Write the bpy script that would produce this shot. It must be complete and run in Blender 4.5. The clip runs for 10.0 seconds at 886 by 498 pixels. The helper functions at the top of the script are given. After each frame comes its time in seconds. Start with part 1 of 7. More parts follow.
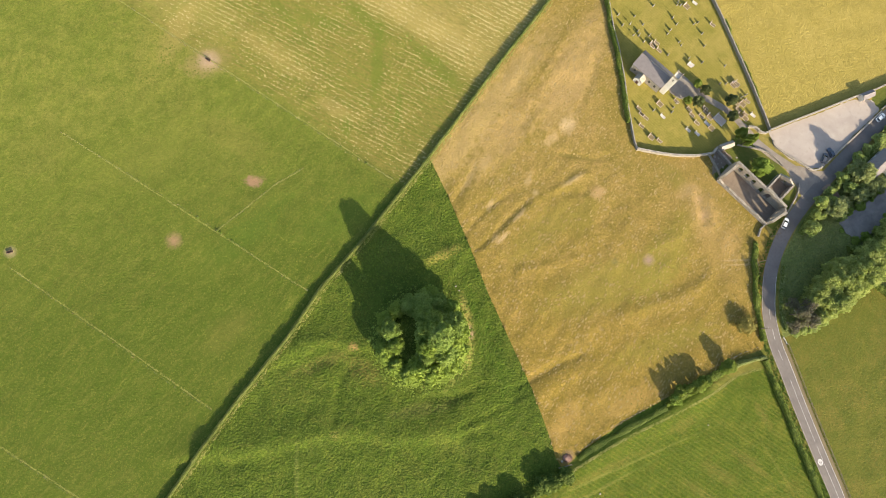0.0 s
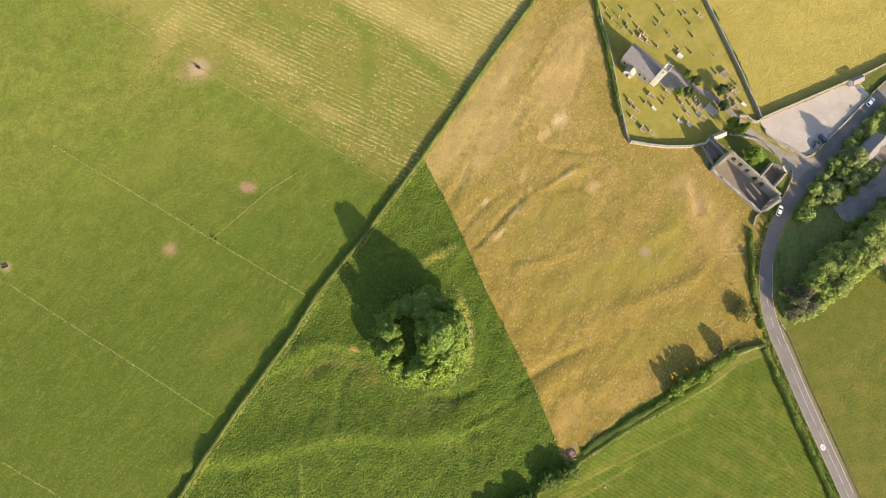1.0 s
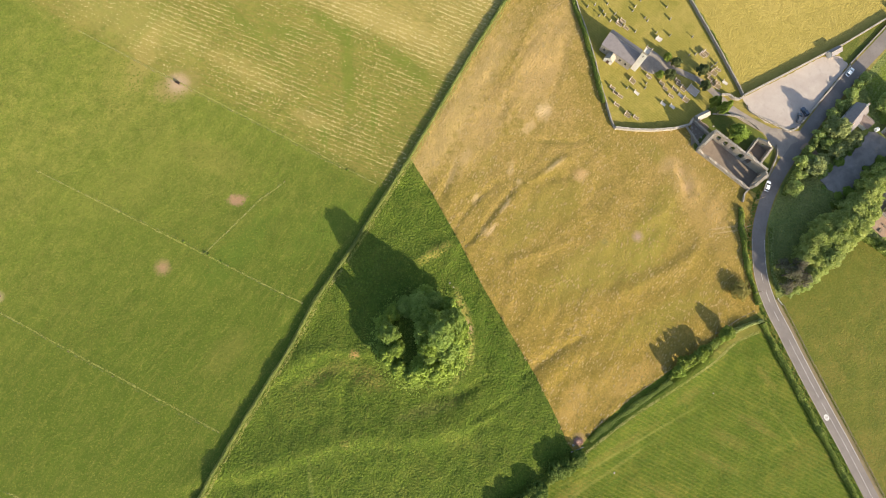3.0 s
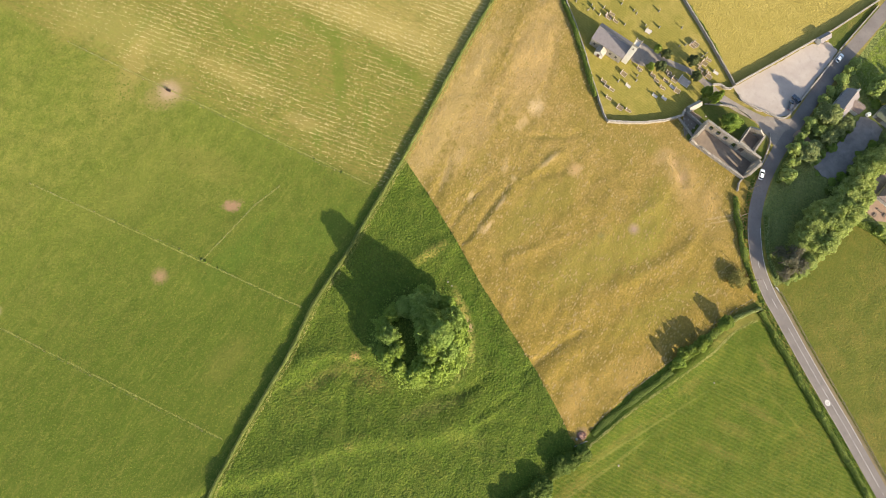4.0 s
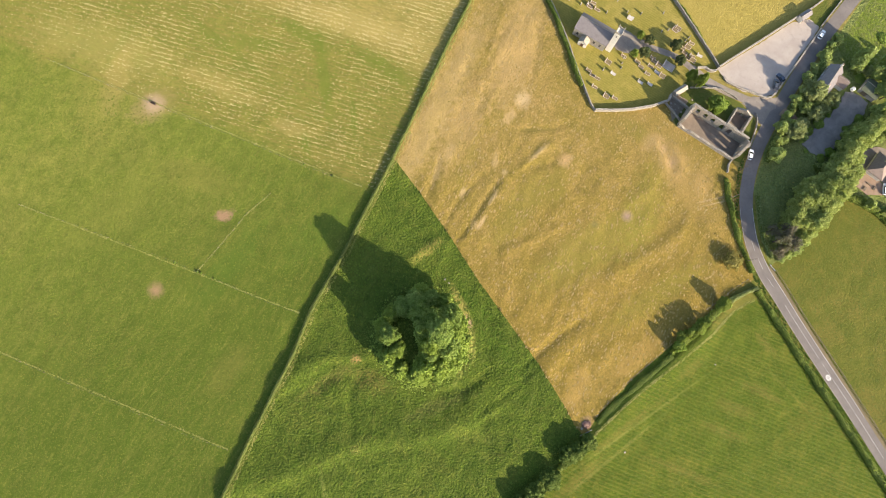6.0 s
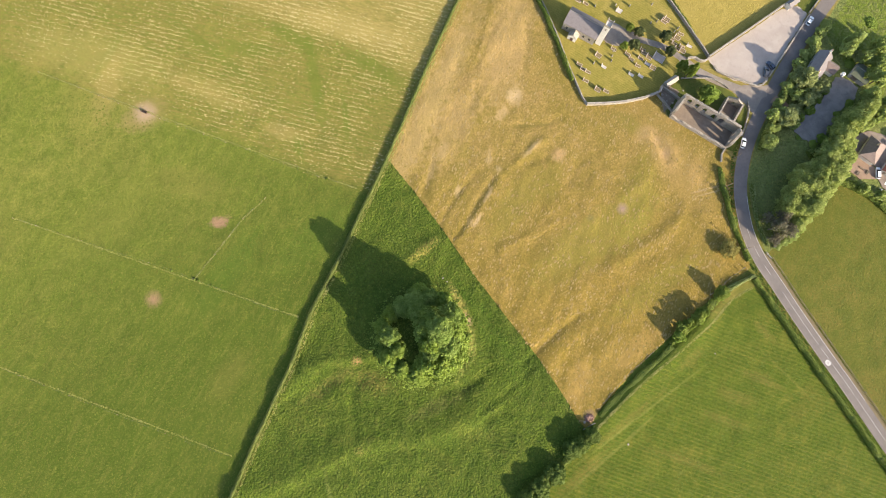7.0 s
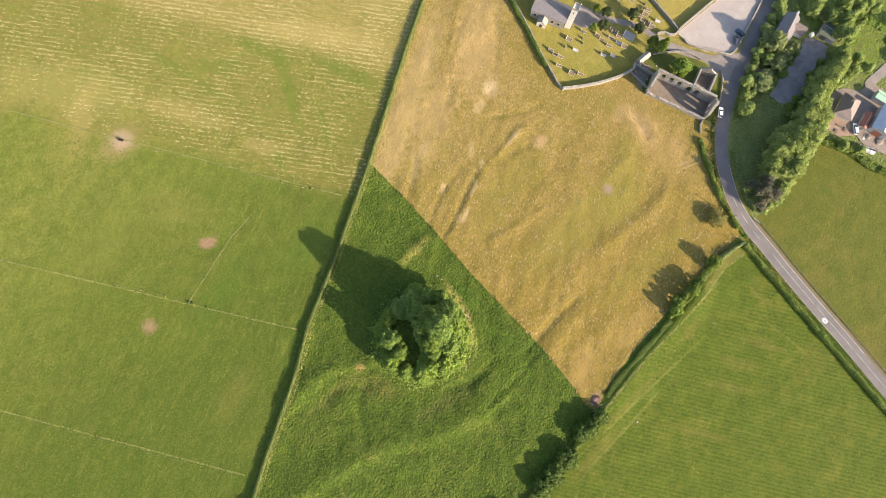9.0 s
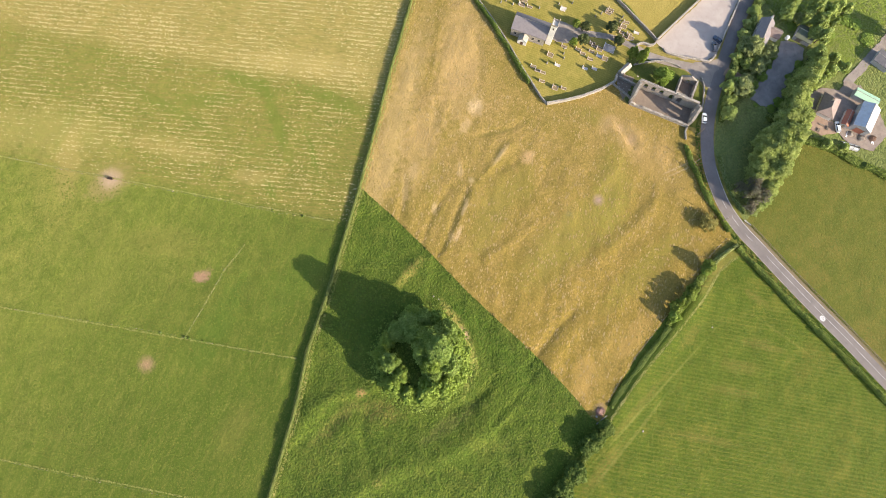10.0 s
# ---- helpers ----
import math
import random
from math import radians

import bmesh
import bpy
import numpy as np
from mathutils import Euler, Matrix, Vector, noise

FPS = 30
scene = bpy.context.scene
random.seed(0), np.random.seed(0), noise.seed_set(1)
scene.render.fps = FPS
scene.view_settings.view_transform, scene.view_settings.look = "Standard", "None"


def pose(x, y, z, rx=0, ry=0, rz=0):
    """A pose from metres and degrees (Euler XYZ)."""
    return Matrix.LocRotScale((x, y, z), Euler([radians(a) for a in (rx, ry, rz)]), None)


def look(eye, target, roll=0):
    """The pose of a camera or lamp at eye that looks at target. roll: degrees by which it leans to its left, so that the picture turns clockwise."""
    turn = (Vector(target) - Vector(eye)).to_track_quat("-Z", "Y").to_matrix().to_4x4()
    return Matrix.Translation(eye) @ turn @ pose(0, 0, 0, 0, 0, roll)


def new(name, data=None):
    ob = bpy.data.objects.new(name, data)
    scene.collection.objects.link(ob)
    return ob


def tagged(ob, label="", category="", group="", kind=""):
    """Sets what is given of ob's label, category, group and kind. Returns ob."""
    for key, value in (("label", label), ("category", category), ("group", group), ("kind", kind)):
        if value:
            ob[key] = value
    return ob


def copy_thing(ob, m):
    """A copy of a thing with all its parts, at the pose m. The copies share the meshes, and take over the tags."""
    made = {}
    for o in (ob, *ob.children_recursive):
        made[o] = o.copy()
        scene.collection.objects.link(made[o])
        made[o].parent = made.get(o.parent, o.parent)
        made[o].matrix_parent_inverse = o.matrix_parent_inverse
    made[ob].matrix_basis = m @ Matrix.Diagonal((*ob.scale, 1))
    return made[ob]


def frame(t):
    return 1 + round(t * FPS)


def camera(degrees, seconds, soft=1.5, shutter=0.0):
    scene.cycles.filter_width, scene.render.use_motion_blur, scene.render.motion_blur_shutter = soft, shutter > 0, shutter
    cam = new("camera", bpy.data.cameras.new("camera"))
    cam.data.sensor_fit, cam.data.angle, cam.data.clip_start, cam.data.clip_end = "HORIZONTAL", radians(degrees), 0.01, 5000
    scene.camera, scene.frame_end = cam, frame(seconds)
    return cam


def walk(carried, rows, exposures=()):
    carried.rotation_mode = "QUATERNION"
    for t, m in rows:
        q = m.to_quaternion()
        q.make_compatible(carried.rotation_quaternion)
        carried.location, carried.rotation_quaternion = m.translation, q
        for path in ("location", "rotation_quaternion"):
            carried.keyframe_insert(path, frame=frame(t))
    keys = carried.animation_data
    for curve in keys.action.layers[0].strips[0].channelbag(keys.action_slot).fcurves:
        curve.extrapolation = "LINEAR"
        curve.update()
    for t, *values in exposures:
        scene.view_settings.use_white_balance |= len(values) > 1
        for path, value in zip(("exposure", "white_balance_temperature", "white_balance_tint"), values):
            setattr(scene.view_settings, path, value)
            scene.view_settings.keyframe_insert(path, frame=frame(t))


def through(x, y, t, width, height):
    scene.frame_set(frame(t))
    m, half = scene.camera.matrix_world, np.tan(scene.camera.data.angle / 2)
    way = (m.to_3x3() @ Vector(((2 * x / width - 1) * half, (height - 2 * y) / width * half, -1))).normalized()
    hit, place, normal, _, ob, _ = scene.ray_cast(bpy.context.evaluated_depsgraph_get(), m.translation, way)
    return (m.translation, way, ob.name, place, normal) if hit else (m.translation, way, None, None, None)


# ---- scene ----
# camera: a hovering drone that turns about the vertical and tilts up a little at the end
cam = camera(73.2, 10.0, 0.8)
PATH = [
    (0.0, pose(0, 0, 220, 8.518, -2.133, 0.000)),
    (0.5, pose(0, 0, 220, 8.533, -2.137, -1.004)),
    (1.0, pose(0, 0, 220, 8.544, -2.146, -2.057)),
    (1.5, pose(0, 0, 220, 8.561, -2.151, -2.990)),
    (2.0, pose(0, 0, 220, 8.567, -2.137, -4.163)),
    (2.5, pose(0, 0, 220, 8.558, -2.152, -5.171)),
    (4.0, pose(0, 0, 220, 8.525, -2.149, -8.110)),
    (4.5, pose(0, 0, 220, 8.510, -2.157, -8.989)),
    (5.0, pose(0, 0, 220, 8.484, -2.154, -9.805)),
    (5.5, pose(0, 0, 220, 8.451, -2.142, -10.582)),
    (7.0, pose(0, 0, 220, 8.387, -2.141, -13.422)),
    (7.5, pose(0, 0, 220, 8.370, -2.121, -14.715)),
    (8.0, pose(0, 0, 220, 8.337, -2.103, -16.004)),
    (8.5, pose(0, 0, 220, 8.349, -2.120, -17.150)),
    (9.0, pose(0, 0, 220, 8.378, -2.117, -19.272)),
    (9.5, pose(0, 0, 220, 9.110, -2.109, -21.023)),
    (10.0, pose(0, 0, 220, 10.397, -2.112, -22.614)),
]
walk(cam, PATH, [(0.0, 0.99, 6750, 9.5), (2.5, 1.0, 6660, 10.0), (5.0, 1.03, 6600, 11.0), (7.0, 1.05, 6500, 13.0), (8.5, 1.07, 6420, 14.0), (10.0, 1.11, 6300, 14.5)])

# ---- light: low sun, clear sky ----
SUN_EL, SHADOW_DIR = radians(23.5), radians(125.5)   # shadows run towards this heading
sun_dir = Vector((-math.cos(SHADOW_DIR) * math.cos(SUN_EL), -math.sin(SHADOW_DIR) * math.cos(SUN_EL), math.sin(SUN_EL)))
world = bpy.data.worlds.new("sky")
scene.world = world
world.use_nodes = True
wn = world.node_tree
sky = wn.nodes.new("ShaderNodeTexSky")
sky.sky_type, sky.sun_disc = "NISHITA", False
sky.sun_elevation, sky.sun_rotation = SUN_EL, math.atan2(sun_dir.x, sun_dir.y)
sky.air_density, sky.dust_density = 1.0, 1.5
wn.links.new(sky.outputs["Color"], wn.nodes["Background"].inputs["Color"])
wn.nodes["Background"].inputs["Strength"].default_value = 0.148
sun = new("sun", bpy.data.lights.new("sun", "SUN"))
sun.data.energy, sun.data.angle, sun.data.color = 4.85, radians(0.5), (1.0, 0.88, 0.69)
sun.matrix_world = look(sun_dir * 400, (0, 0, 0))


# ---- materials ----
def node(nt, kind, **values):
    n = nt.nodes.new(kind)
    for key, value in values.items():
        n.inputs[key.replace("_", " ")].default_value = value
    return n


class Mat:
    """A node material with a Principled surface and short ways to noise, ramps and mixes, in world metres."""

    def __init__(self, name, rough=0.9, metal=0.0, spec=0.3):
        self.m = bpy.data.materials.new(name)
        self.m.use_nodes = True
        self.nt = self.m.node_tree
        self.b = self.nt.nodes["Principled BSDF"]
        self.b.inputs["Roughness"].default_value = rough
        self.b.inputs["Metallic"].default_value = metal
        self.b.inputs["Specular IOR Level"].default_value = spec
        self.pos = self.nt.nodes.new("ShaderNodeNewGeometry").outputs["Position"]

    def link(self, a, b):
        self.nt.links.new(a, b)

    def coords(self, turn=0.0, stretch=(1, 1, 1)):
        n = self.nt.nodes.new("ShaderNodeMapping")
        n.vector_type = "TEXTURE"
        n.inputs["Rotation"].default_value = (0, 0, radians(turn))
        n.inputs["Scale"].default_value = stretch
        self.link(self.pos, n.inputs["Vector"])
        return n.outputs["Vector"]

    def noise(self, size, detail=3.0, rough=0.55, vec=None, seed=0.0, warp=0.0):
        n = self.nt.nodes.new("ShaderNodeTexNoise")
        n.noise_dimensions = "4D"
        n.inputs["Scale"].default_value, n.inputs["Detail"].default_value = 1.0 / size, detail
        n.inputs["Roughness"].default_value, n.inputs["W"].default_value = rough, seed
        n.inputs["Distortion"].default_value = warp
        self.link(vec or self.pos, n.inputs["Vector"])
        return n.outputs["Fac"]

    def ramp(self, fac, lo, hi, a=0.0, b=1.0):
        n = self.nt.nodes.new("ShaderNodeMapRange")
        n.clamp = True
        for key, value in zip(("From Min", "From Max", "To Min", "To Max"), (lo, hi, a, b)):
            n.inputs[key].default_value = value
        self.link(fac, n.inputs["Value"])
        return n.outputs["Result"]

    def math(self, op, a, b=None):
        n = self.nt.nodes.new("ShaderNodeMath")
        n.operation = op
        for k, v in enumerate((a, b)):
            if v is None:
                continue
            if isinstance(v, (int, float)):
                n.inputs[k].default_value = v
            else:
                self.link(v, n.inputs[k])
        return n.outputs[0]

    def mix(self, fac, a, b):
        n = self.nt.nodes.new("ShaderNodeMix")
        n.data_type = "RGBA"
        for key, v in ((0, fac), (6, a), (7, b)):
            if isinstance(v, (int, float)):
                n.inputs[key].default_value = v
            elif isinstance(v, tuple):
                n.inputs[key].default_value = (*v, 1.0)
            else:
                self.link(v, n.inputs[key])
        return n.outputs[2]

    def spot(self, x, y, r, soft, ragged):
        """1 inside a ragged round patch of radius r, 0 outside."""
        n = self.nt.nodes.new("ShaderNodeVectorMath")
        n.operation = "DISTANCE"
        n.inputs[1].default_value = (x, y, 0)
        self.link(self.pos, n.inputs[0])
        d = self.math("ADD", n.outputs["Value"], self.math("MULTIPLY", self.math("SUBTRACT", ragged, 0.5), r * 1.6))
        return self.ramp(d, r + soft, r - soft)

    def band(self, x, y, rx, ry, turn, ragged):
        """1 inside a ragged oval of half sizes rx, ry turned on plan, fading out at its edge."""
        n = self.nt.nodes.new("ShaderNodeMapping")
        n.vector_type = "TEXTURE"
        n.inputs["Location"].default_value = (x, y, 0)
        n.inputs["Rotation"].default_value = (0, 0, radians(turn))
        n.inputs["Scale"].default_value = (rx, ry, 50)
        self.link(self.pos, n.inputs["Vector"])
        d = self.nt.nodes.new("ShaderNodeVectorMath")
        d.operation = "LENGTH"
        self.link(n.outputs["Vector"], d.inputs[0])
        d = self.math("ADD", d.outputs["Value"], self.math("MULTIPLY", self.math("SUBTRACT", ragged, 0.5), 2.2))
        return self.ramp(d, 1.25, 0.55)

    def island(self):
        return self.nt.nodes.new("ShaderNodeNewGeometry").outputs["Random Per Island"]

    def each(self):
        return self.nt.nodes.new("ShaderNodeObjectInfo").outputs["Random"]

    def bump(self, height, distance, strength=1.0):
        n = self.nt.nodes.new("ShaderNodeBump")
        n.inputs["Distance"].default_value, n.inputs["Strength"].default_value = distance, strength
        self.link(height, n.inputs["Height"])
        last = self.b.inputs["Normal"]
        if last.is_linked:
            self.link(last.links[0].from_socket, n.inputs["Normal"])
        self.link(n.outputs["Normal"], last)

    def done(self, color):
        if isinstance(color, tuple):
            self.b.inputs["Base Color"].default_value = (*color, 1.0)
        else:
            self.link(color, self.b.inputs["Base Color"])
        return self.m


def grass(name, dark, mid, dry, dryness=0.5, clump=1.3, relief=0.25, rows=None, patch=26.0, seed=0.0, spots=(), mottle=0.5, drift=(), bands=(), lush=None, grain=0.3, blotch=0.25):
    """Sward: broad dry and lush patches, clumps, fine blades, and mowing rows where given (heading, spacing, strength)."""
    k = Mat(name, 0.95, spec=0.1)
    broad = k.noise(patch, 4, 0.6, seed=seed, warp=0.4)
    middle = k.noise(5.0, 5, 0.7, seed=seed + 3)
    fine = k.noise(clump, 4, 0.65, seed=seed + 7)
    blade = k.noise(0.28, 2, 0.6, seed=seed + 11)
    c = k.mix(k.ramp(middle, 0.33, 0.68), dark, mid)
    d = k.math("ADD", k.math("MULTIPLY", broad, 0.6), k.math("MULTIPLY", middle, 0.4))
    c = k.mix(k.ramp(d, 0.62 - 0.3 * dryness, 0.86 - 0.3 * dryness, 0.0, 0.9), c, dry)
    if lush:    # a slow change of sward across the field: normal, start, width, colour
        nx, ny, off, width, colour = lush
        n = k.nt.nodes.new("ShaderNodeVectorMath")
        n.operation = "DOT_PRODUCT"
        n.inputs[1].default_value = (nx, ny, 0)
        k.link(k.pos, n.inputs[0])
        s = k.math("ADD", n.outputs["Value"], k.math("MULTIPLY", k.math("SUBTRACT", broad, 0.5), width * 0.6))
        c = k.mix(k.ramp(s, off, off + width, 0.0, 0.85), c, colour)
    streak = k.noise(1.0, 3, 0.6, vec=k.coords(48.0, (9.0, 1.5, 2.0)), seed=seed + 37)
    c = k.mix(k.ramp(streak, 0.5, 0.78, 0.0, 0.4), c, dry)
    shade = k.mix(k.ramp(fine, 0.36, 0.64), tuple(v * 0.62 for v in dark), c)
    c = k.mix(1.0 - mottle, shade, c)
    c = k.mix(k.ramp(blade, 0.55, 0.75, 0.0, 0.35), c, tuple(v * 1.35 for v in dry))
    for nx, ny, off, width, colour, heading in drift:   # soft changes of sward across lines: normal, offset, width, colour, row heading
        n = k.nt.nodes.new("ShaderNodeVectorMath")
        n.operation = "DOT_PRODUCT"
        n.inputs[1].default_value = (nx, ny, 0)
        k.link(k.pos, n.inputs[0])
        s = k.math("ADD", n.outputs["Value"], k.math("MULTIPLY", k.math("SUBTRACT", broad, 0.5), width * 1.6))
        s = k.ramp(s, off, off + width, 0.0, 1.0)
        row = k.noise(1.0, 4, 0.65, vec=k.coords(heading, (5.0, 0.8, 1.0)), seed=seed + 19 + off)
        s = k.math("MULTIPLY", s, k.ramp(row, 0.34, 0.64, 0.15, 0.85))
        c = k.mix(s, c, colour)
    speck = k.noise(0.62, 2, 0.6, seed=seed + 47)
    c = k.mix(k.ramp(speck, 0.54, 0.70, 0.0, grain), c, tuple(v * 0.45 for v in dark))
    c = k.mix(k.ramp(speck, 0.46, 0.32, 0.0, grain * 0.6), c, tuple(v * 1.3 for v in dry))
    blot = k.noise(2.3, 6, 0.74, seed=seed + 53, warp=0.7)
    c = k.mix(k.ramp(blot, 0.52, 0.70, 0.0, blotch), c, tuple(v * 0.62 for v in dark))
    c = k.mix(k.ramp(blot, 0.46, 0.30, 0.0, blotch * 0.8), c, tuple(v * 1.1 for v in dry))
    if rows:
        heading, spacing, strength = rows
        r = k.noise(1.0, 2, 0.5, vec=k.coords(heading, (spacing * 60, spacing * 0.6, spacing)), seed=seed + 17)
        swath = k.nt.nodes.new("ShaderNodeTexWave")
        swath.bands_direction = "Y"
        swath.inputs["Scale"].default_value, swath.inputs["Distortion"].default_value = 0.314 / spacing, 0.25
        k.link(k.coords(heading), swath.inputs["Vector"])
        where = k.ramp(k.noise(11.0, 3, 0.6, vec=k.coords(heading, (2.2, 1.0, 1.0)), seed=seed + 43), 0.3, 0.58)
        line = k.math("MULTIPLY", k.ramp(swath.outputs["Fac"], 0.55, 0.98), k.math("MULTIPLY", k.math("ADD", where, 0.35), k.ramp(r, 0.30, 0.62, 0.35, 1.0)))
        c = k.mix(k.math("MULTIPLY", line, strength * 0.62), c, dry)
        c = k.mix(k.ramp(swath.outputs["Fac"], 0.45, 0.05, 0.0, strength * 0.4), c, tuple(v * 0.72 for v in dark))
        k.bump(r, 0.05 * strength)
    for x, y, rx, ry, turn, colour, amount in bands:
        s = k.band(x, y, rx, ry, turn, k.noise(2.2, 4, 0.7, seed=seed + 31))
        c = k.mix(k.math("MULTIPLY", s, amount), c, colour)
    for x, y, radius, colour, *amount in spots:
        s = k.spot(x, y, radius, radius * 0.8, k.noise(1.6, 5, 0.7, seed=seed + 23))
        c = k.mix(k.math("MULTIPLY", s, (amount or [0.6])[0]), c, colour)
    k.bump(k.noise(clump, 1.5, 0.45, seed=seed + 7), relief * 1.9)
    k.bump(k.noise(clump * 0.5, 1.0, 0.4, seed=seed + 29), relief * 0.9)
    return k.done(c)


SOIL, PALE_SOIL = (0.27, 0.165, 0.09), (0.42, 0.33, 0.22)
WHEELING = (0.112, 0.150, 0.020)
m_pasture = grass("pasture_grass", (0.120, 0.153, 0.022), (0.180, 0.200, 0.032), (0.260, 0.230, 0.054), 0.44, 0.85, 0.085, patch=38, seed=1, mottle=0.38, lush=(0.3, -0.954, -128.0, 92.0, (0.052, 0.088, 0.009)),
                  spots=((-82.3, 106.0, 5.0, (0.25, 0.20, 0.07)), (-82.3, 106.0, 2.9, (0.41, 0.285, 0.19), 0.85), (-90.8, 35.6, 2.1, (0.30, 0.19, 0.10), 0.92), (-149.0, 31.0, 1.5, (0.34, 0.26, 0.16), 0.8)),
                  drift=((0.55, 0.835, 41.5, 5.0, (0.208, 0.166, 0.044), -28.0), (0.55, 0.835, 92.0, 8.0, (0.320, 0.242, 0.079), -28.0)),
                  bands=((-17.3, 106.0, 19.0, 2.4, 87.0, WHEELING, 0.55), (-22.0, 124.0, 11.0, 3.0, -45.0, WHEELING, 0.55), (5.0, 106.0, 13.0, 3.4, -46.0, WHEELING, 0.5), (-40.0, 123.0, 13.0, 3.0, -19.0, WHEELING, 0.5), (-92.5, 131.0, 10.0, 1.8, 53.0, WHEELING, 0.5), (-52.0, 123.0, 20.0, 2.2, -51.0, WHEELING, 0.4), (-28.8, 80.5, 5.0, 1.8, 90.0, WHEELING, 0.55), (-9.0, 88.0, 9.0, 1.5, 84.0, WHEELING, 0.5), (-62.8, 58.2, 3.7, 2.1, 0, (0.28, 0.172, 0.098), 0.95), (-83.5, 105.0, 8, 5, 20, (0.32, 0.215, 0.10), 0.4), (-70, 2, 12, 5, 40, (0.17, 0.15, 0.035), 0.3), (6, 120, 26, 5.0, -28, (0.36, 0.28, 0.09), 0.2), (-98, 133, 30, 10, -28, (0.31, 0.265, 0.075), 0.38), (-60, 112, 14, 4, -28, (0.33, 0.255, 0.08), 0.35), (-33, 87, 8, 3, -28, (0.35, 0.265, 0.09), 0.4), (-2, 125, 26, 5, -24, (0.38, 0.295, 0.10), 0.3), (-52, 104, 14, 3, -29, (0.34, 0.265, 0.085), 0.25), (-95, 118, 5, 14, -20, (0.33, 0.25, 0.08), 0.4), (-62.8, 40.0, 20, 5.0, 40, (0.07, 0.12, 0.015), 0.4), (-30, 45, 16, 6, 30, (0.09, 0.14, 0.018), 0.35), (-100, 70, 30, 8, 30, (0.18, 0.18, 0.035), 0.3), (-70, 75, 16, 6, -30, (0.2, 0.18, 0.04), 0.4)))
m_rough = grass("rough_grass", (0.057, 0.095, 0.011), (0.103, 0.142, 0.018), (0.175, 0.176, 0.034), 0.36, 0.85, 0.27, patch=16, seed=5, mottle=0.55, grain=0.2, blotch=0.38,
                spots=((-24.3, -3.0, 1.3, (0.33, 0.20, 0.08), 0.9), (18.1, 1.7, 1.2, (0.34, 0.25, 0.13), 0.9), (-30, -33.5, 1.4, (0.24, 0.17, 0.06))),
                # three yellow-green bands at the motte's east foot: sunlit slope put into the colour
                bands=((-36, -9, 12, 2.4, 20, (0.15, 0.125, 0.035), 0.45), (-20, -12, 8, 4, -30, (0.16, 0.12, 0.035), 0.4), (2, -25, 14, 2.6, 10, (0.14, 0.13, 0.04), 0.4), (9, 31, 7, 2.0, 25, (0.24, 0.20, 0.05), 0.6), (17.2, 8, 9, 1.6, 105, (0.29, 0.25, 0.065), 0.8), (18.2, -4, 8, 1.5, 82, (0.26, 0.25, 0.06), 0.7), (14.0, -13.0, 8, 1.4, 50, (0.23, 0.24, 0.055), 0.6), (18.3, 2.2, 2.4, 1.0, 95, (0.38, 0.25, 0.14), 0.9), (-43, -47, 11, 0.8, 92, (0.2, 0.22, 0.05), 0.5), (25, -2, 22, 4, 110, (0.05, 0.10, 0.01), 0.4)))
PALE_DRIFTS = ((24, 86, 52, 6, 53, (0.41, 0.29, 0.12), 0.5), (60, 105, 30, 9, 62, (0.45, 0.30, 0.13), 0.45), (30, 75, 20, 7, 50, (0.43, 0.29, 0.12), 0.4), (112, 40, 22, 8, 110, (0.36, 0.235, 0.085), 0.4), (60, -28, 24, 6, 25, (0.36, 0.235, 0.07), 0.25))
OLIVE_PATCHES = ((70, 20, 26, 9, 20, (0.21, 0.185, 0.035), 0.5), (92, 30, 20, 7, 60, (0.22, 0.195, 0.035), 0.45), (46, 40, 18, 6, 40, (0.20, 0.175, 0.035), 0.4), (90, -2, 22, 5, 20, (0.20, 0.185, 0.03), 0.4), (62, 46, 9, 4, 60, (0.19, 0.165, 0.03), 0.4), (97, 62, 7, 3, -50, (0.18, 0.155, 0.03), 0.45), (60, 69, 8, 0.9, -8, (0.16, 0.13, 0.03), 0.55), (30, 60, 10, 2.0, 60, (0.21, 0.17, 0.035), 0.35), (120, 29.3, 7, 0.4, 2, (0.46, 0.34, 0.2), 0.4), (121, 27.6, 7, 0.35, 2, (0.46, 0.34, 0.2), 0.4))
ORANGE_PATCHES = ((108, 47, 8, 5, 100, (0.40, 0.26, 0.11), 0.4), (118, 36, 7, 4, 60, (0.38, 0.245, 0.09), 0.4), (103, 56, 5, 3, 20, (0.40, 0.265, 0.12), 0.45), (57, 82, 4, 3, 60, (0.48, 0.34, 0.17), 0.55), (50, 76, 3.5, 2, 40, (0.46, 0.32, 0.15), 0.5), (67.5, 55, 3.2, 2.2, 20, (0.45, 0.30, 0.13), 0.5), (30.5, 37, 3.0, 0.9, 48, (0.48, 0.34, 0.18), 0.6), (37, 46, 3.5, 0.8, 48, (0.46, 0.33, 0.17), 0.5), (26, 50, 2.2, 1.0, 60, (0.46, 0.33, 0.17), 0.5), (58, 60, 5, 1.0, 32, (0.47, 0.34, 0.17), 0.5), (18, 60, 6, 1.4, 64, (0.43, 0.30, 0.13), 0.45), (41, 60, 3, 1.2, 75, (0.45, 0.32, 0.15), 0.45), (24, 66, 4, 2, 60, (0.43, 0.30, 0.13), 0.4), (52, -30, 10, 4, 60, (0.37, 0.235, 0.075), 0.4), (78, -22, 12, 3, 28, (0.37, 0.235, 0.075), 0.4))
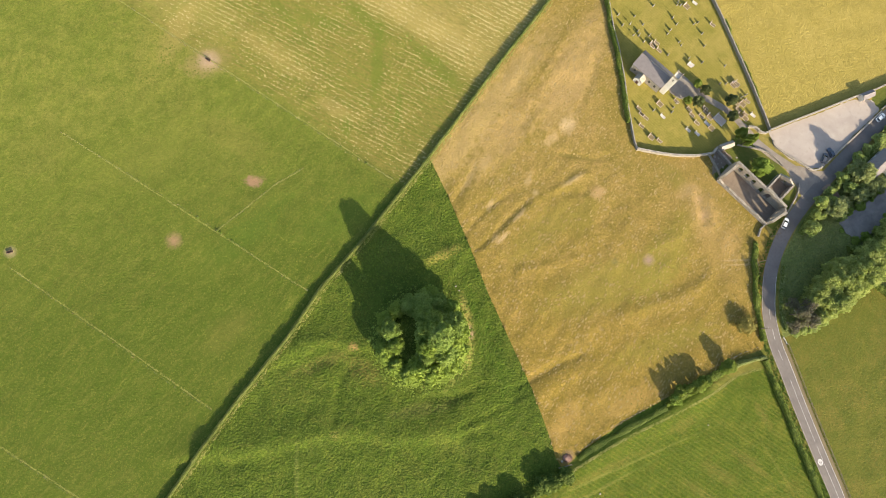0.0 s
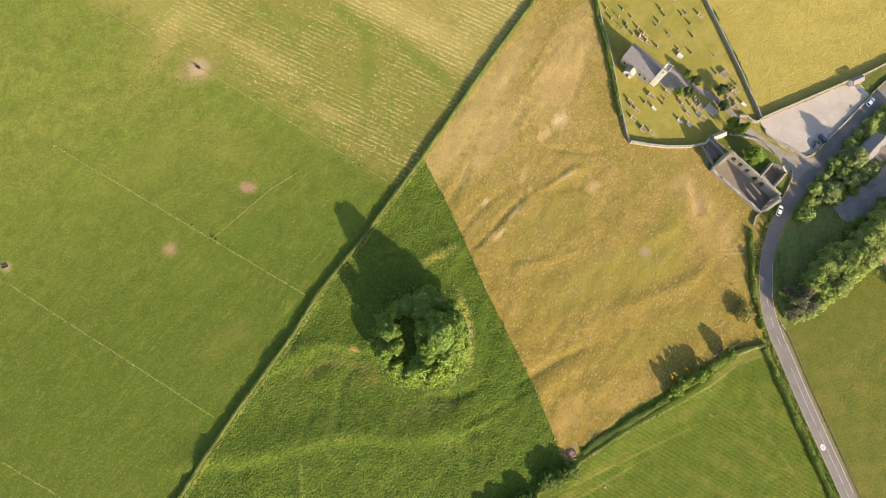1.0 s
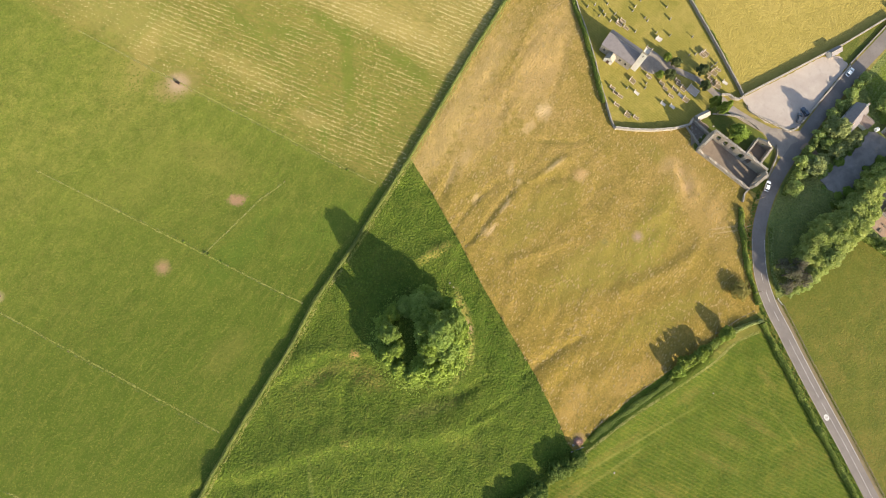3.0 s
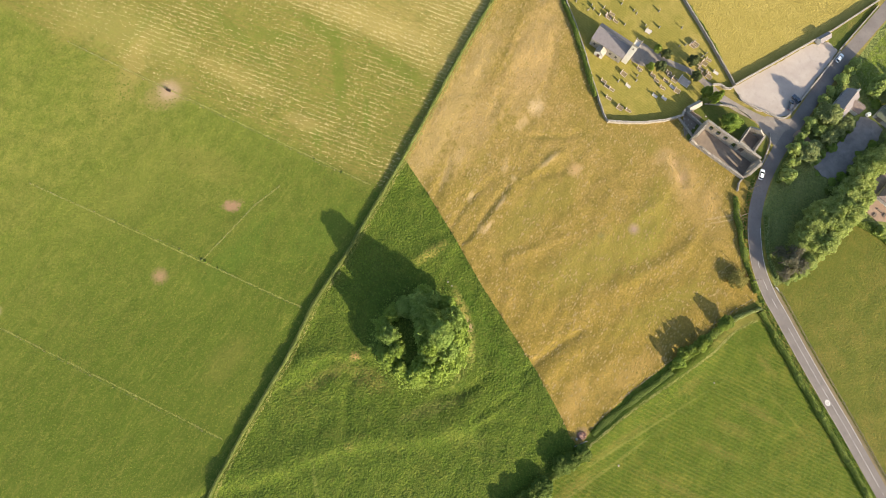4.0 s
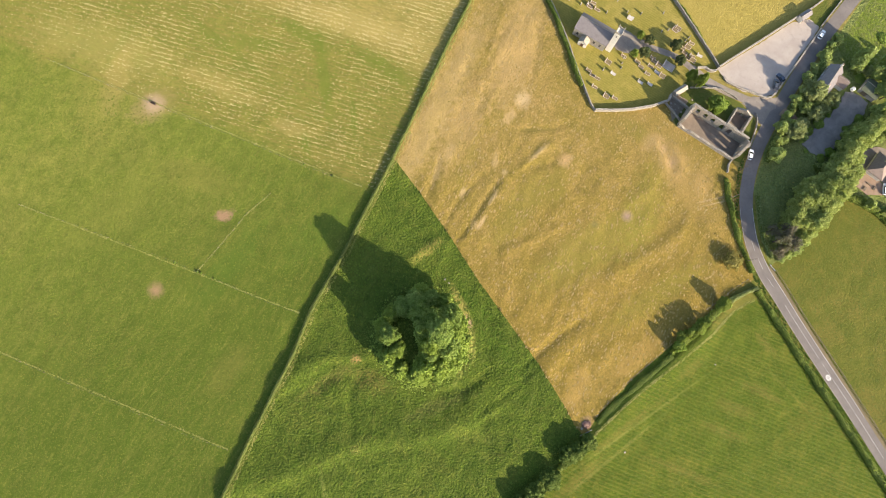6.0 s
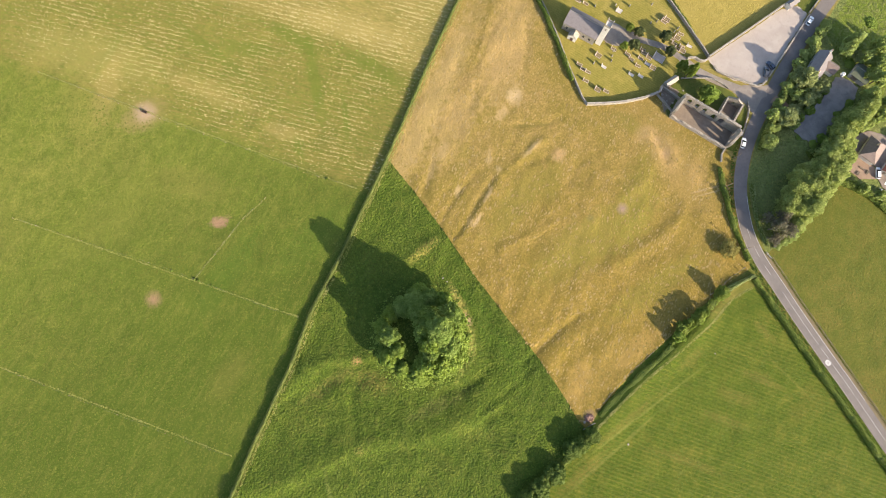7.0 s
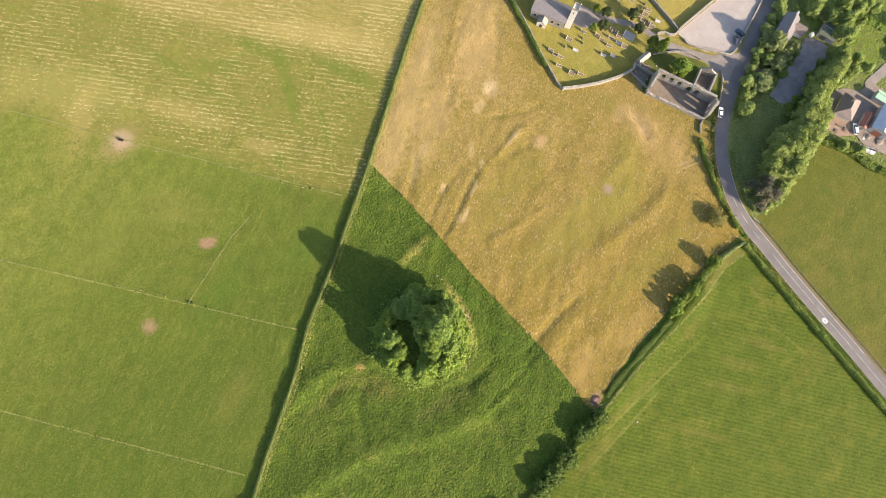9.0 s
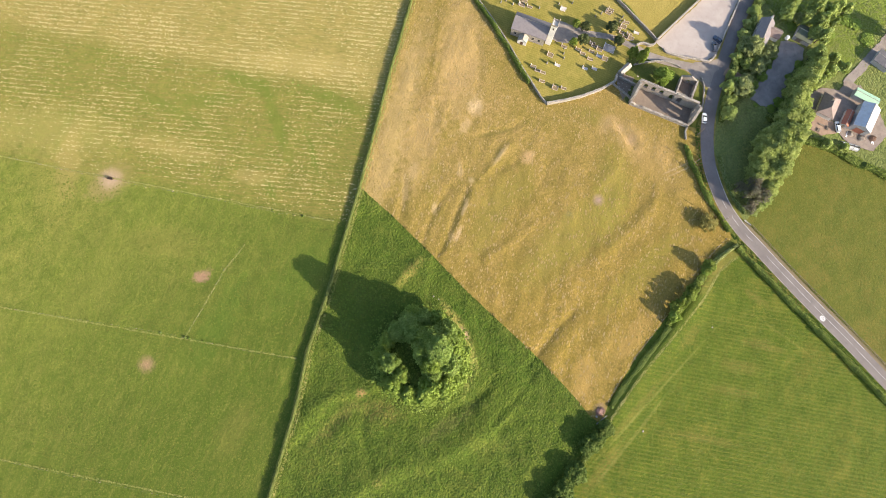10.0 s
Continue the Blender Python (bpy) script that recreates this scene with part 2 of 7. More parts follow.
m_hay = grass("dry_hay_grass", (0.200, 0.156, 0.031), (0.276, 0.198, 0.049), (0.41, 0.264, 0.103), 0.50, 0.8, 0.075, patch=24, seed=9, mottle=0.55, grain=0.42, lush=(0.1, -0.99, -62.0, 80.0, (0.232, 0.162, 0.027)),
              spots=((85.8, 29.2, 1.5, (0.32, 0.215, 0.15), 0.95), (72.8, 28.6, 1.0, (0.17, 0.155, 0.06)), (53.0, -42.0, 1.8, (0.24, 0.16, 0.12), 0.9), (56.1, 82.3, 1.9, (0.46, 0.34, 0.18)), (67.4, 55.3, 2.0, (0.43, 0.27, 0.12)), (106.0, 52.5, 1.5, (0.47, 0.31, 0.16)), (108.0, 46.5, 1.7, (0.46, 0.30, 0.16)), (28.2, 37.2, 1.2, (0.46, 0.32, 0.15)), (43.4, 54.8, 1.0, (0.46, 0.34, 0.17))),
              bands=PALE_DRIFTS + OLIVE_PATCHES + ORANGE_PATCHES, blotch=0.42)
BROWNED = (0.225, 0.165, 0.045)
m_meadow = grass("mown_green_meadow", (0.062, 0.101, 0.010), (0.104, 0.141, 0.015), (0.22, 0.176, 0.036), 0.32, 0.6, 0.09, rows=(-33.0, 1.5, 0.42), patch=22, seed=13, mottle=0.35, blotch=0.2,
                 bands=((117.6, -43.2, 6, 2.0, -33, BROWNED, 0.26), (107.5, -48.0, 8, 2.4, -33, BROWNED, 0.25), (122, -47.0, 5, 1.2, -33, BROWNED, 0.26), (101, -55.0, 9, 1.8, -33, BROWNED, 0.26), (125.2, -28.0, 7, 1.6, -59, BROWNED, 0.3), (95.0, -31.0, 6, 2.0, 28, BROWNED, 0.26), (66.0, -46.5, 16, 1.5, 24, BROWNED, 0.26), (46, -60.0, 12, 2.0, 27, BROWNED, 0.32), (84, -66.0, 14, 1.6, -33, BROWNED, 0.25), (129, -46, 16, 0.5, -59, (0.19, 0.175, 0.035), 0.4), (127, -49, 16, 0.45, -59, (0.07, 0.11, 0.012), 0.4), (72, -45.6, 34, 0.5, 22, (0.2, 0.2, 0.045), 0.5), (74, -47.6, 34, 0.45, 22, (0.075, 0.12, 0.015), 0.45), (58, -56, 26, 0.6, 26, (0.2, 0.19, 0.045), 0.45), (62, -58.5, 24, 0.5, 26, (0.08, 0.12, 0.015), 0.4)))
m_east = grass("roadside_pasture_grass", (0.093, 0.112, 0.017), (0.138, 0.139, 0.024), (0.210, 0.157, 0.040), 0.38, 0.8, 0.12, patch=24, seed=17, mottle=0.35)
m_crop = grass("ripening_crop", (0.30, 0.238, 0.056), (0.35, 0.274, 0.068), (0.41, 0.315, 0.09), 0.45, 0.9, 0.11, patch=18, seed=21, mottle=0.12, grain=0.1, blotch=0.1)
m_yardgrass = grass("churchyard_grass", (0.190, 0.172, 0.032), (0.272, 0.225, 0.048), (0.36, 0.275, 0.085), 0.5, 0.8, 0.05, rows=(-45.0, 0.9, 0.3), patch=14, seed=25, mottle=0.18, blotch=0.12)
m_wood = grass("shady_rough_grass", (0.14, 0.175, 0.045), (0.215, 0.245, 0.068), (0.29, 0.28, 0.10), 0.45, 0.9, 0.3, patch=10, seed=29, mottle=0.6)
m_paddock = grass("rank_paddock_grass", (0.120, 0.165, 0.022), (0.175, 0.220, 0.033), (0.24, 0.26, 0.055), 0.45, 1.0, 0.22, patch=12, seed=41, mottle=0.5)
m_lawn = grass("short_lawn", (0.075, 0.100, 0.020), (0.120, 0.135, 0.027), (0.21, 0.165, 0.053), 0.4, 0.8, 0.08, patch=12, seed=33, mottle=0.25)


def gravel(name, base, dust, dark, patch=6.0, seed=0.0):
    k = Mat(name, 0.92, spec=0.2)
    c = k.mix(k.ramp(k.noise(patch, 5, 0.6, seed=seed, warp=0.6), 0.35, 0.68), base, dust)
    c = k.mix(k.ramp(k.noise(patch * 0.3, 4, 0.6, seed=seed + 2), 0.56, 0.74, 0.0, 0.55), c, dark)
    grain = k.noise(0.12, 3, 0.7, seed=seed + 4)
    c = k.mix(k.ramp(grain, 0.3, 0.7, 0.0, 0.3), c, dark)
    k.bump(grain, 0.03)
    return k.done(c)


m_gravel = gravel("pale_gravel", (0.375, 0.315, 0.268), (0.455, 0.392, 0.337), (0.275, 0.235, 0.202), seed=2)
m_lane = gravel("lane_surface", (0.235, 0.195, 0.16), (0.31, 0.265, 0.22), (0.15, 0.13, 0.11), 3.0, 6)
m_drive = gravel("worn_patchy_drive", (0.22, 0.192, 0.172), (0.35, 0.305, 0.27), (0.145, 0.128, 0.112), 4.5, 8)
m_farmyard = gravel("trodden_farmyard", (0.225, 0.18, 0.145), (0.32, 0.256, 0.2), (0.15, 0.12, 0.095), 2.4, 66)
m_patio = gravel("brown_paved_yard", (0.30, 0.20, 0.135), (0.36, 0.26, 0.18), (0.2, 0.14, 0.10), 3.0, 12)


def asphalt():
    k = Mat("asphalt", 0.85, spec=0.3)
    c = k.mix(k.ramp(k.noise(7.0, 4, 0.6), 0.35, 0.7), (0.155, 0.132, 0.116), (0.215, 0.184, 0.162))
    c = k.mix(k.ramp(k.noise(0.9, 4, 0.6, seed=3), 0.5, 0.75, 0.0, 0.4), c, (0.09, 0.085, 0.08))
    grain = k.noise(0.08, 2, 0.7, seed=5)
    k.bump(grain, 0.015)
    return k.done(k.mix(k.ramp(grain, 0.3, 0.7, 0.0, 0.25), c, (0.20, 0.18, 0.165)))


m_asphalt = asphalt()


def painted(name, colour, worn, rough=0.7, seed=0.0, amount=0.4, size=0.5):
    k = Mat(name, rough)
    w = k.noise(size, 5, 0.65, seed=seed)
    k.bump(k.noise(0.1, 3, 0.6, seed=seed + 1), 0.006)
    return k.done(k.mix(k.ramp(w, 0.46, 0.72, 0.0, amount), colour, worn))


m_paint = painted("road_paint", (0.60, 0.57, 0.53), (0.22, 0.20, 0.18), amount=0.9, size=0.5)


def stone(name, light, dark, lichen, mortar, size=0.38, seed=0.0):
    """Rubble masonry: stones of uneven tone, mortar between, lichen and damp."""
    k = Mat(name, 0.9, spec=0.2)
    v = k.nt.nodes.new("ShaderNodeTexVoronoi")
    v.inputs["Scale"].default_value = 1.0 / size
    k.link(k.pos, v.inputs["Vector"])
    tone = k.nt.nodes.new("ShaderNodeSeparateColor")
    k.link(v.outputs["Color"], tone.inputs["Color"])
    e = k.nt.nodes.new("ShaderNodeTexVoronoi")
    e.feature = "DISTANCE_TO_EDGE"
    e.inputs["Scale"].default_value = 1.0 / size
    k.link(k.pos, e.inputs["Vector"])
    c = k.mix(tone.outputs[0], light, dark)
    joint = k.ramp(e.outputs["Distance"], 0.02, 0.09)
    c = k.mix(joint, mortar, c)
    c = k.mix(k.ramp(k.noise(1.7, 5, 0.65, seed=seed), 0.5, 0.72, 0.0, 0.65), c, lichen)
    k.bump(joint, 0.03)
    k.bump(k.noise(0.15, 3, 0.6, seed=seed + 2), 0.02)
    return k.done(c)


m_stone = stone("grey_rubble_stone", (0.34, 0.30, 0.25), (0.20, 0.18, 0.15), (0.27, 0.25, 0.16), (0.34, 0.30, 0.25))
m_ruin = stone("weathered_ruin_stone", (0.36, 0.31, 0.255), (0.22, 0.19, 0.16), (0.26, 0.25, 0.15), (0.38, 0.33, 0.27), seed=4)
m_coping = stone("pale_coping_stone", (0.38, 0.33, 0.27), (0.25, 0.215, 0.175), (0.28, 0.26, 0.17), (0.36, 0.32, 0.27), 0.6, 8)


def leafage(name, dark, light, tip, seed=0.0, through=0.42):
    """Leaf clumps: tone by clump, light let through."""
    k = Mat(name, 0.75, spec=0.25)
    c = k.mix(k.island(), dark, light)
    c = k.mix(k.ramp(k.noise(2.6, 3, 0.6, seed=seed), 0.45, 0.7, 0.0, 0.75), c, tip)
    k.done(c)
    tr = k.nt.nodes.new("ShaderNodeBsdfTranslucent")
    k.link(c, tr.inputs["Color"])
    mx = k.nt.nodes.new("ShaderNodeMixShader")
    mx.inputs[0].default_value = through
    k.link(k.b.outputs[0], mx.inputs[1])
    k.link(tr.outputs[0], mx.inputs[2])
    k.link(mx.outputs[0], k.nt.nodes["Material Output"].inputs["Surface"])
    return k.m


m_leaf = leafage("broad_leaves", (0.150, 0.205, 0.030), (0.240, 0.300, 0.050), (0.30, 0.35, 0.07))
m_leaf_bright = leafage("fresh_leaves", (0.165, 0.240, 0.034), (0.255, 0.338, 0.053), (0.315, 0.385, 0.078), 3, 0.32)
m_leaf_olive = leafage("olive_leaves", (0.215, 0.25, 0.09), (0.325, 0.36, 0.13), (0.40, 0.43, 0.17), 15, 0.42)
m_leaf_belt = leafage("sunny_maple_leaves", (0.255, 0.310, 0.082), (0.385, 0.44, 0.128), (0.46, 0.505, 0.17), 17, 0.5)
m_leaf_garden = leafage("garden_leaves", (0.28, 0.35, 0.095), (0.41, 0.48, 0.145), (0.49, 0.55, 0.19), 14, 0.5)
m_leaf_motte = leafage("deep_green_leaves", (0.160, 0.235, 0.045), (0.255, 0.345, 0.072), (0.33, 0.41, 0.105), 19, 0.36)
m_leaf_dark = leafage("yew_needles", (0.075, 0.095, 0.033), (0.12, 0.142, 0.048), (0.16, 0.178, 0.058), 6)
m_leaf_dry = leafage("pale_dry_leaves", (0.21, 0.19, 0.045), (0.32, 0.28, 0.075), (0.40, 0.35, 0.11), 9)
m_leaf_dead = leafage("grey_bare_twigs", (0.15, 0.135, 0.09), (0.25, 0.225, 0.155), (0.20, 0.215, 0.10), 12)
m_bark = Mat("bark", 0.95)
m_bark.bump(m_bark.noise(0.12, 4, 0.6), 0.04)
m_bark = m_bark.done(m_bark.mix(m_bark.noise(0.5, 4, 0.6, seed=2), (0.06, 0.048, 0.035), (0.15, 0.125, 0.095)))
m_straw = Mat("straw", 0.8)
m_straw = m_straw.done(m_straw.mix(m_straw.island(), (0.37, 0.29, 0.11), (0.52, 0.42, 0.20)))
m_tuft = leafage("grass_tufts", (0.050, 0.105, 0.010), (0.105, 0.175, 0.018), (0.17, 0.215, 0.035), 18)


# ---- building helpers ----
def mesh_from(name, verts, faces, mats, index=None, smooth=False):
    me = bpy.data.meshes.new(name)
    me.from_pydata([tuple(v) for v in verts], [], faces)
    for m in (mats if isinstance(mats, (list, tuple)) else [mats]):
        me.materials.append(m)
    if index is not None:
        me.polygons.foreach_set("material_index", np.asarray(index, dtype=np.int32))
    if smooth:
        me.polygons.foreach_set("use_smooth", np.ones(len(me.polygons), dtype=bool))
    me.update()
    return me


def part(name, data, material, parent, label=""):
    """Links a bmesh or mesh as one part under a thing or part."""
    if isinstance(data, bmesh.types.BMesh):
        me = bpy.data.meshes.new(name)
        bmesh.ops.recalc_face_normals(data, faces=data.faces)
        data.to_mesh(me)
        data.free()
        me.materials.append(material)
        data = me
    ob = new(name, data)
    ob.parent = parent
    return tagged(ob, label)


def thing(name, m, label, category, group=""):
    ob = new(name)
    ob.empty_display_size = 0.3
    ob.matrix_basis = m if isinstance(m, Matrix) else Matrix.Translation(m)
    return tagged(ob, label, category, group)


def box(bm, x0, x1, y0, y1, z0, z1, bevel=0.0, m=None):
    r = bmesh.ops.create_cube(bm, size=1.0)
    vs = r["verts"]
    for v in vs:
        v.co = Vector(((x0 + x1) / 2 + v.co.x * (x1 - x0), (y0 + y1) / 2 + v.co.y * (y1 - y0), (z0 + z1) / 2 + v.co.z * (z1 - z0)))
    if bevel:
        es = list({e for v in vs for e in v.link_edges})
        out = bmesh.ops.bevel(bm, geom=es, offset=bevel, segments=1, affect="EDGES")
        vs = list({v for f in out["faces"] for v in f.verts} | {v for v in vs if v.is_valid})
    if m is not None:
        bmesh.ops.transform(bm, matrix=m, verts=[v for v in vs if v.is_valid])
    return vs


def slab(bm, outline, z0, z1):
    """A prism over a plan outline."""
    lo = [bm.verts.new((x, y, z0)) for x, y in outline]
    hi = [bm.verts.new((x, y, z1)) for x, y in outline]
    n = len(outline)
    bm.faces.new(hi)
    bm.faces.new(lo[::-1])
    for i in range(n):
        bm.faces.new((lo[i], lo[(i + 1) % n], hi[(i + 1) % n], hi[i]))


def solid(bm, pts, faces):
    vs = [bm.verts.new(p) for p in pts]
    for f in faces:
        bm.faces.new([vs[i] for i in f])


def rod(bm, p, q, r0, r1, n=6):
    """A tapered rod between two points."""
    p, q = Vector(p), Vector(q)
    t = (q - p).to_track_quat("Z", "Y").to_matrix()
    rings = []
    for c, r in ((p, r0), (q, r1)):
        rings.append([bm.verts.new(c + t @ Vector((math.cos(a) * r, math.sin(a) * r, 0))) for a in (2 * math.pi * i / n for i in range(n))])
    for i in range(n):
        bm.faces.new((rings[0][i], rings[0][(i + 1) % n], rings[1][(i + 1) % n], rings[1][i]))
    bm.faces.new(rings[0][::-1])
    bm.faces.new(rings[1])


def resample(pts, step):
    pts = [Vector(p) for p in pts]
    out = [pts[0]]
    for a, b in zip(pts, pts[1:]):
        n = max(1, round((b - a).length / step))
        out += [a.lerp(b, (i + 1) / n) for i in range(n)]
    return out


def smooth_line(pts, step):
    """A rounded line through plan points (Catmull-Rom)."""
    p = [Vector(q) for q in pts]
    p = [2 * p[0] - p[1]] + p + [2 * p[-1] - p[-2]]
    out = []
    for i in range(1, len(p) - 2):
        n = max(1, round((p[i + 1] - p[i]).length / step))
        for j in range(n):
            t = j / n
            out.append(0.5 * (2 * p[i] + (p[i + 1] - p[i - 1]) * t + (2 * p[i - 1] - 5 * p[i] + 4 * p[i + 1] - p[i + 2]) * t * t + (3 * p[i] - p[i - 1] - 3 * p[i + 1] + p[i + 2]) * t ** 3))
    return out + [p[-2]]


def offset_line(pts, d):
    """The line shifted to its left by d."""
    out = []
    for i, p in enumerate(pts):
        t = (pts[min(i + 1, len(pts) - 1)] - pts[max(i - 1, 0)]).normalized()
        out.append(p + Vector((-t.y, t.x)) * d)
    return out


# ---- plan ----
HEDGE_W = [(190, 322), (120, 228), (75, 166), (46, 127.5), (31.1, 107.9), (2.9, 68.3), (-23.9, 33.2), (-36.4, 18.4), (-48.2, -0.2), (-65, -22.1), (-78.2, -41.5), (-95, -67), (-140, -135), (-220, -256)]
MOWN = [(2.9, 68.3), (9.4, 54.9), (17.9, 34.8), (25.2, 15.9), (40.1, -17.2), (46.8, -35.8), (48.2, -41.5), (51, -46.8)]
FENCE_SE = [(-90, -110), (-20, -80), (12, -66), (22.4, -60.6), (28.1, -57.4), (43.9, -50.9), (51, -46.8), (56.5, -41.0), (72.4, -30.6), (89.8, -21.5), (103.3, -14), (118.3, -6.9), (126.8, -4.1)]
MEADOW_EDGE = [(-90, -118), (-10, -82), (27.4, -61.6), (43.4, -53.5), (50.7, -48.6), (67.4, -38.9), (79.4, -32.9), (91.4, -27.6), (106.1, -20.4), (116.5, -13.9), (123.8, -11.5), (125.7, -11.2)]
ROAD = [(420, 290), (300, 185), (240, 133), (203.8, 102.6), (183, 85.7), (169.4, 73.4), (158.3, 62.4), (148.8, 52.5), (141.6, 43.6), (136.4, 35.0), (132.6, 25.5), (130.8, 15.0), (130.6, 7.0), (132.2, -2.5), (135.2, -11.8), (138.7, -23.1), (142.8, -35.4), (147.1, -47.7), (150.2, -56.5), (163, -95), (196, -190), (260, -380)]
YARD_W = [(67, 158), (72, 147), (74.6, 134.8), (76, 122.5), (77.9, 113.6), (79.3, 102.4), (80.6, 88.2), (82.2, 75.8), (83.2, 72.3)]
YARD_S = [(83.2, 72.3), (90.2, 70.9), (97.7, 69.9), (106, 69.8), (112.8, 70.9), (114.4, 73.1)]
YARD_E = [(108, 160), (117.2, 135.8), (120.8, 126.7), (126, 112.1), (130, 100.8), (133, 91.5), (135.6, 83.2), (136.2, 80.6)]
PARK_N = [(136.2, 80.6), (142.9, 83.3), (155.4, 88.2), (172.1, 94.9), (180.3, 97.9), (186.1, 100.6), (204, 109), (236, 138)]
road_line = smooth_line(ROAD, 2.0)


# ---- terrain ----
def seg_dist(x, y, a, b):
    ax, ay, bx, by = *a, *b
    dx, dy = bx - ax, by - ay
    t = np.clip(((x - ax) * dx + (y - ay) * dy) / (dx * dx + dy * dy), 0, 1)
    return np.hypot(x - ax - t * dx, y - ay - t * dy)


def line_dist(x, y, pts):
    d = seg_dist(x, y, pts[0], pts[1])
    for a, b in zip(pts[1:], pts[2:]):
        d = np.minimum(d, seg_dist(x, y, a, b))
    return d


MOTTE = (0.6, -0.5)
EARTHWORKS = (   # line, height, half width
    (((-44, -12), (-34, -8), (-24, -9.5)), -0.35, 2.0),
    (((-30.2, -27.5), (-29.6, -17.5), (-26.4, -11.7)), -0.4, 1.7),
    (((-43.8, -42), (-43, -46), (-42.3, -55)), 0.22, 1.6),
    (((2, -20.6), (11, -21), (15.5, -20.6), (22.5, -17)), -0.6, 1.7),
    (((12, -32.6), (18.4, -29.5), (24.4, -27), (31, -24), (38.2, -19.6)), -0.38, 1.0),
    (((2, 28.6), (8.7, 31.0), (12.9, 33.6)), 0.55, 1.8),
    (((17.7, 30.5), (23.3, 35.0), (28.5, 40.1), (33.9, 45.8), (40.6, 52.1)), -0.36, 0.95),
    (((19.6, 29.4), (25.0, 33.8), (30.2, 38.8), (35.6, 44.4), (42.4, 50.8), (50, 56.0)), 0.16, 1.3),
    (((15.2, 37.9), (19.2, 42.3), (24.5, 48.0), (29.5, 51.6), (34.6, 55.3)), -0.32, 0.9),
    (((16.8, 36.8), (20.8, 41.2), (26.0, 46.8), (31.0, 50.4)), 0.14, 1.2),
)
FIELD_BANKS = (   # the same, in the hay field
    (((13.3, 52.1), (16.5, 58.2), (19.8, 64.4)), -0.3, 1.0),
    (((51, 56.0), (55.0, 58.1), (58.8, 60.4), (63.7, 62.6)), 0.42, 1.2),
    (((52.9, 70.1), (57.3, 69.8), (66.0, 68.4), (72.3, 69.6)), -0.3, 1.1),
    (((56.6, 55.1), (62.1, 54.9)), -0.3, 1.2),
    (((36.6, 25.2), (48.9, 27.0), (58, 30)), 0.28, 1.4),
    (((33.6, -18.5), (43.1, -13.0), (52.6, -8.4), (59.3, -5.6)), -0.55, 1.5),
    (((41.0, -21.0), (50.0, -16.0), (58, -12)), 0.2, 2.0),
    (((44, 96), (50, 104), (60, 118)), -0.25, 1.2),
    (((60, 88), (66, 98), (69, 110)), -0.2, 1.2),
    (((80, 10.4), (90.7, 13.4), (99.5, 16.5), (108, 22)), 0.3, 2.4),
    (((62, 3), (70, 7), (80, 10.4)), 0.2, 2.4),
    (((85.4, 32), (92, 36), (98.5, 38.4)), 0.25, 2.0),
    (((105.7, 53.7), (107.1, 49.7), (108.3, 44.1)), -0.45, 1.6),
    (((103.6, 55), (104.4, 50), (105.4, 45)), 0.3, 1.5),
    (((110.4, 53), (111.4, 48), (112.0, 43)), 0.3, 1.5),
    (((117, 29.1), (127, 29.2)), -0.15, 0.8),
)


SCARPS = (   # line with the high ground on its left, drop, half width of the slope, reach of the terrace
    (((14, -33.5), (5, -36), (-10, -37), (-21, -35), (-33, -34.5), (-46.6, -38.5), (-63, -41), (-78, -42)), 1.5, 1.7, 9.0),
    (((-24, -3.6), (-32.6, -1.8), (-42, -4.4), (-49, -8.6)), 1.2, 1.4, 6.0),
    (((19, 30.6), (14, 29.4), (8.7, 31.0), (2, 28.6)), 0.5, 1.2, 5.0),
    (((52.0, -46.6), (57.6, -43.0), (69.2, -36.2), (81.0, -29.9), (90.4, -25.2), (104, -17.4)), 1.3, 1.3, 6.5),
)


def scarp(x, y, line, drop, w, reach):
    """A one-sided slope: up on the line's right as it runs west, dying away within its reach."""
    best, side = np.full(np.shape(x), 1e9), np.zeros(np.shape(x))
    for (ax, ay), (bx, by) in zip(line, line[1:]):
        d = seg_dist(x, y, (ax, ay), (bx, by))
        sgn = np.sign((bx - ax) * (y - ay) - (by - ay) * (x - ax))
        side = np.where(d < best, sgn * -1.0, side)
        best = np.minimum(best, d)
    return drop * 0.5 * (1 + np.tanh(side * best / w)) * np.exp(-(best / reach) ** 2)


def value_noise(x, y, size, seed):
    """Smooth random heights from 0 to 1 on a lattice of that size."""
    u, v = x / size, y / size
    i, j = np.floor(u), np.floor(v)
    fx, fy = u - i, v - j
    fx, fy = fx * fx * (3 - 2 * fx), fy * fy * (3 - 2 * fy)

    def at(a, b):
        h = np.sin(a * 127.1 + b * 311.7 + seed * 74.7) * 43758.5453
        return h - np.floor(h)

    return (at(i, j) * (1 - fx) + at(i + 1, j) * fx) * (1 - fy) + (at(i, j + 1) * (1 - fx) + at(i + 1, j + 1) * fx) * fy


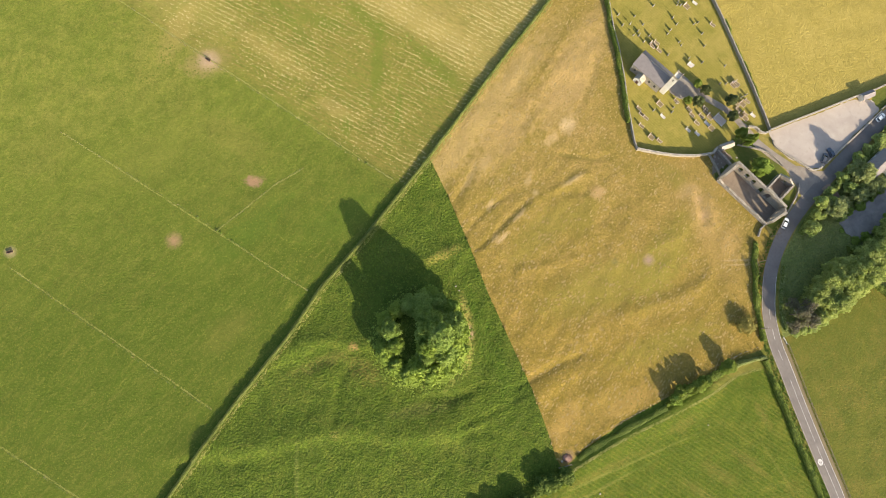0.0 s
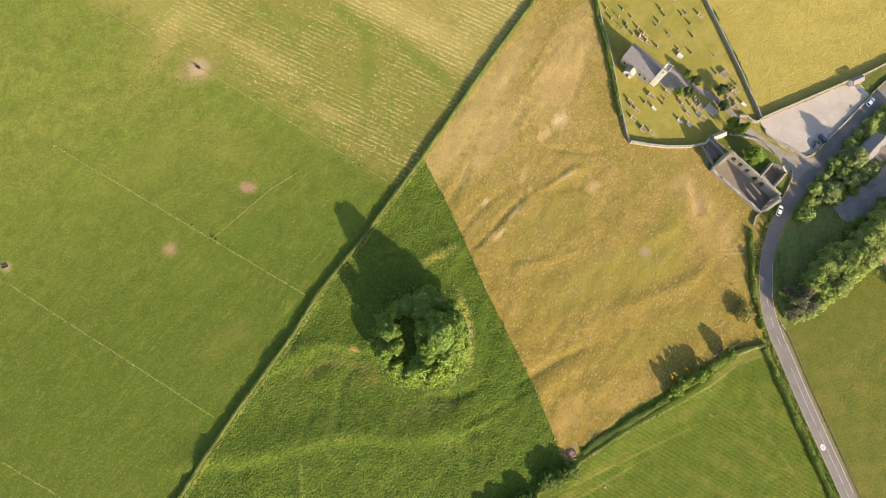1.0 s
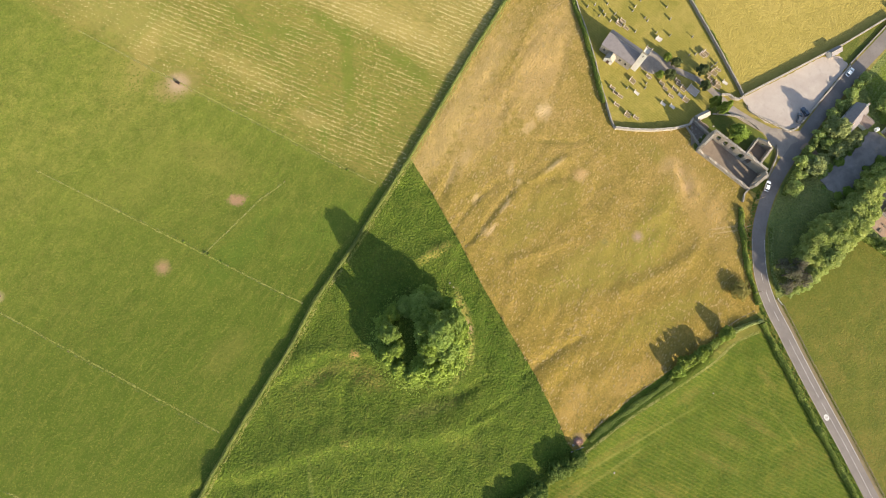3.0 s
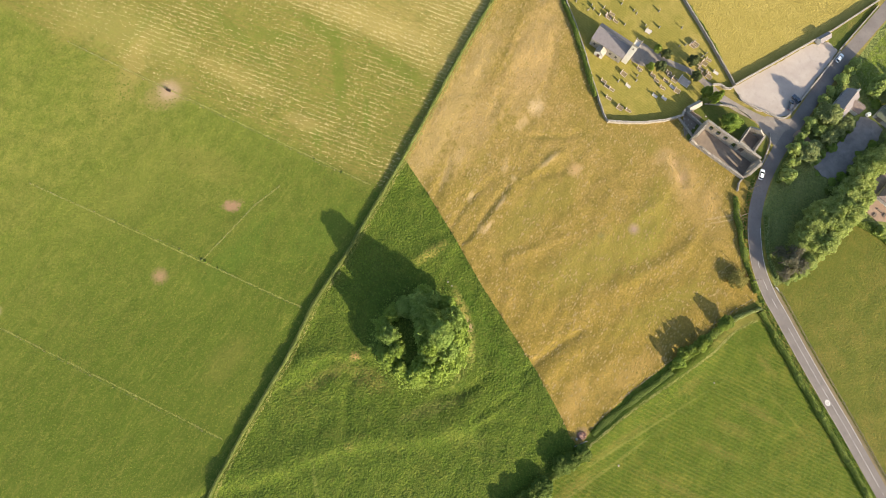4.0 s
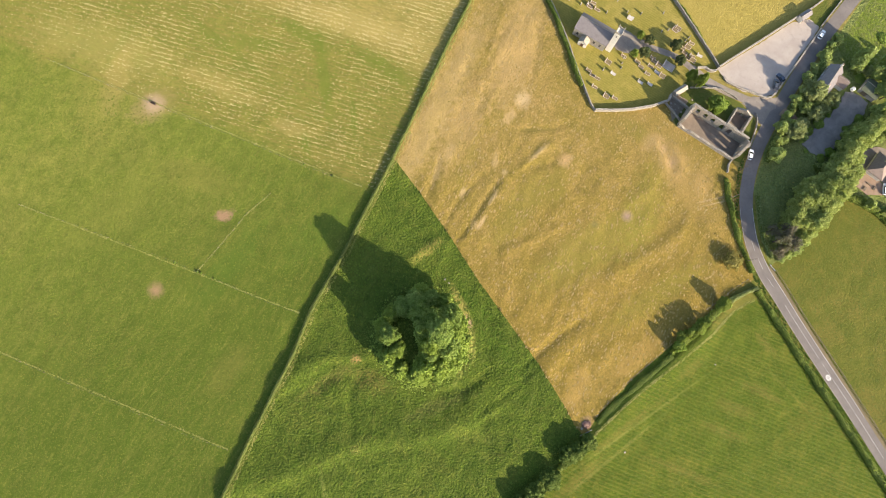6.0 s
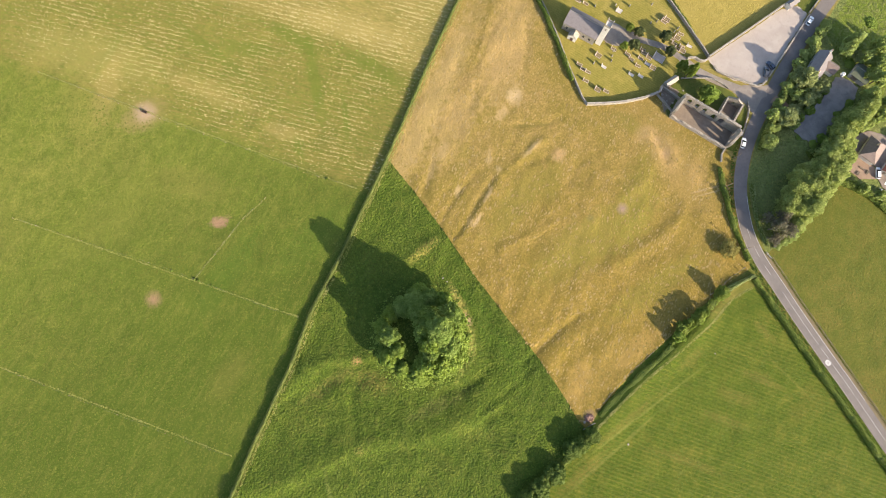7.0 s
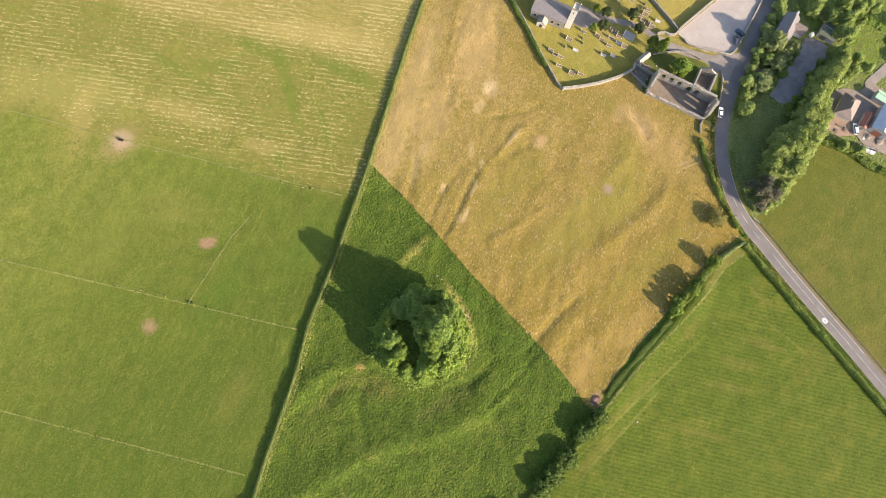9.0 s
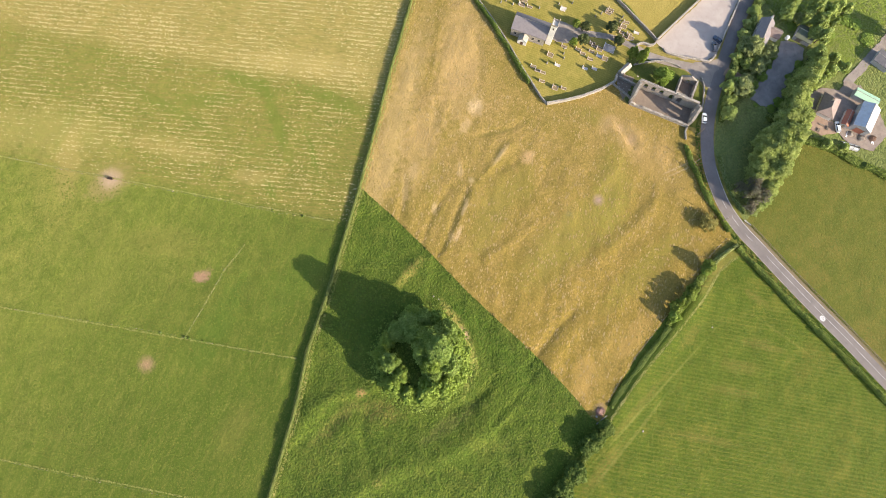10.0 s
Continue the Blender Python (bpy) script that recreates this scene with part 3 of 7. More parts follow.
def sward_relief(x, y):
    """Hummocks of the rough field, ridged hay ground and a slight roll everywhere."""
    shape = np.broadcast(x, y).shape
    px, py = np.ravel(np.broadcast_to(x, shape)), np.ravel(np.broadcast_to(y, shape))
    rough, hay = inside(px, py, ROUGH_FIELD), inside(px, py, HAY_FIELD)
    z = 0.16 * (value_noise(px, py, 4.6, 5) - 0.5)
    z = z + rough * (0.30 * (value_noise(px, py, 2.6, 1) - 0.5) + 0.45 * (value_noise(px, py, 7.0, 2) - 0.5))
    u, v = px * 0.62 + py * 0.78, py * 0.62 - px * 0.78
    z = z + hay * (0.30 * (value_noise(u / 2.0, v, 2.9, 3) - 0.5) + 0.40 * (value_noise(u / 1.5, v, 9.0, 4) - 0.5))
    return z.reshape(shape)


def height(x, y):
    """Ground level in metres."""
    x, y = np.asarray(x, float), np.asarray(y, float)
    z = np.zeros(np.broadcast(x, y).shape)
    a = np.arctan2(y - MOTTE[1], x - MOTTE[0])
    r = np.hypot(x - MOTTE[0], y - MOTTE[1]) / (1 + 0.06 * np.cos(2 * a + 0.6) + 0.03 * np.sin(3 * a))
    t = np.clip((18.0 - r) / 9.0, 0, 1)
    z = z + 6.0 * t * t * (3 - 2 * t)
    z = z + 0.18 * np.exp(-((r - 19.4) / 1.6) ** 2) - 0.25 * np.exp(-((r - 24.0) / 2.4) ** 2)
    for line, h, w in EARTHWORKS + FIELD_BANKS:
        z = z + h * np.exp(-(line_dist(x, y, line) / w) ** 2)
    for line, drop, w, reach in SCARPS:
        z = z + scarp(x, y, line, drop, w, reach)
    z = z + 0.35 * np.exp(-(line_dist(x, y, HEDGE_W) / 1.3) ** 2)
    ripple = 0.10 * np.sin(0.31 * x + 1.7 * np.sin(0.17 * y)) * np.sin(0.27 * y + 1.3 * np.sin(0.21 * x)) + 0.06 * np.sin(0.83 * x + 0.4 * y + 2 * np.sin(0.33 * y)) * np.sin(0.71 * y - 0.2 * x)
    calm = np.clip((line_dist(x, y, ROAD) - 5) / 10, 0, 1) * np.clip((np.hypot((x - 130) / 60, (y - 85) / 35) - 0.9) / 0.4, 0, 1)
    z = z + (ripple + sward_relief(x, y)) * calm
    far = np.clip((np.hypot(x - 20, y - 20) - 330) / 1500, 0, 1)
    return z + far * far * 90 * (0.55 + 0.45 * np.sin(x / 410 + 1) * np.cos(y / 530))


def ground_z(x, y):
    return float(height(x, y))


def inside(px, py, poly):
    """Which points lie in a plan polygon."""
    hit = np.zeros(len(px), bool)
    n = len(poly)
    for i in range(n):
        (x0, y0), (x1, y1) = poly[i], poly[(i + 1) % n]
        if y0 == y1:
            continue
        cross = ((y0 > py) != (y1 > py)) & (px < (x1 - x0) * (py - y0) / (y1 - y0) + x0)
        hit ^= cross
    return hit




ROUGH_FIELD = HEDGE_W[5:] + [(-150, -190), (-90, -110)] + FENCE_SE[1:7] + MOWN[::-1]
HAY_FIELD = HEDGE_W[2:6] + MOWN[1:] + FENCE_SE[7:] + [(127.5, -3.0), (129, 20), (134, 36), (131.8, 43.2), (113, 61), (114.4, 73.1)] + YARD_S[::-1][1:] + YARD_W[::-1][1:]
CHURCHYARD = YARD_W + YARD_S[1:] + [(122, 78), (127.4, 81.8), (132.3, 80.1)] + YARD_E[::-1] + [(90, 178), (75, 166)]
CROP_FIELD = YARD_E + PARK_N[1:] + [(262, 215), (150, 268), (120, 228), (75, 166), (90, 178)]
MEADOW = MEADOW_EDGE + [(127, -11.0), (130.3, -19.4), (133.6, -30.1), (137.5, -40.7), (143, -55.8), (157, -97), (190, -192), (100, -200), (-90, -160)]
EAST_FIELD = [(135.2, 0), (138.6, -10), (146, -33), (154, -56), (167, -95), (200, -190), (330, -190), (330, -70), (196.3, -5.3), (184.7, 8.6), (171, 21.6), (163, 17), (150, 6)]
RUIN_LAWN = [(113.4, 61.4), (114.4, 73.1), (122, 77.4), (127.4, 79.0), (130, 74.6), (137, 69.4), (141.6, 64.4), (144.4, 60), (145, 56), (142.6, 51.4), (139.2, 46.8), (135, 41), (131.8, 43.2)]
ROAD_LAWN = [(180.6, 97.6), (204, 108.6), (204, 105), (182.2, 89.8), (179.4, 94)]
SHADY_WOOD = [(135, 0), (150, 6), (163, 17), (171, 21.6), (184.7, 8.6), (196.3, -5.3), (330, -70), (400, 40), (330, 200), (203, 98), (183, 80), (160, 60), (146, 45), (137, 30), (134.5, 15)]
PADDOCK = [(187, 80), (190, 67), (199, 61.5), (197, 52), (203, 39.5), (222, 48.5), (252, 62), (244, 124), (206, 97)]
REGIONS = [(ROUGH_FIELD, m_rough), (HAY_FIELD, m_hay), (CHURCHYARD, m_yardgrass), (CROP_FIELD, m_crop), (MEADOW, m_meadow), (EAST_FIELD, m_east), (RUIN_LAWN, m_lawn), (ROAD_LAWN, m_lawn), (SHADY_WOOD, m_wood), (PADDOCK, m_paddock)]   # plan outline, material


def build_ground():
    xs = np.arange(-176, 250, 2.1)
    ys = np.arange(-126, 206, 2.1)
    gx, gy = np.meshgrid(xs, ys)
    fx, fy = np.meshgrid(np.arange(-66, 136, 1.05), np.arange(-62, 112, 1.05))
    fine = (fx > -66)
    pts = [np.c_[gx.ravel(), gy.ravel()], np.c_[fx[fine], fy[fine]]]
    for step, reach in ((16, 330), (60, 900), (240, 3000)):
        cx, cy = np.meshgrid(np.arange(-reach, reach + 1, step), np.arange(-reach, reach + 1, step))
        pts.append(np.c_[cx.ravel() + 20, cy.ravel() + 20])
    inner = (pts[0][:, 0] > -66) & (pts[0][:, 0] < 136) & (pts[0][:, 1] > -62) & (pts[0][:, 1] < 112)
    pts[0] = pts[0][~inner]
    box0 = lambda p, x0, x1, y0, y1: (p[:, 0] > x0) & (p[:, 0] < x1) & (p[:, 1] > y0) & (p[:, 1] < y1)
    pts[2] = pts[2][~box0(pts[2], -178, 252, -128, 208)]
    pts[3] = pts[3][~box0(pts[3], -312, 352, -312, 352)]
    pts[4] = pts[4][~box0(pts[4], -882, 922, -882, 922)]
    rng = np.random.default_rng(4)
    p = np.concatenate(pts)
    p += rng.uniform(-0.25, 0.25, p.shape)
    verts = [Vector(q) for q in p]
    edges = []
    for poly, _ in REGIONS:
        line = resample(list(poly) + [poly[0]], 2.0)[:-1]
        k = len(verts)
        verts += line
        edges += [(k + i, k + (i + 1) % len(line)) for i in range(len(line))]
    from mathutils.geometry import delaunay_2d_cdt
    v, _, f, *_ = delaunay_2d_cdt(verts, edges, [], 0, 0.02, False)
    v = np.array([tuple(q) for q in v])
    f = np.array(f)
    c = v[f].mean(1)
    mats, index = [m_pasture], np.zeros(len(f), int)
    for poly, m in REGIONS:
        mats.append(m)
        index[inside(c[:, 0], c[:, 1], poly)] = len(mats) - 1
    z = height(v[:, 0], v[:, 1])
    me = mesh_from("ground", np.c_[v, z].tolist(), f.tolist(), mats, index, True)
    from mathutils.bvhtree import BVHTree
    tagged(new("ground", me), "farmland of green pasture, dry hay field and ripening crop", "ground", kind="structure")
    return BVHTree.FromPolygons(np.c_[v, z].tolist(), f.tolist())


GROUND_TREE = build_ground()


def surface(x, y):
    """Levels of the built ground at many points."""
    down = Vector((0, 0, -1))
    hits = [GROUND_TREE.ray_cast(Vector((a, b, 200.0)), down)[0] for a, b in zip(x.tolist(), y.tolist())]
    return np.array([p.z if p is not None else 0.0 for p in hits])


def ribbon(name, left, right, lift, material, label, category, thick=0.25):
    """A paved strip between two edge lines, following the ground."""
    verts, faces = [], []
    for a, b in zip(left, right):
        for k in range(5):
            q = a.lerp(b, k / 4)
            z = max(ground_z(a.x, a.y), ground_z(b.x, b.y), ground_z(q.x, q.y)) + lift
            verts += [(q.x, q.y, z + 0.03 * (1 - abs(k - 2) / 2)), (q.x, q.y, z - thick)]
    n = len(left)
    for i in range(n - 1):
        o, u = i * 10, i * 10 + 10
        for k in range(4):
            faces.append((o + 2 * k, u + 2 * k, u + 2 * k + 2, o + 2 * k + 2))
        faces.append((o, o + 1, u + 1, u))
        faces.append((o + 8, u + 8, u + 9, o + 9))
    me = mesh_from(name, verts, faces, material)
    return tagged(new(name, me), label, category, kind="structure")


ROAD_HALF = 2.6
ribbon("road", offset_line(road_line, ROAD_HALF), offset_line(road_line, -ROAD_HALF), 0.05, m_asphalt, "two-lane country road of worn grey asphalt", "road")


def flat_patch(name, outline, material, label, category, lift=0.04, step=1.4, jag=0.3):
    """A paved or worn area laid on the ground, with a slightly uneven edge."""
    rng = random.Random(len(outline) * 7 + int(outline[0][0]))
    line = resample(list(outline) + [outline[0]], step)[:-1]
    line = [p + Vector((rng.uniform(-jag, jag), rng.uniform(-jag, jag))) for p in line]
    z = max(ground_z(p.x, p.y) for p in line) + lift
    bm = bmesh.new()
    slab(bm, [tuple(p) for p in line], -0.4, z)
    bmesh.ops.triangulate(bm, faces=[f for f in bm.faces if len(f.verts) > 4])
    me = bpy.data.meshes.new(name)
    bmesh.ops.recalc_face_normals(bm, faces=bm.faces)
    bm.to_mesh(me)
    bm.free()
    me.materials.append(material)
    return tagged(new(name, me), label, category, kind="structure")


flat_patch("car_park", [(136.4, 80.2), (155.3, 87.5), (172, 94.2), (179.4, 94.0), (182.3, 89.8), (168.4, 77.3), (156.8, 66.2), (151.6, 65.2), (148.3, 67.1), (143.4, 69.4), (137.9, 74.5)], m_gravel, "pale gravel car park beside the road", "car park")
lane_c = smooth_line([(155, 60.5), (150.2, 62.0), (144.6, 65.4), (137.4, 70.4), (131.0, 75.8), (127.4, 80.4), (124.2, 84.6), (120.2, 88.8), (112.4, 93.6), (107.7, 96.8), (103.6, 100.2)], 1.0)
w = [2.6 if p.x > 146 else (1.7 if p.x > 126 else 1.25) for p in lane_c]
ribbon("lane", [p + (q - p) * 1 for p, q in zip(lane_c, [offset_line(lane_c, a)[i] for i, a in enumerate(w)])], [offset_line(lane_c, -a)[i] for i, a in enumerate(w)], 0.045, m_lane, "grey lane leading from the road to the church", "lane")
flat_patch("church_forecourt", [(96.6, 97.4), (100, 93.8), (104, 92.6), (111, 93.2), (112.6, 95.4), (108, 99.2), (103.0, 103.4)], m_lane, "grey gravel forecourt before the church door", "path")
flat_patch("junction_apron", [(147.2, 53.5), (144.6, 60), (142.0, 64.6), (147, 66.8), (152, 64.6), (157.2, 64.4), (152, 57.5)], m_lane, "worn tarmac at the lane's mouth", "road", 0.055)
flat_patch("house_yard", [(184.3, 61.2), (188.5, 60.4), (192.0, 55.6), (189.3, 51.2), (180.6, 47.6), (176.0, 42.6), (172.0, 38.4), (167.5, 37.4), (163.6, 39.8), (161.2, 43.4), (162.4, 47.0), (167.5, 49.0), (173.2, 52.0), (179.6, 56.3)], m_drive, "worn tarmac yard before the cottage", "yard", 0.04, 1.3, 0.45)
flat_patch("garden_path", [(155.2, 57.6), (158.4, 59.2), (162.3, 55.2), (165.0, 51.8), (161.4, 50.6), (159.0, 53.0)], m_patio, "bare brown path from the road to the yard", "path", 0.05, 1.0, 0.4)
flat_patch("brown_yard", [(176.4, 32.6), (180.5, 34.4), (184.0, 31.8), (183.6, 27.6), (188.0, 22.6), (186.6, 18.4), (180.2, 19.6), (175.0, 27.0)], m_patio, "brown paved yard beside the bungalow", "yard")
flat_patch("farmyard", [(180.8, 33.6), (184, 36.5), (190.5, 37.5), (197, 33.4), (201.0, 36.4), (206, 32), (208, 24), (206, 10), (197, 6.0), (189.6, 10.4), (187.2, 17.6), (188.4, 22.8), (184.0, 27.8)], m_farmyard, "worn brown-grey farmyard between the sheds", "yard", 0.07)
flat_patch("farm_lane", [(201.0, 33.2), (224, 42.6), (250, 56), (249, 59.5), (222.6, 46.0), (200, 36.8)], m_lane, "pale concrete farm lane", "lane")


# ---- foliage ----
m_leaf_hedge = leafage("clipped_hedge_leaves", (0.13, 0.165, 0.04), (0.21, 0.245, 0.065), (0.29, 0.30, 0.09), 24)
m_leaf_bank = leafage("rank_bank_leaves", (0.065, 0.105, 0.015), (0.115, 0.165, 0.026), (0.18, 0.22, 0.04), 26, 0.25)
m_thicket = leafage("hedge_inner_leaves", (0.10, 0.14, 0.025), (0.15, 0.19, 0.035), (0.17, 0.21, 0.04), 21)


def cards(rng, centres, normals, size, squash=1.0, wild=0.4):
    """Small bent leaf clumps, one at each centre, facing about its normal."""
    n = len(centres)
    nrm = normals + rng.normal(0, wild, (n, 3))
    nrm /= np.linalg.norm(nrm, axis=1, keepdims=True)
    ref = rng.normal(0, 1, (n, 3))
    u = np.cross(nrm, ref)
    u /= np.linalg.norm(u, axis=1, keepdims=True)
    v = np.cross(nrm, u)
    s = size * rng.uniform(0.6, 1.35, (n, 1))
    bend = nrm * s * rng.uniform(0.1, 0.4, (n, 1))
    q = np.stack([centres - u * s - bend, centres - v * s * 0.7 * squash + bend * 0.3, centres + u * s - bend, centres + v * s * 0.7 * squash + bend * 0.3], 1)
    verts = q.reshape(-1, 3)
    k = np.arange(n)[:, None] * 4
    faces = np.concatenate([k + np.array([[0, 1, 3]]), k + np.array([[1, 2, 3]])], 0)
    return verts, faces


def cards_mesh(name, verts, faces, material):
    me = bpy.data.meshes.new(name)
    me.vertices.add(len(verts))
    me.vertices.foreach_set("co", np.asarray(verts, dtype=np.float32).ravel())
    me.loops.add(len(faces) * 3)
    me.loops.foreach_set("vertex_index", np.asarray(faces, dtype=np.int32).ravel())
    me.polygons.add(len(faces))
    me.polygons.foreach_set("loop_start", np.arange(0, len(faces) * 3, 3, dtype=np.int32))
    me.materials.append(material)
    me.update(calc_edges=True)
    return me


def tree(name, seed, radius, tall, bole, lumps, leaves, leaf, material, label, shape="round", category="tree", group="", loose=0.0):
    """A tree at the origin: tapered trunk, limbs to each bough, and a crown of leaf clumps on uneven boughs with gaps."""
    rng = np.random.default_rng(seed)
    root = thing(name, (0, 0, 0), label, category, group)
    crown_h = tall - bole
    c, r = [], []
    for i in range(lumps):
        a = i * 2.399 + rng.uniform(-0.4, 0.4)
        if shape == "spreading":
            f = math.sqrt((i + 0.5) / lumps)
            d = radius * 0.74 * f * rng.uniform(0.85, 1.1)
            z = bole + crown_h * (0.80 - 0.26 * f * f + rng.uniform(-0.14, 0.08))
            rr = radius * rng.uniform(0.30, 0.42)
        else:
            f = math.sqrt((i + 0.5) / lumps)
            d = radius * 0.76 * f * rng.uniform(0.85, 1.12)
            z = bole + crown_h * (0.70 - 0.38 * f * f + rng.uniform(-0.12, 0.12))
            rr = radius * rng.uniform(0.27, 0.42) * (1.12 - 0.25 * f)
        c.append((d * math.cos(a), d * math.sin(a), z))
        r.append(rr)
    c, r = np.array(c), np.array(r) * (1 - 0.22 * loose)
    c = c + rng.normal(0, 0.09 * radius * loose, c.shape)
    # each bough carries a cluster of smaller sprays
    sub = 9 + int(10 * loose)
    sd = rng.normal(0, 1, (lumps, sub, 3)) + (0, 0, 0.3)
    sd /= np.linalg.norm(sd, axis=2, keepdims=True)
    sc = (c[:, None, :] + sd * (r * 0.66)[:, None, None]).reshape(-1, 3)
    sr = (r[:, None] * rng.uniform(0.40, 0.60, (lumps, sub)) * (1 - 0.3 * loose)).ravel()
    pick = rng.choice(lumps * sub, leaves, p=sr ** 2 / (sr ** 2).sum())
    d = rng.normal(0, 1, (leaves, 3))
    d[:, 2] += 0.3
    d /= np.linalg.norm(d, axis=1, keepdims=True)
    centres = sc[pick] + d * (sr[pick] * rng.uniform(0.82 - 0.35 * loose, 1.08 + 0.3 * loose, leaves))[:, None]
    centres[:, 2] = np.maximum(centres[:, 2], 0.25)
    d = d * 0.7 + sd.reshape(-1, 3)[pick] * 0.5
    v, f = cards(rng, centres, d, leaf, 1.0, 0.62)
    bm = bmesh.new()
    top = Vector((0.05 * radius, -0.04 * radius, bole + crown_h * 0.45))
    rod(bm, (0, 0, -0.4), (0, 0, 0.35), 0.075 * radius + 0.13, 0.05 * radius + 0.08, 8)
    rod(bm, (0, 0, 0.3), top * 0.55, 0.05 * radius + 0.08, 0.04 * radius + 0.05, 8)
    rod(bm, top * 0.55, top, 0.04 * radius + 0.05, 0.02 * radius + 0.02, 8)
    for i in range(0, lumps, max(1, lumps // 9)):
        s = top * (0.5 + 0.4 * rng.random())
        rod(bm, s, s.lerp(Vector(c[i]), 0.9), 0.018 * radius + 0.03, 0.02, 5)
    part("trunk", bm, m_bark, root)
    part("crown", cards_mesh(name + "_crown", v, f, material), material, root)
    return root


def stand(proto, x, y, size=1.0, turn=0.0, tall=1.0, label=""):
    ob = copy_thing(proto, pose(x, y, ground_z(x, y) - 0.05, 0, 0, turn) @ Matrix.Diagonal((size, size, size * tall, 1)))
    if label:
        tagged(ob, label)
    return ob


def settle(proto, x, y, size=1.0, turn=0.0, tall=1.0):
    """Puts the pattern itself in its place."""
    proto.matrix_basis = pose(x, y, ground_z(x, y) - 0.05, 0, 0, turn) @ Matrix.Diagonal((size, size, size * tall, 1))
    return proto


def hedge(name, line, width, tall, label, material, seed=0, leaf=0.2, density=26, gaps=(), uneven=0.3, core=True, group="field hedges"):
    """A hedge along a line: uneven woody core, and leaf clumps over it."""
    rng = np.random.default_rng(seed)
    pts = resample(line, 0.9)
    n = len(pts)
    left = offset_line(pts, 1.0)
    root = thing(name, (pts[0].x, pts[0].y, ground_z(pts[0].x, pts[0].y)), label, "hedge", group)
    o = np.array(root.matrix_basis.translation)
    ph = rng.uniform(0, 6.28, 4)
    i = np.arange(n)
    hh = tall * (1 + uneven * (0.5 * np.sin(i * 0.23 + ph[0]) + 0.5 * np.sin(i * 0.61 + ph[1])) + uneven * 0.7 * rng.uniform(-0.6, 0.7, n))
    ww = width * (1 + 0.6 * uneven * np.sin(i * 0.37 + ph[2]) + uneven * 0.5 * rng.uniform(-0.5, 0.5, n))
    for a, b, k in gaps:
        hh[a:b] *= k
        ww[a:b] *= max(k, 0.5)
    base = np.array([(p.x, p.y, ground_z(p.x, p.y)) for p in pts])
    side = np.array([(q.x - p.x, q.y - p.y, 0) for p, q in zip(pts, left)])
    prof = ((-0.5, -0.1), (-0.52, 0.45), (-0.34, 0.85), (0.0, 1.0), (0.34, 0.85), (0.52, 0.45), (0.5, -0.1))
    if core:
        verts = []
        for j in range(n):
            for a, b in prof:
                verts.append(base[j] - o + side[j] * a * ww[j] * 0.8 + np.array((0, 0, b * hh[j] * 0.82)))
        faces = [(j * 7 + k, j * 7 + k + 1, j * 7 + 8 + k, j * 7 + 7 + k) for j in range(n - 1) for k in range(6)]
        faces += [tuple(range(7))[::-1], tuple(range((n - 1) * 7, n * 7))]
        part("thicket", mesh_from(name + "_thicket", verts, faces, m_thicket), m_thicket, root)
    length = sum((b - a).length for a, b in zip(pts, pts[1:]))
    m = int(length * density)
    j = rng.integers(0, n - 1, m)
    t = rng.random(m)[:, None]
    a = rng.uniform(-0.15, 1.15, m) * math.pi
    rad = rng.uniform(0.78, 1.12, m)
    ctr = base[j] * (1 - t) + base[j + 1] * t - o + side[j] * (np.cos(a) * 0.5 * rad * ww[j])[:, None]
    ctr[:, 2] += np.maximum(np.abs(np.sin(a)) ** 0.7 * rad * hh[j], 0.08)
    nrm = side[j] * np.cos(a)[:, None] + np.array((0, 0, 1)) * np.abs(np.sin(a))[:, None]
    v, f = cards(rng, ctr, nrm, leaf)
    part("foliage", cards_mesh(name + "_foliage", v, f, material), material, root)
    return root


# hedges
hedge("hawthorn_hedge", HEDGE_W[2:12], 1.4, 1.3, "long clipped hawthorn hedge between two fields", m_leaf_hedge, 1, 0.2, 80, uneven=0.13)
hedge("bank_hedge", [(56.6, -42.6), (66, -37.0), (78, -30.8), (89.6, -25.0)], 2.6, 0.6, "low dark brambles in the ditch beside a fence", m_leaf_bank, 2, 0.2, 50, uneven=0.45)
hedge("thorn_hedge", [(89, -24.0), (96, -20.2), (104, -15.8), (111, -12.2)], 2.4, 1.5, "dense thorn hedge at the meadow's edge", m_leaf, 3, 0.24, 60, uneven=0.55)
hedge("corner_hedge", [(112, -11.6), (118, -9.0), (124, -7.6), (127.5, -7.0)], 1.7, 1.5, "bramble hedge in the field corner", m_leaf_olive, 4, 0.22, 55, uneven=0.4)
hedge("overgrown_hedge", [(-90, -113), (-40, -92), (0, -76), (20, -65.5), (34, -58), (46, -51.5), (54, -46)], 3.0, 1.8, "overgrown hedge between two green fields", m_leaf_bank, 5, 0.24, 60, uneven=0.4)
hedge("roadside_hedge", [(127.3, -8.0), (129.4, -14), (132.6, -24), (136.4, -35), (140.8, -47.5), (144.4, -57.5), (158, -97), (190, -190)], 2.2, 1.9, "clipped roadside hedge above the verge", m_leaf, 6, 0.22, 42, uneven=0.35)
hedge("field_side_hedge", [(127.2, 36.5), (126.2, 28), (125.6, 18), (126.2, 8), (127.4, -1)], 2.0, 1.8, "low hedge between hay field and road", m_leaf, 7, 0.22, 42, uneven=0.45)
hedge("verge_hedge", [(137.6, 27), (136, 18), (135.4, 10), (136.3, 3)], 1.5, 1.3, "low straggling hedge on the shady verge", m_leaf_olive, 8, 0.2, 34, uneven=0.5)
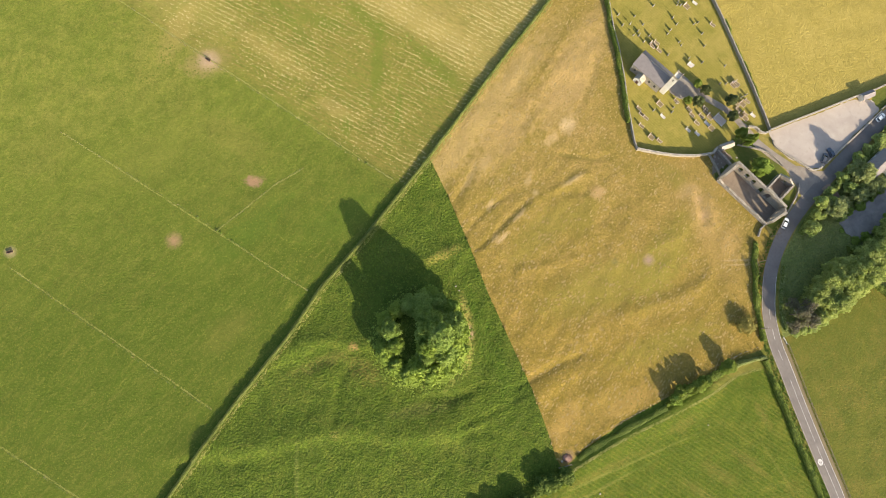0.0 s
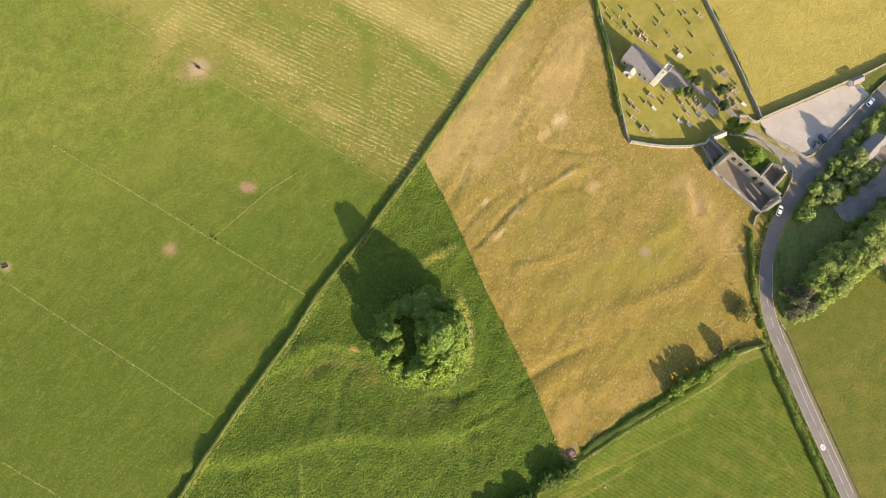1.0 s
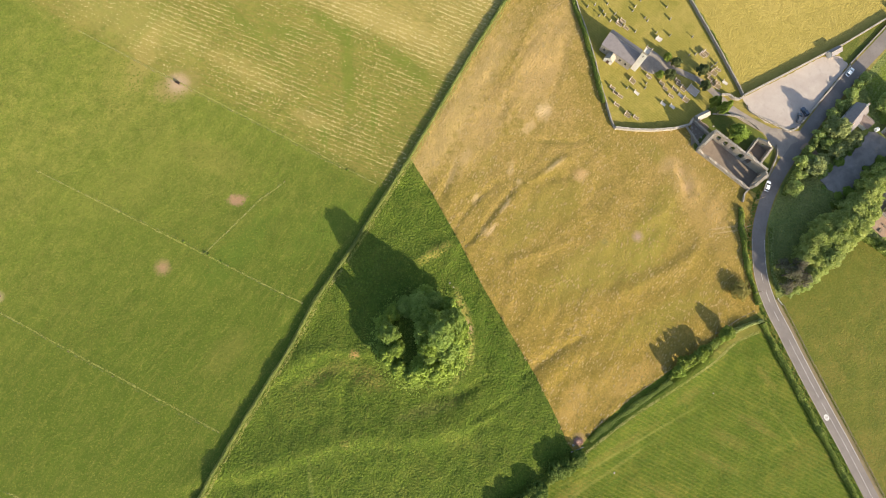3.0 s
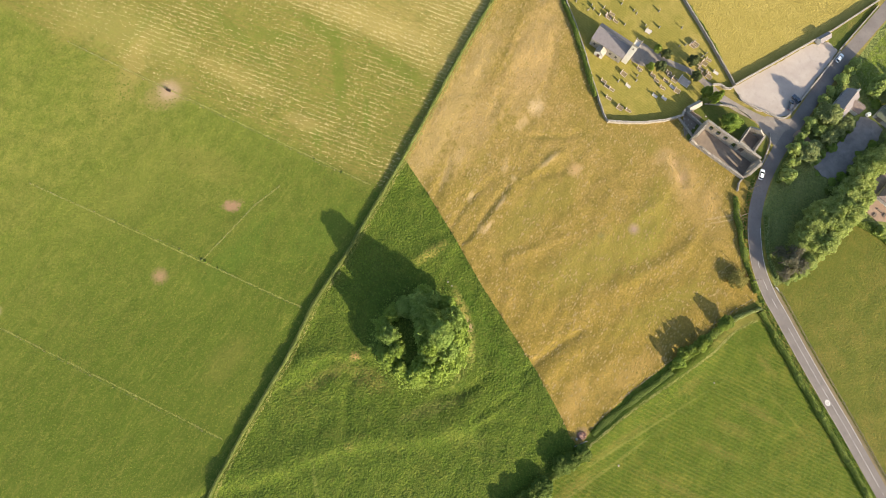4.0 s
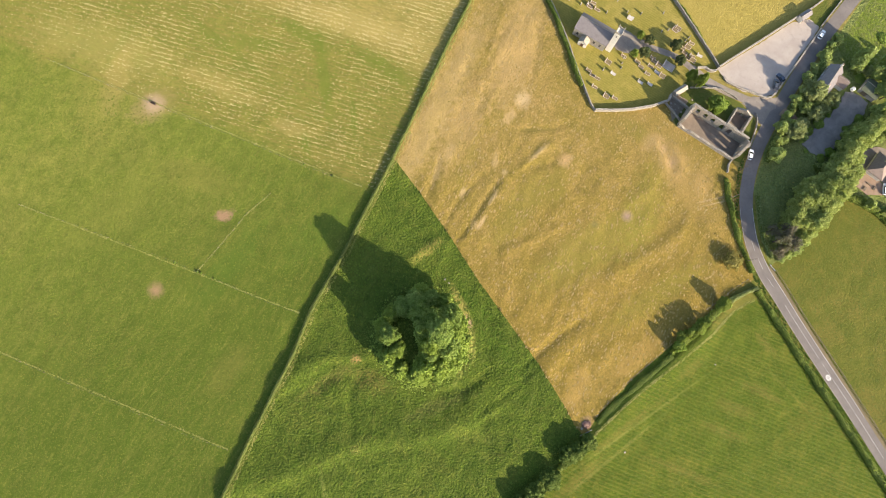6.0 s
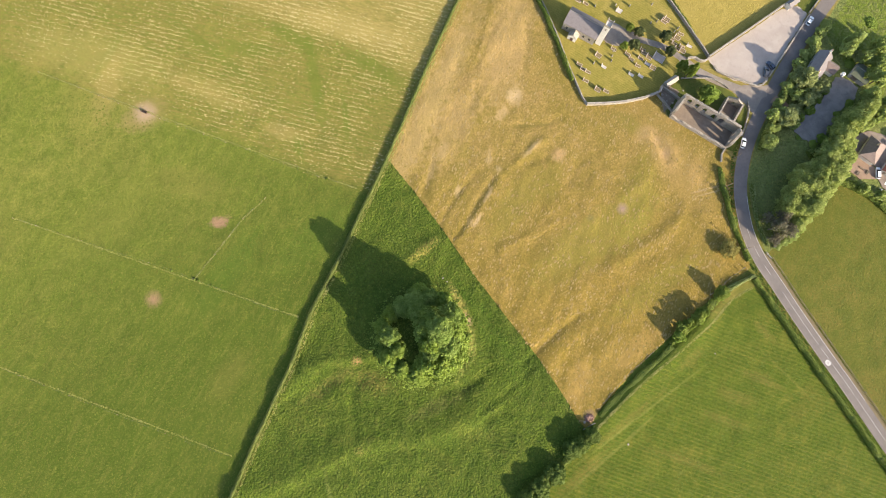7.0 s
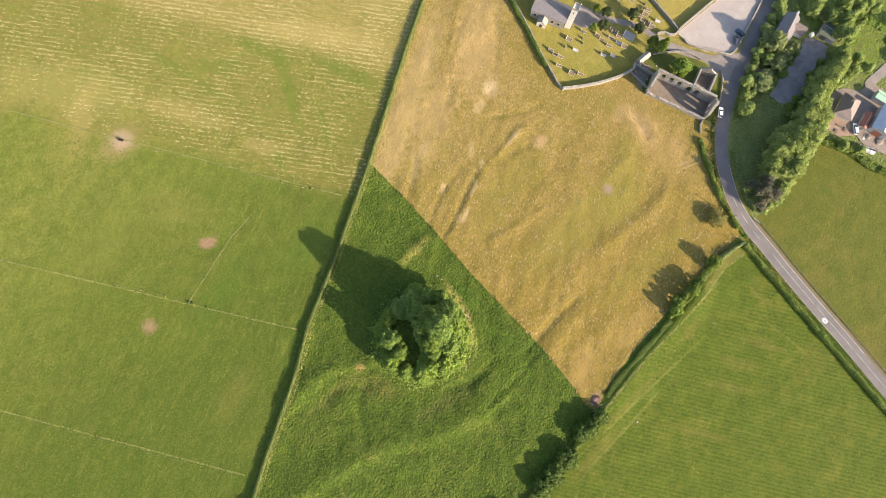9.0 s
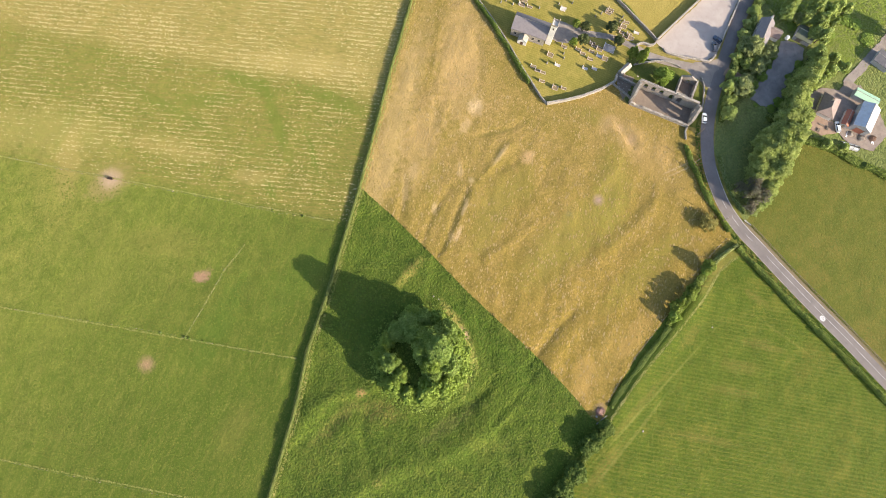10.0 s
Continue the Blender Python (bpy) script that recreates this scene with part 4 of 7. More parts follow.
hedge("ivy_hedge", [(71.6, 147), (73.8, 136), (75.2, 123), (77.0, 113.8), (78.5, 102.4), (79.7, 90.0), (80.4, 83.0)], 1.9, 1.9, "ivy hedge against the churchyard wall", m_leaf, 9, 0.2, 46, uneven=0.3)
hedge("drive_hedge", [(145.0, 39.6), (148.6, 44.6), (152.6, 49.4), (154.6, 51.8)], 2.4, 2.9, "overgrown hedge beside the shady road", m_leaf_belt, 13, 0.22, 60, uneven=0.45)
hedge("roadside_thicket", [(158.4, 55.6), (162.4, 59.4), (168, 65.0), (173.4, 70.2), (180, 76.4), (187, 82.6)], 2.4, 2.9, "overgrown hedge between road and cottage", m_leaf_belt, 14, 0.22, 60, uneven=0.45)
hedge("garden_hedge", [(171.5, 20.6), (177, 17.2), (181.4, 12.4), (185.6, 7.2), (190.4, 1.4), (197.6, -6.5), (222, -26)], 3.2, 2.4, "overgrown hedge behind the bungalow yard", m_leaf, 10, 0.26, 46, uneven=0.45)
hedge("yard_hedge", [(163.0, 33.6), (169.4, 34.4), (175.0, 37.6), (180.0, 42.6), (186.0, 46.6), (190.6, 49.2)], 2.6, 3.4, "tall overgrown hedge beside the shady yard", m_leaf_belt, 15, 0.22, 60, uneven=0.4)
hedge("park_hedge", [(204, 112), (222, 127), (240, 144)], 2.0, 1.8, "hedge along the road", m_leaf, 11, 0.24, 30)

hedge("ivy_bank", [(121.6, 126.7), (126.8, 112.1), (130.8, 100.8), (133.8, 91.5)], 0.9, 1.5, "ivy growing on the churchyard wall", m_leaf, 12, 0.2, 22, uneven=0.5)

# trees: patterns
oak = tree("oak", 21, 5.2, 11.0, 2.4, 52, 12000, 0.32, m_leaf_motte, "broad green oak with dense leafy crown", group="motte trees", loose=0.45)
ash = tree("ash", 22, 4.4, 11.0, 2.4, 40, 11000, 0.28, m_leaf_bright, "tall bright-green ash with open crown", group="motte trees", loose=0.5)
sycamore = tree("sycamore", 23, 4.8, 10.5, 2.0, 46, 11000, 0.31, m_leaf_motte, "round sycamore with deep green leaves", group="motte trees", loose=0.45)
thorn = tree("hawthorn", 24, 2.4, 4.4, 0.6, 24, 3700, 0.26, m_leaf_bright, "small bushy hawthorn with bright green leaves", group="hawthorns")
shrub = tree("elder_shrub", 25, 1.8, 2.3, 0.15, 16, 1800, 0.25, m_leaf_bright, "low green elder shrub", category="shrub", group="shrubs")
yew = tree("yew", 26, 2.0, 5.0, 0.3, 20, 4200, 0.19, m_leaf_dark, "dark rounded yew in the churchyard", "round", group="yews")
poplar = tree("hedge_ash", 27, 2.0, 5.4, 0.4, 30, 7600, 0.22, m_leaf, "leafy ash rising from the hedge", group="hedge trees", loose=0.1)
bare = tree("bare_thorn", 28, 2.4, 4.6, 0.8, 16, 1500, 0.16, m_leaf_dead, "half-dead thorn with bare grey twigs", group="hawthorns")

giant = tree("tall_sycamore", 38, 4.6, 20.6, 12.2, 50, 13000, 0.31, m_leaf_motte, "tallest sycamore of the motte, round dense crown", "spreading", group="motte trees", loose=0.05)

# the motte's ring of trees, open to the west of its centre
CROWN_TREES = ((oak, 8.8, 4.2, 0.95, 20, 1.3), (oak, 4.8, 5.8, 0.85, 140, 1.4), (sycamore, 6.4, 1.4, 1.1, 60, 1.2), (giant, 6.6, 0.8, 1.0, 0, 1.0), (ash, 11.0, -0.6, 1.0, 10, 1.3), (oak, 12.4, 5.8, 0.76, 90, 1.15), (sycamore, 8.8, -4.6, 0.9, 200, 1.15), (ash, 3.2, -2.8, 1.0, 250, 1.1), (sycamore, 2.2, -6.8, 0.72, 100, 1.0), (sycamore, 7.6, -1.8, 0.85, 140, 1.3), (oak, 10.8, 2.4, 0.85, 320, 1.35), (sycamore, 2.2, 2.2, 0.9, 310, 1.1))
NORTH_TREES = ((sycamore, 0.4, 12.4, 0.9, 30, 0.72), (oak, 5.8, 12.4, 0.8, 290, 0.72), (sycamore, -4.2, 11.4, 0.78, 33, 0.68), (oak, 1.2, 8.4, 0.8, 70, 0.75), (thorn, -8.4, 10.0, 1.3, 200, 1.2), (thorn, -12.2, 7.2, 1.1, 270, 0.8), (thorn, 10.6, 10.8, 1.2, 300, 0.8), (thorn, 3.4, 16.2, 1.1, 100, 0.8),
        (sycamore, -10.4, 2.6, 0.7, 75, 1.0), (ash, -8.2, -2.6, 0.74, 255, 0.75), (thorn, -12.6, -5.0, 1.2, 40, 0.8), (thorn, -8.6, -9.6, 1.1, 350, 0.7))
RIM_TREES = ((thorn, 0.2, -10.6, 1.4, 120, 1.1), (thorn, -4.2, -12.4, 1.2, 10, 0.65), (thorn, 10.6, -8.6, 1.4, 70, 0.8), (thorn, 4.4, -11.6, 1.4, 170, 1.1), (thorn, 14.2, 1.6, 1.2, 210, 0.9), (thorn, 13.4, -4.8, 1.3, 130, 0.8), (thorn, 7.6, -10.8, 1.4, 80, 0.75), (thorn, -0.8, -8.8, 1.2, 160, 1.0))
used = set()
for proto, x, y, s, a, *up in CROWN_TREES + NORTH_TREES + RIM_TREES:
    if proto.name in used:
        stand(proto, x, y, s, a, *up)
    else:
        used.add(proto.name)
        settle(proto, x, y, s, a, *up)
rim = random.Random(5)
for i in range(34):
    a = i / 34 * 2 * math.pi + rim.uniform(-0.08, 0.08)
    r = rim.uniform(13.0, 15.8)
    if 0.6 < a < 1.5 and rim.random() < 0.6:
        continue
    stand(shrub, MOTTE[0] + r * math.cos(a), MOTTE[1] + r * math.sin(a), rim.uniform(0.8, 1.35), rim.uniform(0, 360), rim.uniform(0.5, 0.8)) if i else settle(shrub, MOTTE[0] + r, MOTTE[1])

# trees in the south-eastern hedge and field corner
settle(poplar, 100.3, -17.2, 1.15, 0, 1.12)
stand(poplar, 103.4, -15.4, 1.05, 130, 0.9)
stand(poplar, 97.4, -18.2, 1.0, 260, 0.92)
stand(poplar, 94.0, -18.9, 0.95, 70, 0.9)
stand(poplar, 112.2, -10.2, 1.2, 30, 0.82)
stand(thorn, 92.0, -22.0, 0.8, 70)
stand(thorn, 111.6, -11.0, 0.75, 140, 0.7)
stand(thorn, 101.8, -16.8, 0.8, 20, 0.75)
hazel = tree("pale_hazel", 31, 3.6, 4.6, 0.4, 26, 3400, 0.22, m_leaf_dry, "thin pale hazel bush at the field edge", group="hedge trees")
settle(hazel, 120.4, 5.0, 1.15, 0, 0.75)
sloe = tree("blackthorn", 29, 2.5, 4.6, 0.5, 26, 6400, 0.23, m_leaf_bank, "dark bushy blackthorn in the overgrown hedge", group="hawthorns", loose=0.2)
for x, y, s, a, up in ((47.2, -49.8, 1.3, 0, 0.95), (43.6, -51.0, 1.2, 90, 0.85), (51.4, -48.0, 1.0, 200, 0.8), (35.4, -57.4, 1.3, 30, 0.85), (29.0, -60.8, 1.3, 150, 0.9), (23.6, -63.4, 1.2, 10, 0.9), (10, -71, 1.2, 100, 1.0), (-4, -77, 1.1, 70, 1.0)):
    stand(sloe, x, y, s, a, up * 0.9) if x != 47.2 else settle(sloe, x, y, s, a, up * 0.9)

# belt of trees east of the road
settle(bare, 137.4, 4.6, 1.1, 0, 1.35)
stand(bare, 138.6, 8.8, 1.25, 120, 1.4)
stand(bare, 141.6, 6.4, 1.2, 220, 1.4)
stand(bare, 141.4, 11.6, 1.2, 300, 1.3)
stand(bare, 137.2, 13.0, 0.9, 60, 1.2)
belt = tree("field_maple", 33, 3.9, 7.2, 0.6, 70, 8800, 0.27, m_leaf_belt, "leafy maple in the roadside tree belt", group="belt trees", loose=0.75)
garden = tree("garden_maple", 35, 2.4, 4.6, 0.5, 26, 4000, 0.24, m_leaf_garden, "leafy small maple beside the road", group="garden trees", loose=0.5)
olive = tree("goat_willow", 34, 2.8, 5.4, 0.5, 34, 6000, 0.22, m_leaf_olive, "rounded olive-green willow beside the cottage drive", group="garden trees", loose=0.6)
BELT = ((149.6, 9.8, 0.85), (149.8, 13.6, 0.9), (156.8, 19.8, 1.0), (163.6, 24.8, 1.0), (168.8, 28.8, 1.05), (172.8, 33.0, 1.0), (176.2, 33.6, 0.8), (152.6, 12.6, 0.95), (155.8, 15.2, 1.0), (159.4, 18.4, 1.0), (162.8, 21.0, 1.05), (166.2, 23.4, 1.05), (169.8, 25.6, 1.0), (173.0, 28.6, 1.0), (147.6, 13.4, 0.85), (145.6, 8.0, 0.75), (143.6, 10.6, 0.7), (150.6, 17.0, 0.95), (154.4, 20.4, 1.0), (158.6, 24.0, 1.0), (162.4, 27.0, 1.05), (166.6, 30.2, 1.05), (170.4, 33.2, 1.05), (173.8, 37.0, 1.1), (177.4, 40.6, 1.05), (181.6, 43.0, 1.0), (146.0, 16.6, 0.9), (149.2, 20.6, 0.95), (153.4, 24.4, 1.0), (157.0, 26.6, 0.9), (143.6, 13.6, 0.8))
for i, (x, y, s) in enumerate(BELT):
    if i:
        stand(belt, x, y, s * 1.26, i * 77, (1.08 if x < 160 else 0.92) + 0.07 * (i % 4))
    else:
        settle(belt, x, y, s * 1.15, 0, 1.2)
for x, y, s, a, up in ((147.3, 41.0, 1.3, 0, 1.35), (150.4, 46.6, 0.8, 50, 1.3), (152.6, 51.6, 1.1, 100, 1.3), (156.6, 56.0, 0.8, 150, 1.3), (161.9, 61.0, 1.1, 200, 1.0), (166.7, 64.5, 1.0, 300, 1.1), (170.1, 69.5, 1.1, 20, 0.7), (174.4, 73.4, 0.9, 70, 0.7), (179.4, 77.4, 1.2, 120, 0.75), (183.4, 80.4, 1.0, 60, 0.8)):
    stand(garden, x, y, s, a, up, "leafy tree between road and cottage")
for x, y, s, a, up in ((139.4, 1.8, 0.7, 0, 0.8), (141.6, 3.2, 0.9, 90, 1.0), (144.6, 4.4, 1.1, 200, 1.1), (148.2, 6.4, 1.15, 300, 1.1), (152.6, 9.6, 1.1, 50, 1.1)):
    stand(garden, x, y, s, a, up, "bushy green maple at the edge of the pasture")
settle(garden, 186.4, 83.0, 1.0, 40, 1.0)
for x, y, s, a, up in ((164.6, 57.4, 1.1, 20, 1.2), (160.6, 46.2, 0.9, 140, 1.0), (157.0, 52.6, 0.9, 240, 1.1), (168.6, 58.0, 0.9, 75, 1.2), (153.6, 46.4, 0.8, 310, 0.8)):
    stand(garden, x, y, s, a, up, "leafy tree overhanging the cottage yard")
settle(olive, 167.1, 54.4, 1.3, 0, 0.95)
for x, y, s, a, up in ((158.4, 49.2, 1.3, 60, 0.7), (162.0, 51.6, 0.8, 140, 0.8), (176.3, 59.0, 0.95, 200, 0.8), (172.2, 57.4, 1.0, 280, 0.9), (194.6, 67.4, 0.8, 30, 0.9), (172.6, 61.4, 0.6, 110, 0.7), (168.2, 62.4, 1.4, 15, 1.1)):
    stand(olive, x, y, s, a, up)
for x, y, s, a, up in ((179.0, 41.0, 1.35, 10, 1.35), (183.4, 43.2, 1.15, 80, 1.4), (187.6, 45.2, 1.0, 160, 1.4), (191.6, 47.4, 0.8, 250, 1.4)):
    stand(belt, x, y, s, a, up, "spreading green tree beside the cottage drive")
for i, (x, y, s) in enumerate(((190.0, 70.5, 1.3), (193.8, 49.4, 1.2), (197.4, 45.8, 1.3), (193.4, 41.8, 1.3), (200.4, 41.0, 1.1), (187.6, 39.6, 1.2), (196.4, 66.0, 1.3), (184.2, 11.6, 0.9), (178.6, 15.6, 0.9))):
    stand(garden, x, y, s, i * 63, 1.3, "leafy tree beside the farm buildings")
for i, (x, y, s) in enumerate(((200.2, 62.1, 1.35), (205.4, 64.1, 1.2), (210.0, 65.0, 1.0), (197.6, 56.0, 1.3), (191.0, 50.4, 1.2), (201.0, 68.4, 1.4), (215.0, 63.3, 0.9), (195.6, 59.0, 1.0), (192.4, 73.0, 1.2), (206.6, 59.6, 0.8))):
    stand(garden, x, y, s, i * 71 + 20, 1.7 + 0.15 * (i % 3), "bushy green tree at the paddock's edge")
stand(belt, 229.0, 46.0, 1.1, 40, 1.2, "spreading green tree at the paddock's corner")
for i, (x, y) in enumerate(((161.6, 41.0), (161.0, 45.6), (164.6, 48.6), (169.4, 50.6), (174.6, 53.2), (178.2, 56.6), (166.4, 37.2), (170.2, 38.4), (174.8, 42.0), (179.6, 46.6), (186.0, 49.8))):
    stand(shrub, x, y, 0.55 + 0.25 * (i % 4), i * 83, 0.5 + 0.2 * (i % 3), "green shrub at the edge of the cottage yard")
for i, (x, y, r) in enumerate(((-82.6, 44.2, 0.34), (-75.2, 39.3, 0.36), (-74.0, 38.5, 0.36), (-69.7, 35.5, 0.28), (-30.5, 72.0, 0.26), (-20.9, 65.6, 0.32))):
    stand(shrub, x, y, r * 0.8, i * 97, 0.9, "small weed clump at a pasture fence post")
cw = random.Random(9)
n = 0
while n < 10:
    x, y = cw.uniform(188, 226), cw.uniform(40, 84)
    if inside(np.array([x]), np.array([y]), [(188, 78), (190, 66), (199, 61), (197, 52), (203, 40), (222, 49), (226, 60), (212, 74), (204, 86)])[0]:
        stand(shrub, x, y, cw.uniform(1.0, 1.9), cw.uniform(0, 360), cw.uniform(0.2, 0.36), "dense green scrub bush in the rough paddock")
        n += 1
for x, y in ((-31.6, 131.2), (-6.0, 117.6), (-4.4, 115.8), (1.0, 113.4)):
    stand(shrub, x, y, 0.22, x * 40, 0.6, "small dark weed clump in the stubble")
rowan = tree("rowan", 36, 2.7, 5.2, 0.6, 30, 5600, 0.22, m_leaf, "leafy dark-green rowan beside the churchyard gate", group="churchyard trees", loose=0.4)
settle(rowan, 122.8, 78.0, 0.95, 40, 1.75)
stand(rowan, 124.2, 74.4, 0.9, 140, 1.75)
lime = tree("lime_tree", 37, 4.0, 6.6, 0.8, 44, 9500, 0.24, m_leaf_bright, "round bright-green lime tree beside the ruined church", group="churchyard trees", loose=0.6)
settle(lime, 130.6, 65.2, 1.0, 10, 1.0)
# churchyard yews and the tree by the ruin
settle(yew, 111.0, 96.1, 1.1)
stand(yew, 107.6, 91.4, 1.1, 180)
stand(yew, 120.7, 91.8, 1.15, 45)
stand(yew, 121.1, 85.6, 1.0, 135)
stand(rowan, 107.8, 98.5, 0.72, 90, 0.9, "rounded green tree beside the church path")
stand(rowan, 103.4, 91.6, 0.72, 270, 0.9, "rounded green tree beside the church path")


# ---- walls, fences and poles ----
def wall_run(name, line, thick, tall, label, material=m_stone, seed=0, ragged=0.12, coping=True):
    """A field or churchyard wall along a line: rubble body with an uneven top, and coping stones on it."""
    rng = random.Random(seed)
    pts = resample(line, 1.4)
    a, b = offset_line(pts, thick / 2), offset_line(pts, -thick / 2)
    o = Vector((pts[0].x, pts[0].y, ground_z(pts[0].x, pts[0].y)))
    root = thing(name, o, label, "wall", "stone walls")
    verts, cap = [], []
    for p, q in zip(a, b):
        z0 = min(ground_z(p.x, p.y), ground_z(q.x, q.y)) - 0.3 - o.z
        z1 = ground_z(p.x, p.y) + tall + rng.uniform(-ragged, ragged) - o.z
        for c, z in ((p, z0), (p, z1), (q, z1), (q, z0)):
            verts.append((c.x - o.x, c.y - o.y, z))
        for c, d, z in ((p, q, z1 + 0.002), (p, q, z1 + 0.14), (q, p, z1 + 0.14), (q, p, z1 + 0.002)):
            e = c + (c - d).normalized() * 0.06
            cap.append((e.x - o.x, e.y - o.y, z + rng.uniform(0, 0.03)))
    n = len(pts)
    faces = [(i * 4 + k, i * 4 + (k + 1) % 4, i * 4 + 4 + (k + 1) % 4, i * 4 + 4 + k) for i in range(n - 1) for k in range(4)]
    ends = [(3, 2, 1, 0), tuple((n - 1) * 4 + k for k in range(4))]
    part("masonry", mesh_from(name + "_masonry", verts, faces + ends, material), material, root)
    if coping:
        part("coping", mesh_from(name + "_coping", cap, faces + ends, m_coping), m_coping, root, "pale coping stones")
    return root


wall_run("churchyard_wall", YARD_W[1:], 0.42, 1.5, "grey rubble churchyard wall backed by ivy", seed=1, coping=False)
wall_run("churchyard_wall", YARD_S, 0.65, 1.7, "sunlit pale stone churchyard wall", seed=2)
wall_run("churchyard_wall", YARD_E, 0.45, 1.6, "grey stone wall between churchyard and crop", seed=3, coping=False)
wall_run("gateway_wall", smooth_line([(136.2, 80.2), (134.4, 79.4), (132.3, 79.9), (130.4, 81.6), (127.6, 81.9)], 0.7), 0.5, 1.4, "curved stone wall beside the churchyard gate", seed=4)
wall_run("car_park_wall", PARK_N[0:7], 0.5, 1.7, "long stone wall between car park and crop", seed=5)
wall_run("low_wall", smooth_line([(137.6, 76.6), (137.9, 74.5), (142.7, 70.7), (148.3, 67.2), (151.6, 65.0), (154.2, 65.0), (156.2, 66.2)], 1.0), 0.5, 0.75, "low stone wall between lane and car park", seed=6)
wall_run("low_wall", [(157.6, 67.4), (162.9, 72.1), (172.3, 80.2), (182.5, 89.3)], 0.45, 0.65, "low stone wall between car park and road", seed=7)
wall_run("low_wall", smooth_line([(123.0, 74.6), (128.5, 73.6), (134.2, 71.9), (138, 69.2), (140.4, 66.4)], 1.0), 0.45, 0.9, "low stone wall round the ruin's grass plot", seed=8, coping=False)
wall_run("roadside_wall", smooth_line([(146.2, 59.5), (145.6, 56.0), (143.0, 51.4), (139.6, 46.6)], 1.0), 0.45, 0.8, "low stone wall by the road bend", seed=9, coping=False)
wall_run("lawn_wall", [(182.6, 90.0), (192, 97.6), (203.4, 106.8)], 0.45, 0.8, "low stone wall between lawn and road", seed=10, coping=False)
wall_run("field_wall", [(131.6, 43.2), (129.6, 41.4), (128.4, 38.4)], 0.5, 1.1, "short stone wall between ruin and road", seed=11, coping=False)
wall_run("field_wall", [(111.6, 70.4), (112.8, 67.8), (114.2, 65.0), (115.4, 62.2)], 0.55, 1.0, "ragged stone wall between churchyard and ruin", seed=12, ragged=0.3, coping=False)
wall_run("low_wall", smooth_line([(114.8, 72.4), (116.4, 70.2), (118.6, 67.6), (119.6, 66.4)], 0.8), 0.7, 1.5, "curved stone wall joining the burial house and ruin", seed=13, coping=False)

m_timber = painted("weathered_timber", (0.24, 0.19, 0.14), (0.13, 0.10, 0.075), 0.9, 3, 0.8, 0.4)
m_wire = Mat("galvanised_wire", 0.85, 0.0, 0.1).done((0.22, 0.22, 0.21))
m_white = painted("white_paint", (0.78, 0.77, 0.74), (0.52, 0.5, 0.45), 0.6, 5, 0.4)


def fence(name, line, spacing, tall, rails, label, thick=0.09, group="fences", rail_r=0.012):
    """Posts, each a part, joined by rails or wires."""
    pts = resample(line, spacing)
    o = Vector((pts[0].x, pts[0].y, ground_z(pts[0].x, pts[0].y)))
    root = thing(name, o, label, "fence", group)
    bm = bmesh.new()
    box(bm, -thick, thick, -thick, thick, -0.4, tall, 0.02)
    first = part("post", bm, m_timber, root)
    tops = []
    for i, p in enumerate(pts):
        d = Vector((p.x - o.x, p.y - o.y, ground_z(p.x, p.y) - o.z))
        tops.append(d)
        ob = first if i == 0 else new("post", first.data)
        ob.parent, ob.location = root, d
        ob.rotation_euler = (radians((i * 37 % 7) - 3), radians((i * 53 % 7) - 3), i * 0.7)
    for h in rails:
        bm = bmesh.new()
        for a, b in zip(tops, tops[1:]):
            rod(bm, a + Vector((0, 0, h)), b + Vector((0, 0, h)), rail_r, rail_r, 4)
        part("wire" if rail_r < 0.03 else "rail", bm, m_wire if rail_r < 0.03 else m_timber, root)
    return root


fence("post_and_wire_fence", [(56.5, -40.2), (64, -35.0), (72.4, -29.8), (80, -26.2), (88.5, -21.4)], 3.4, 1.1, (0.4, 0.75, 1.0), "weathered post and wire fence along the hay field", 0.055)
fence("post_and_wire_fence", [(106.5, -11.0), (112, -8.6), (118.3, -5.6), (125.0, -3.2)], 2.6, 1.1, (0.4, 0.75, 1.05), "weathered post and wire fence in the field corner")
fence("roadside_fence", [(136.6, -2.0), (139.2, -10.0), (142.8, -21.8), (147.2, -34.6), (151.4, -46.8), (154.4, -56.0), (160, -73), (168, -96)], 1.9, 1.1, (0.35, 0.7, 1.0), "brown timber post and rail fence along the road", 0.08, rail_r=0.04)
fence("churchyard_fence", [(98.9, 100.1), (97.2, 94.9)], 1.5, 0.8, (0.75,), "short rail beside the church path", 0.05, rail_r=0.03)
for line in ([(-134.8, 76.3), (-82.7, 44.5), (-75.2, 39.3), (-50.7, 22.4), (-41.3, 17.2)], [(-118.3, 130.5), (-84.5, 107.0), (-47.8, 83.1), (-30.3, 71.0), (-10.9, 59.5)], [(-148.0, 25.1), (-124.6, 8.8), (-86.9, -17.0), (-73.6, -24.9)], [(-175, -18), (-145.4, -37.0), (-121.0, -52.5), (-98, -66)], [(-75.2, 39.5), (-66.3, 46.6), (-54.2, 57.5), (-44.6, 63.4)]):
    fence("electric_fence", line, 9.0, 0.95, (0.55, 0.85), "thin electric fence across the pasture", 0.05, "electric fences", 0.005)


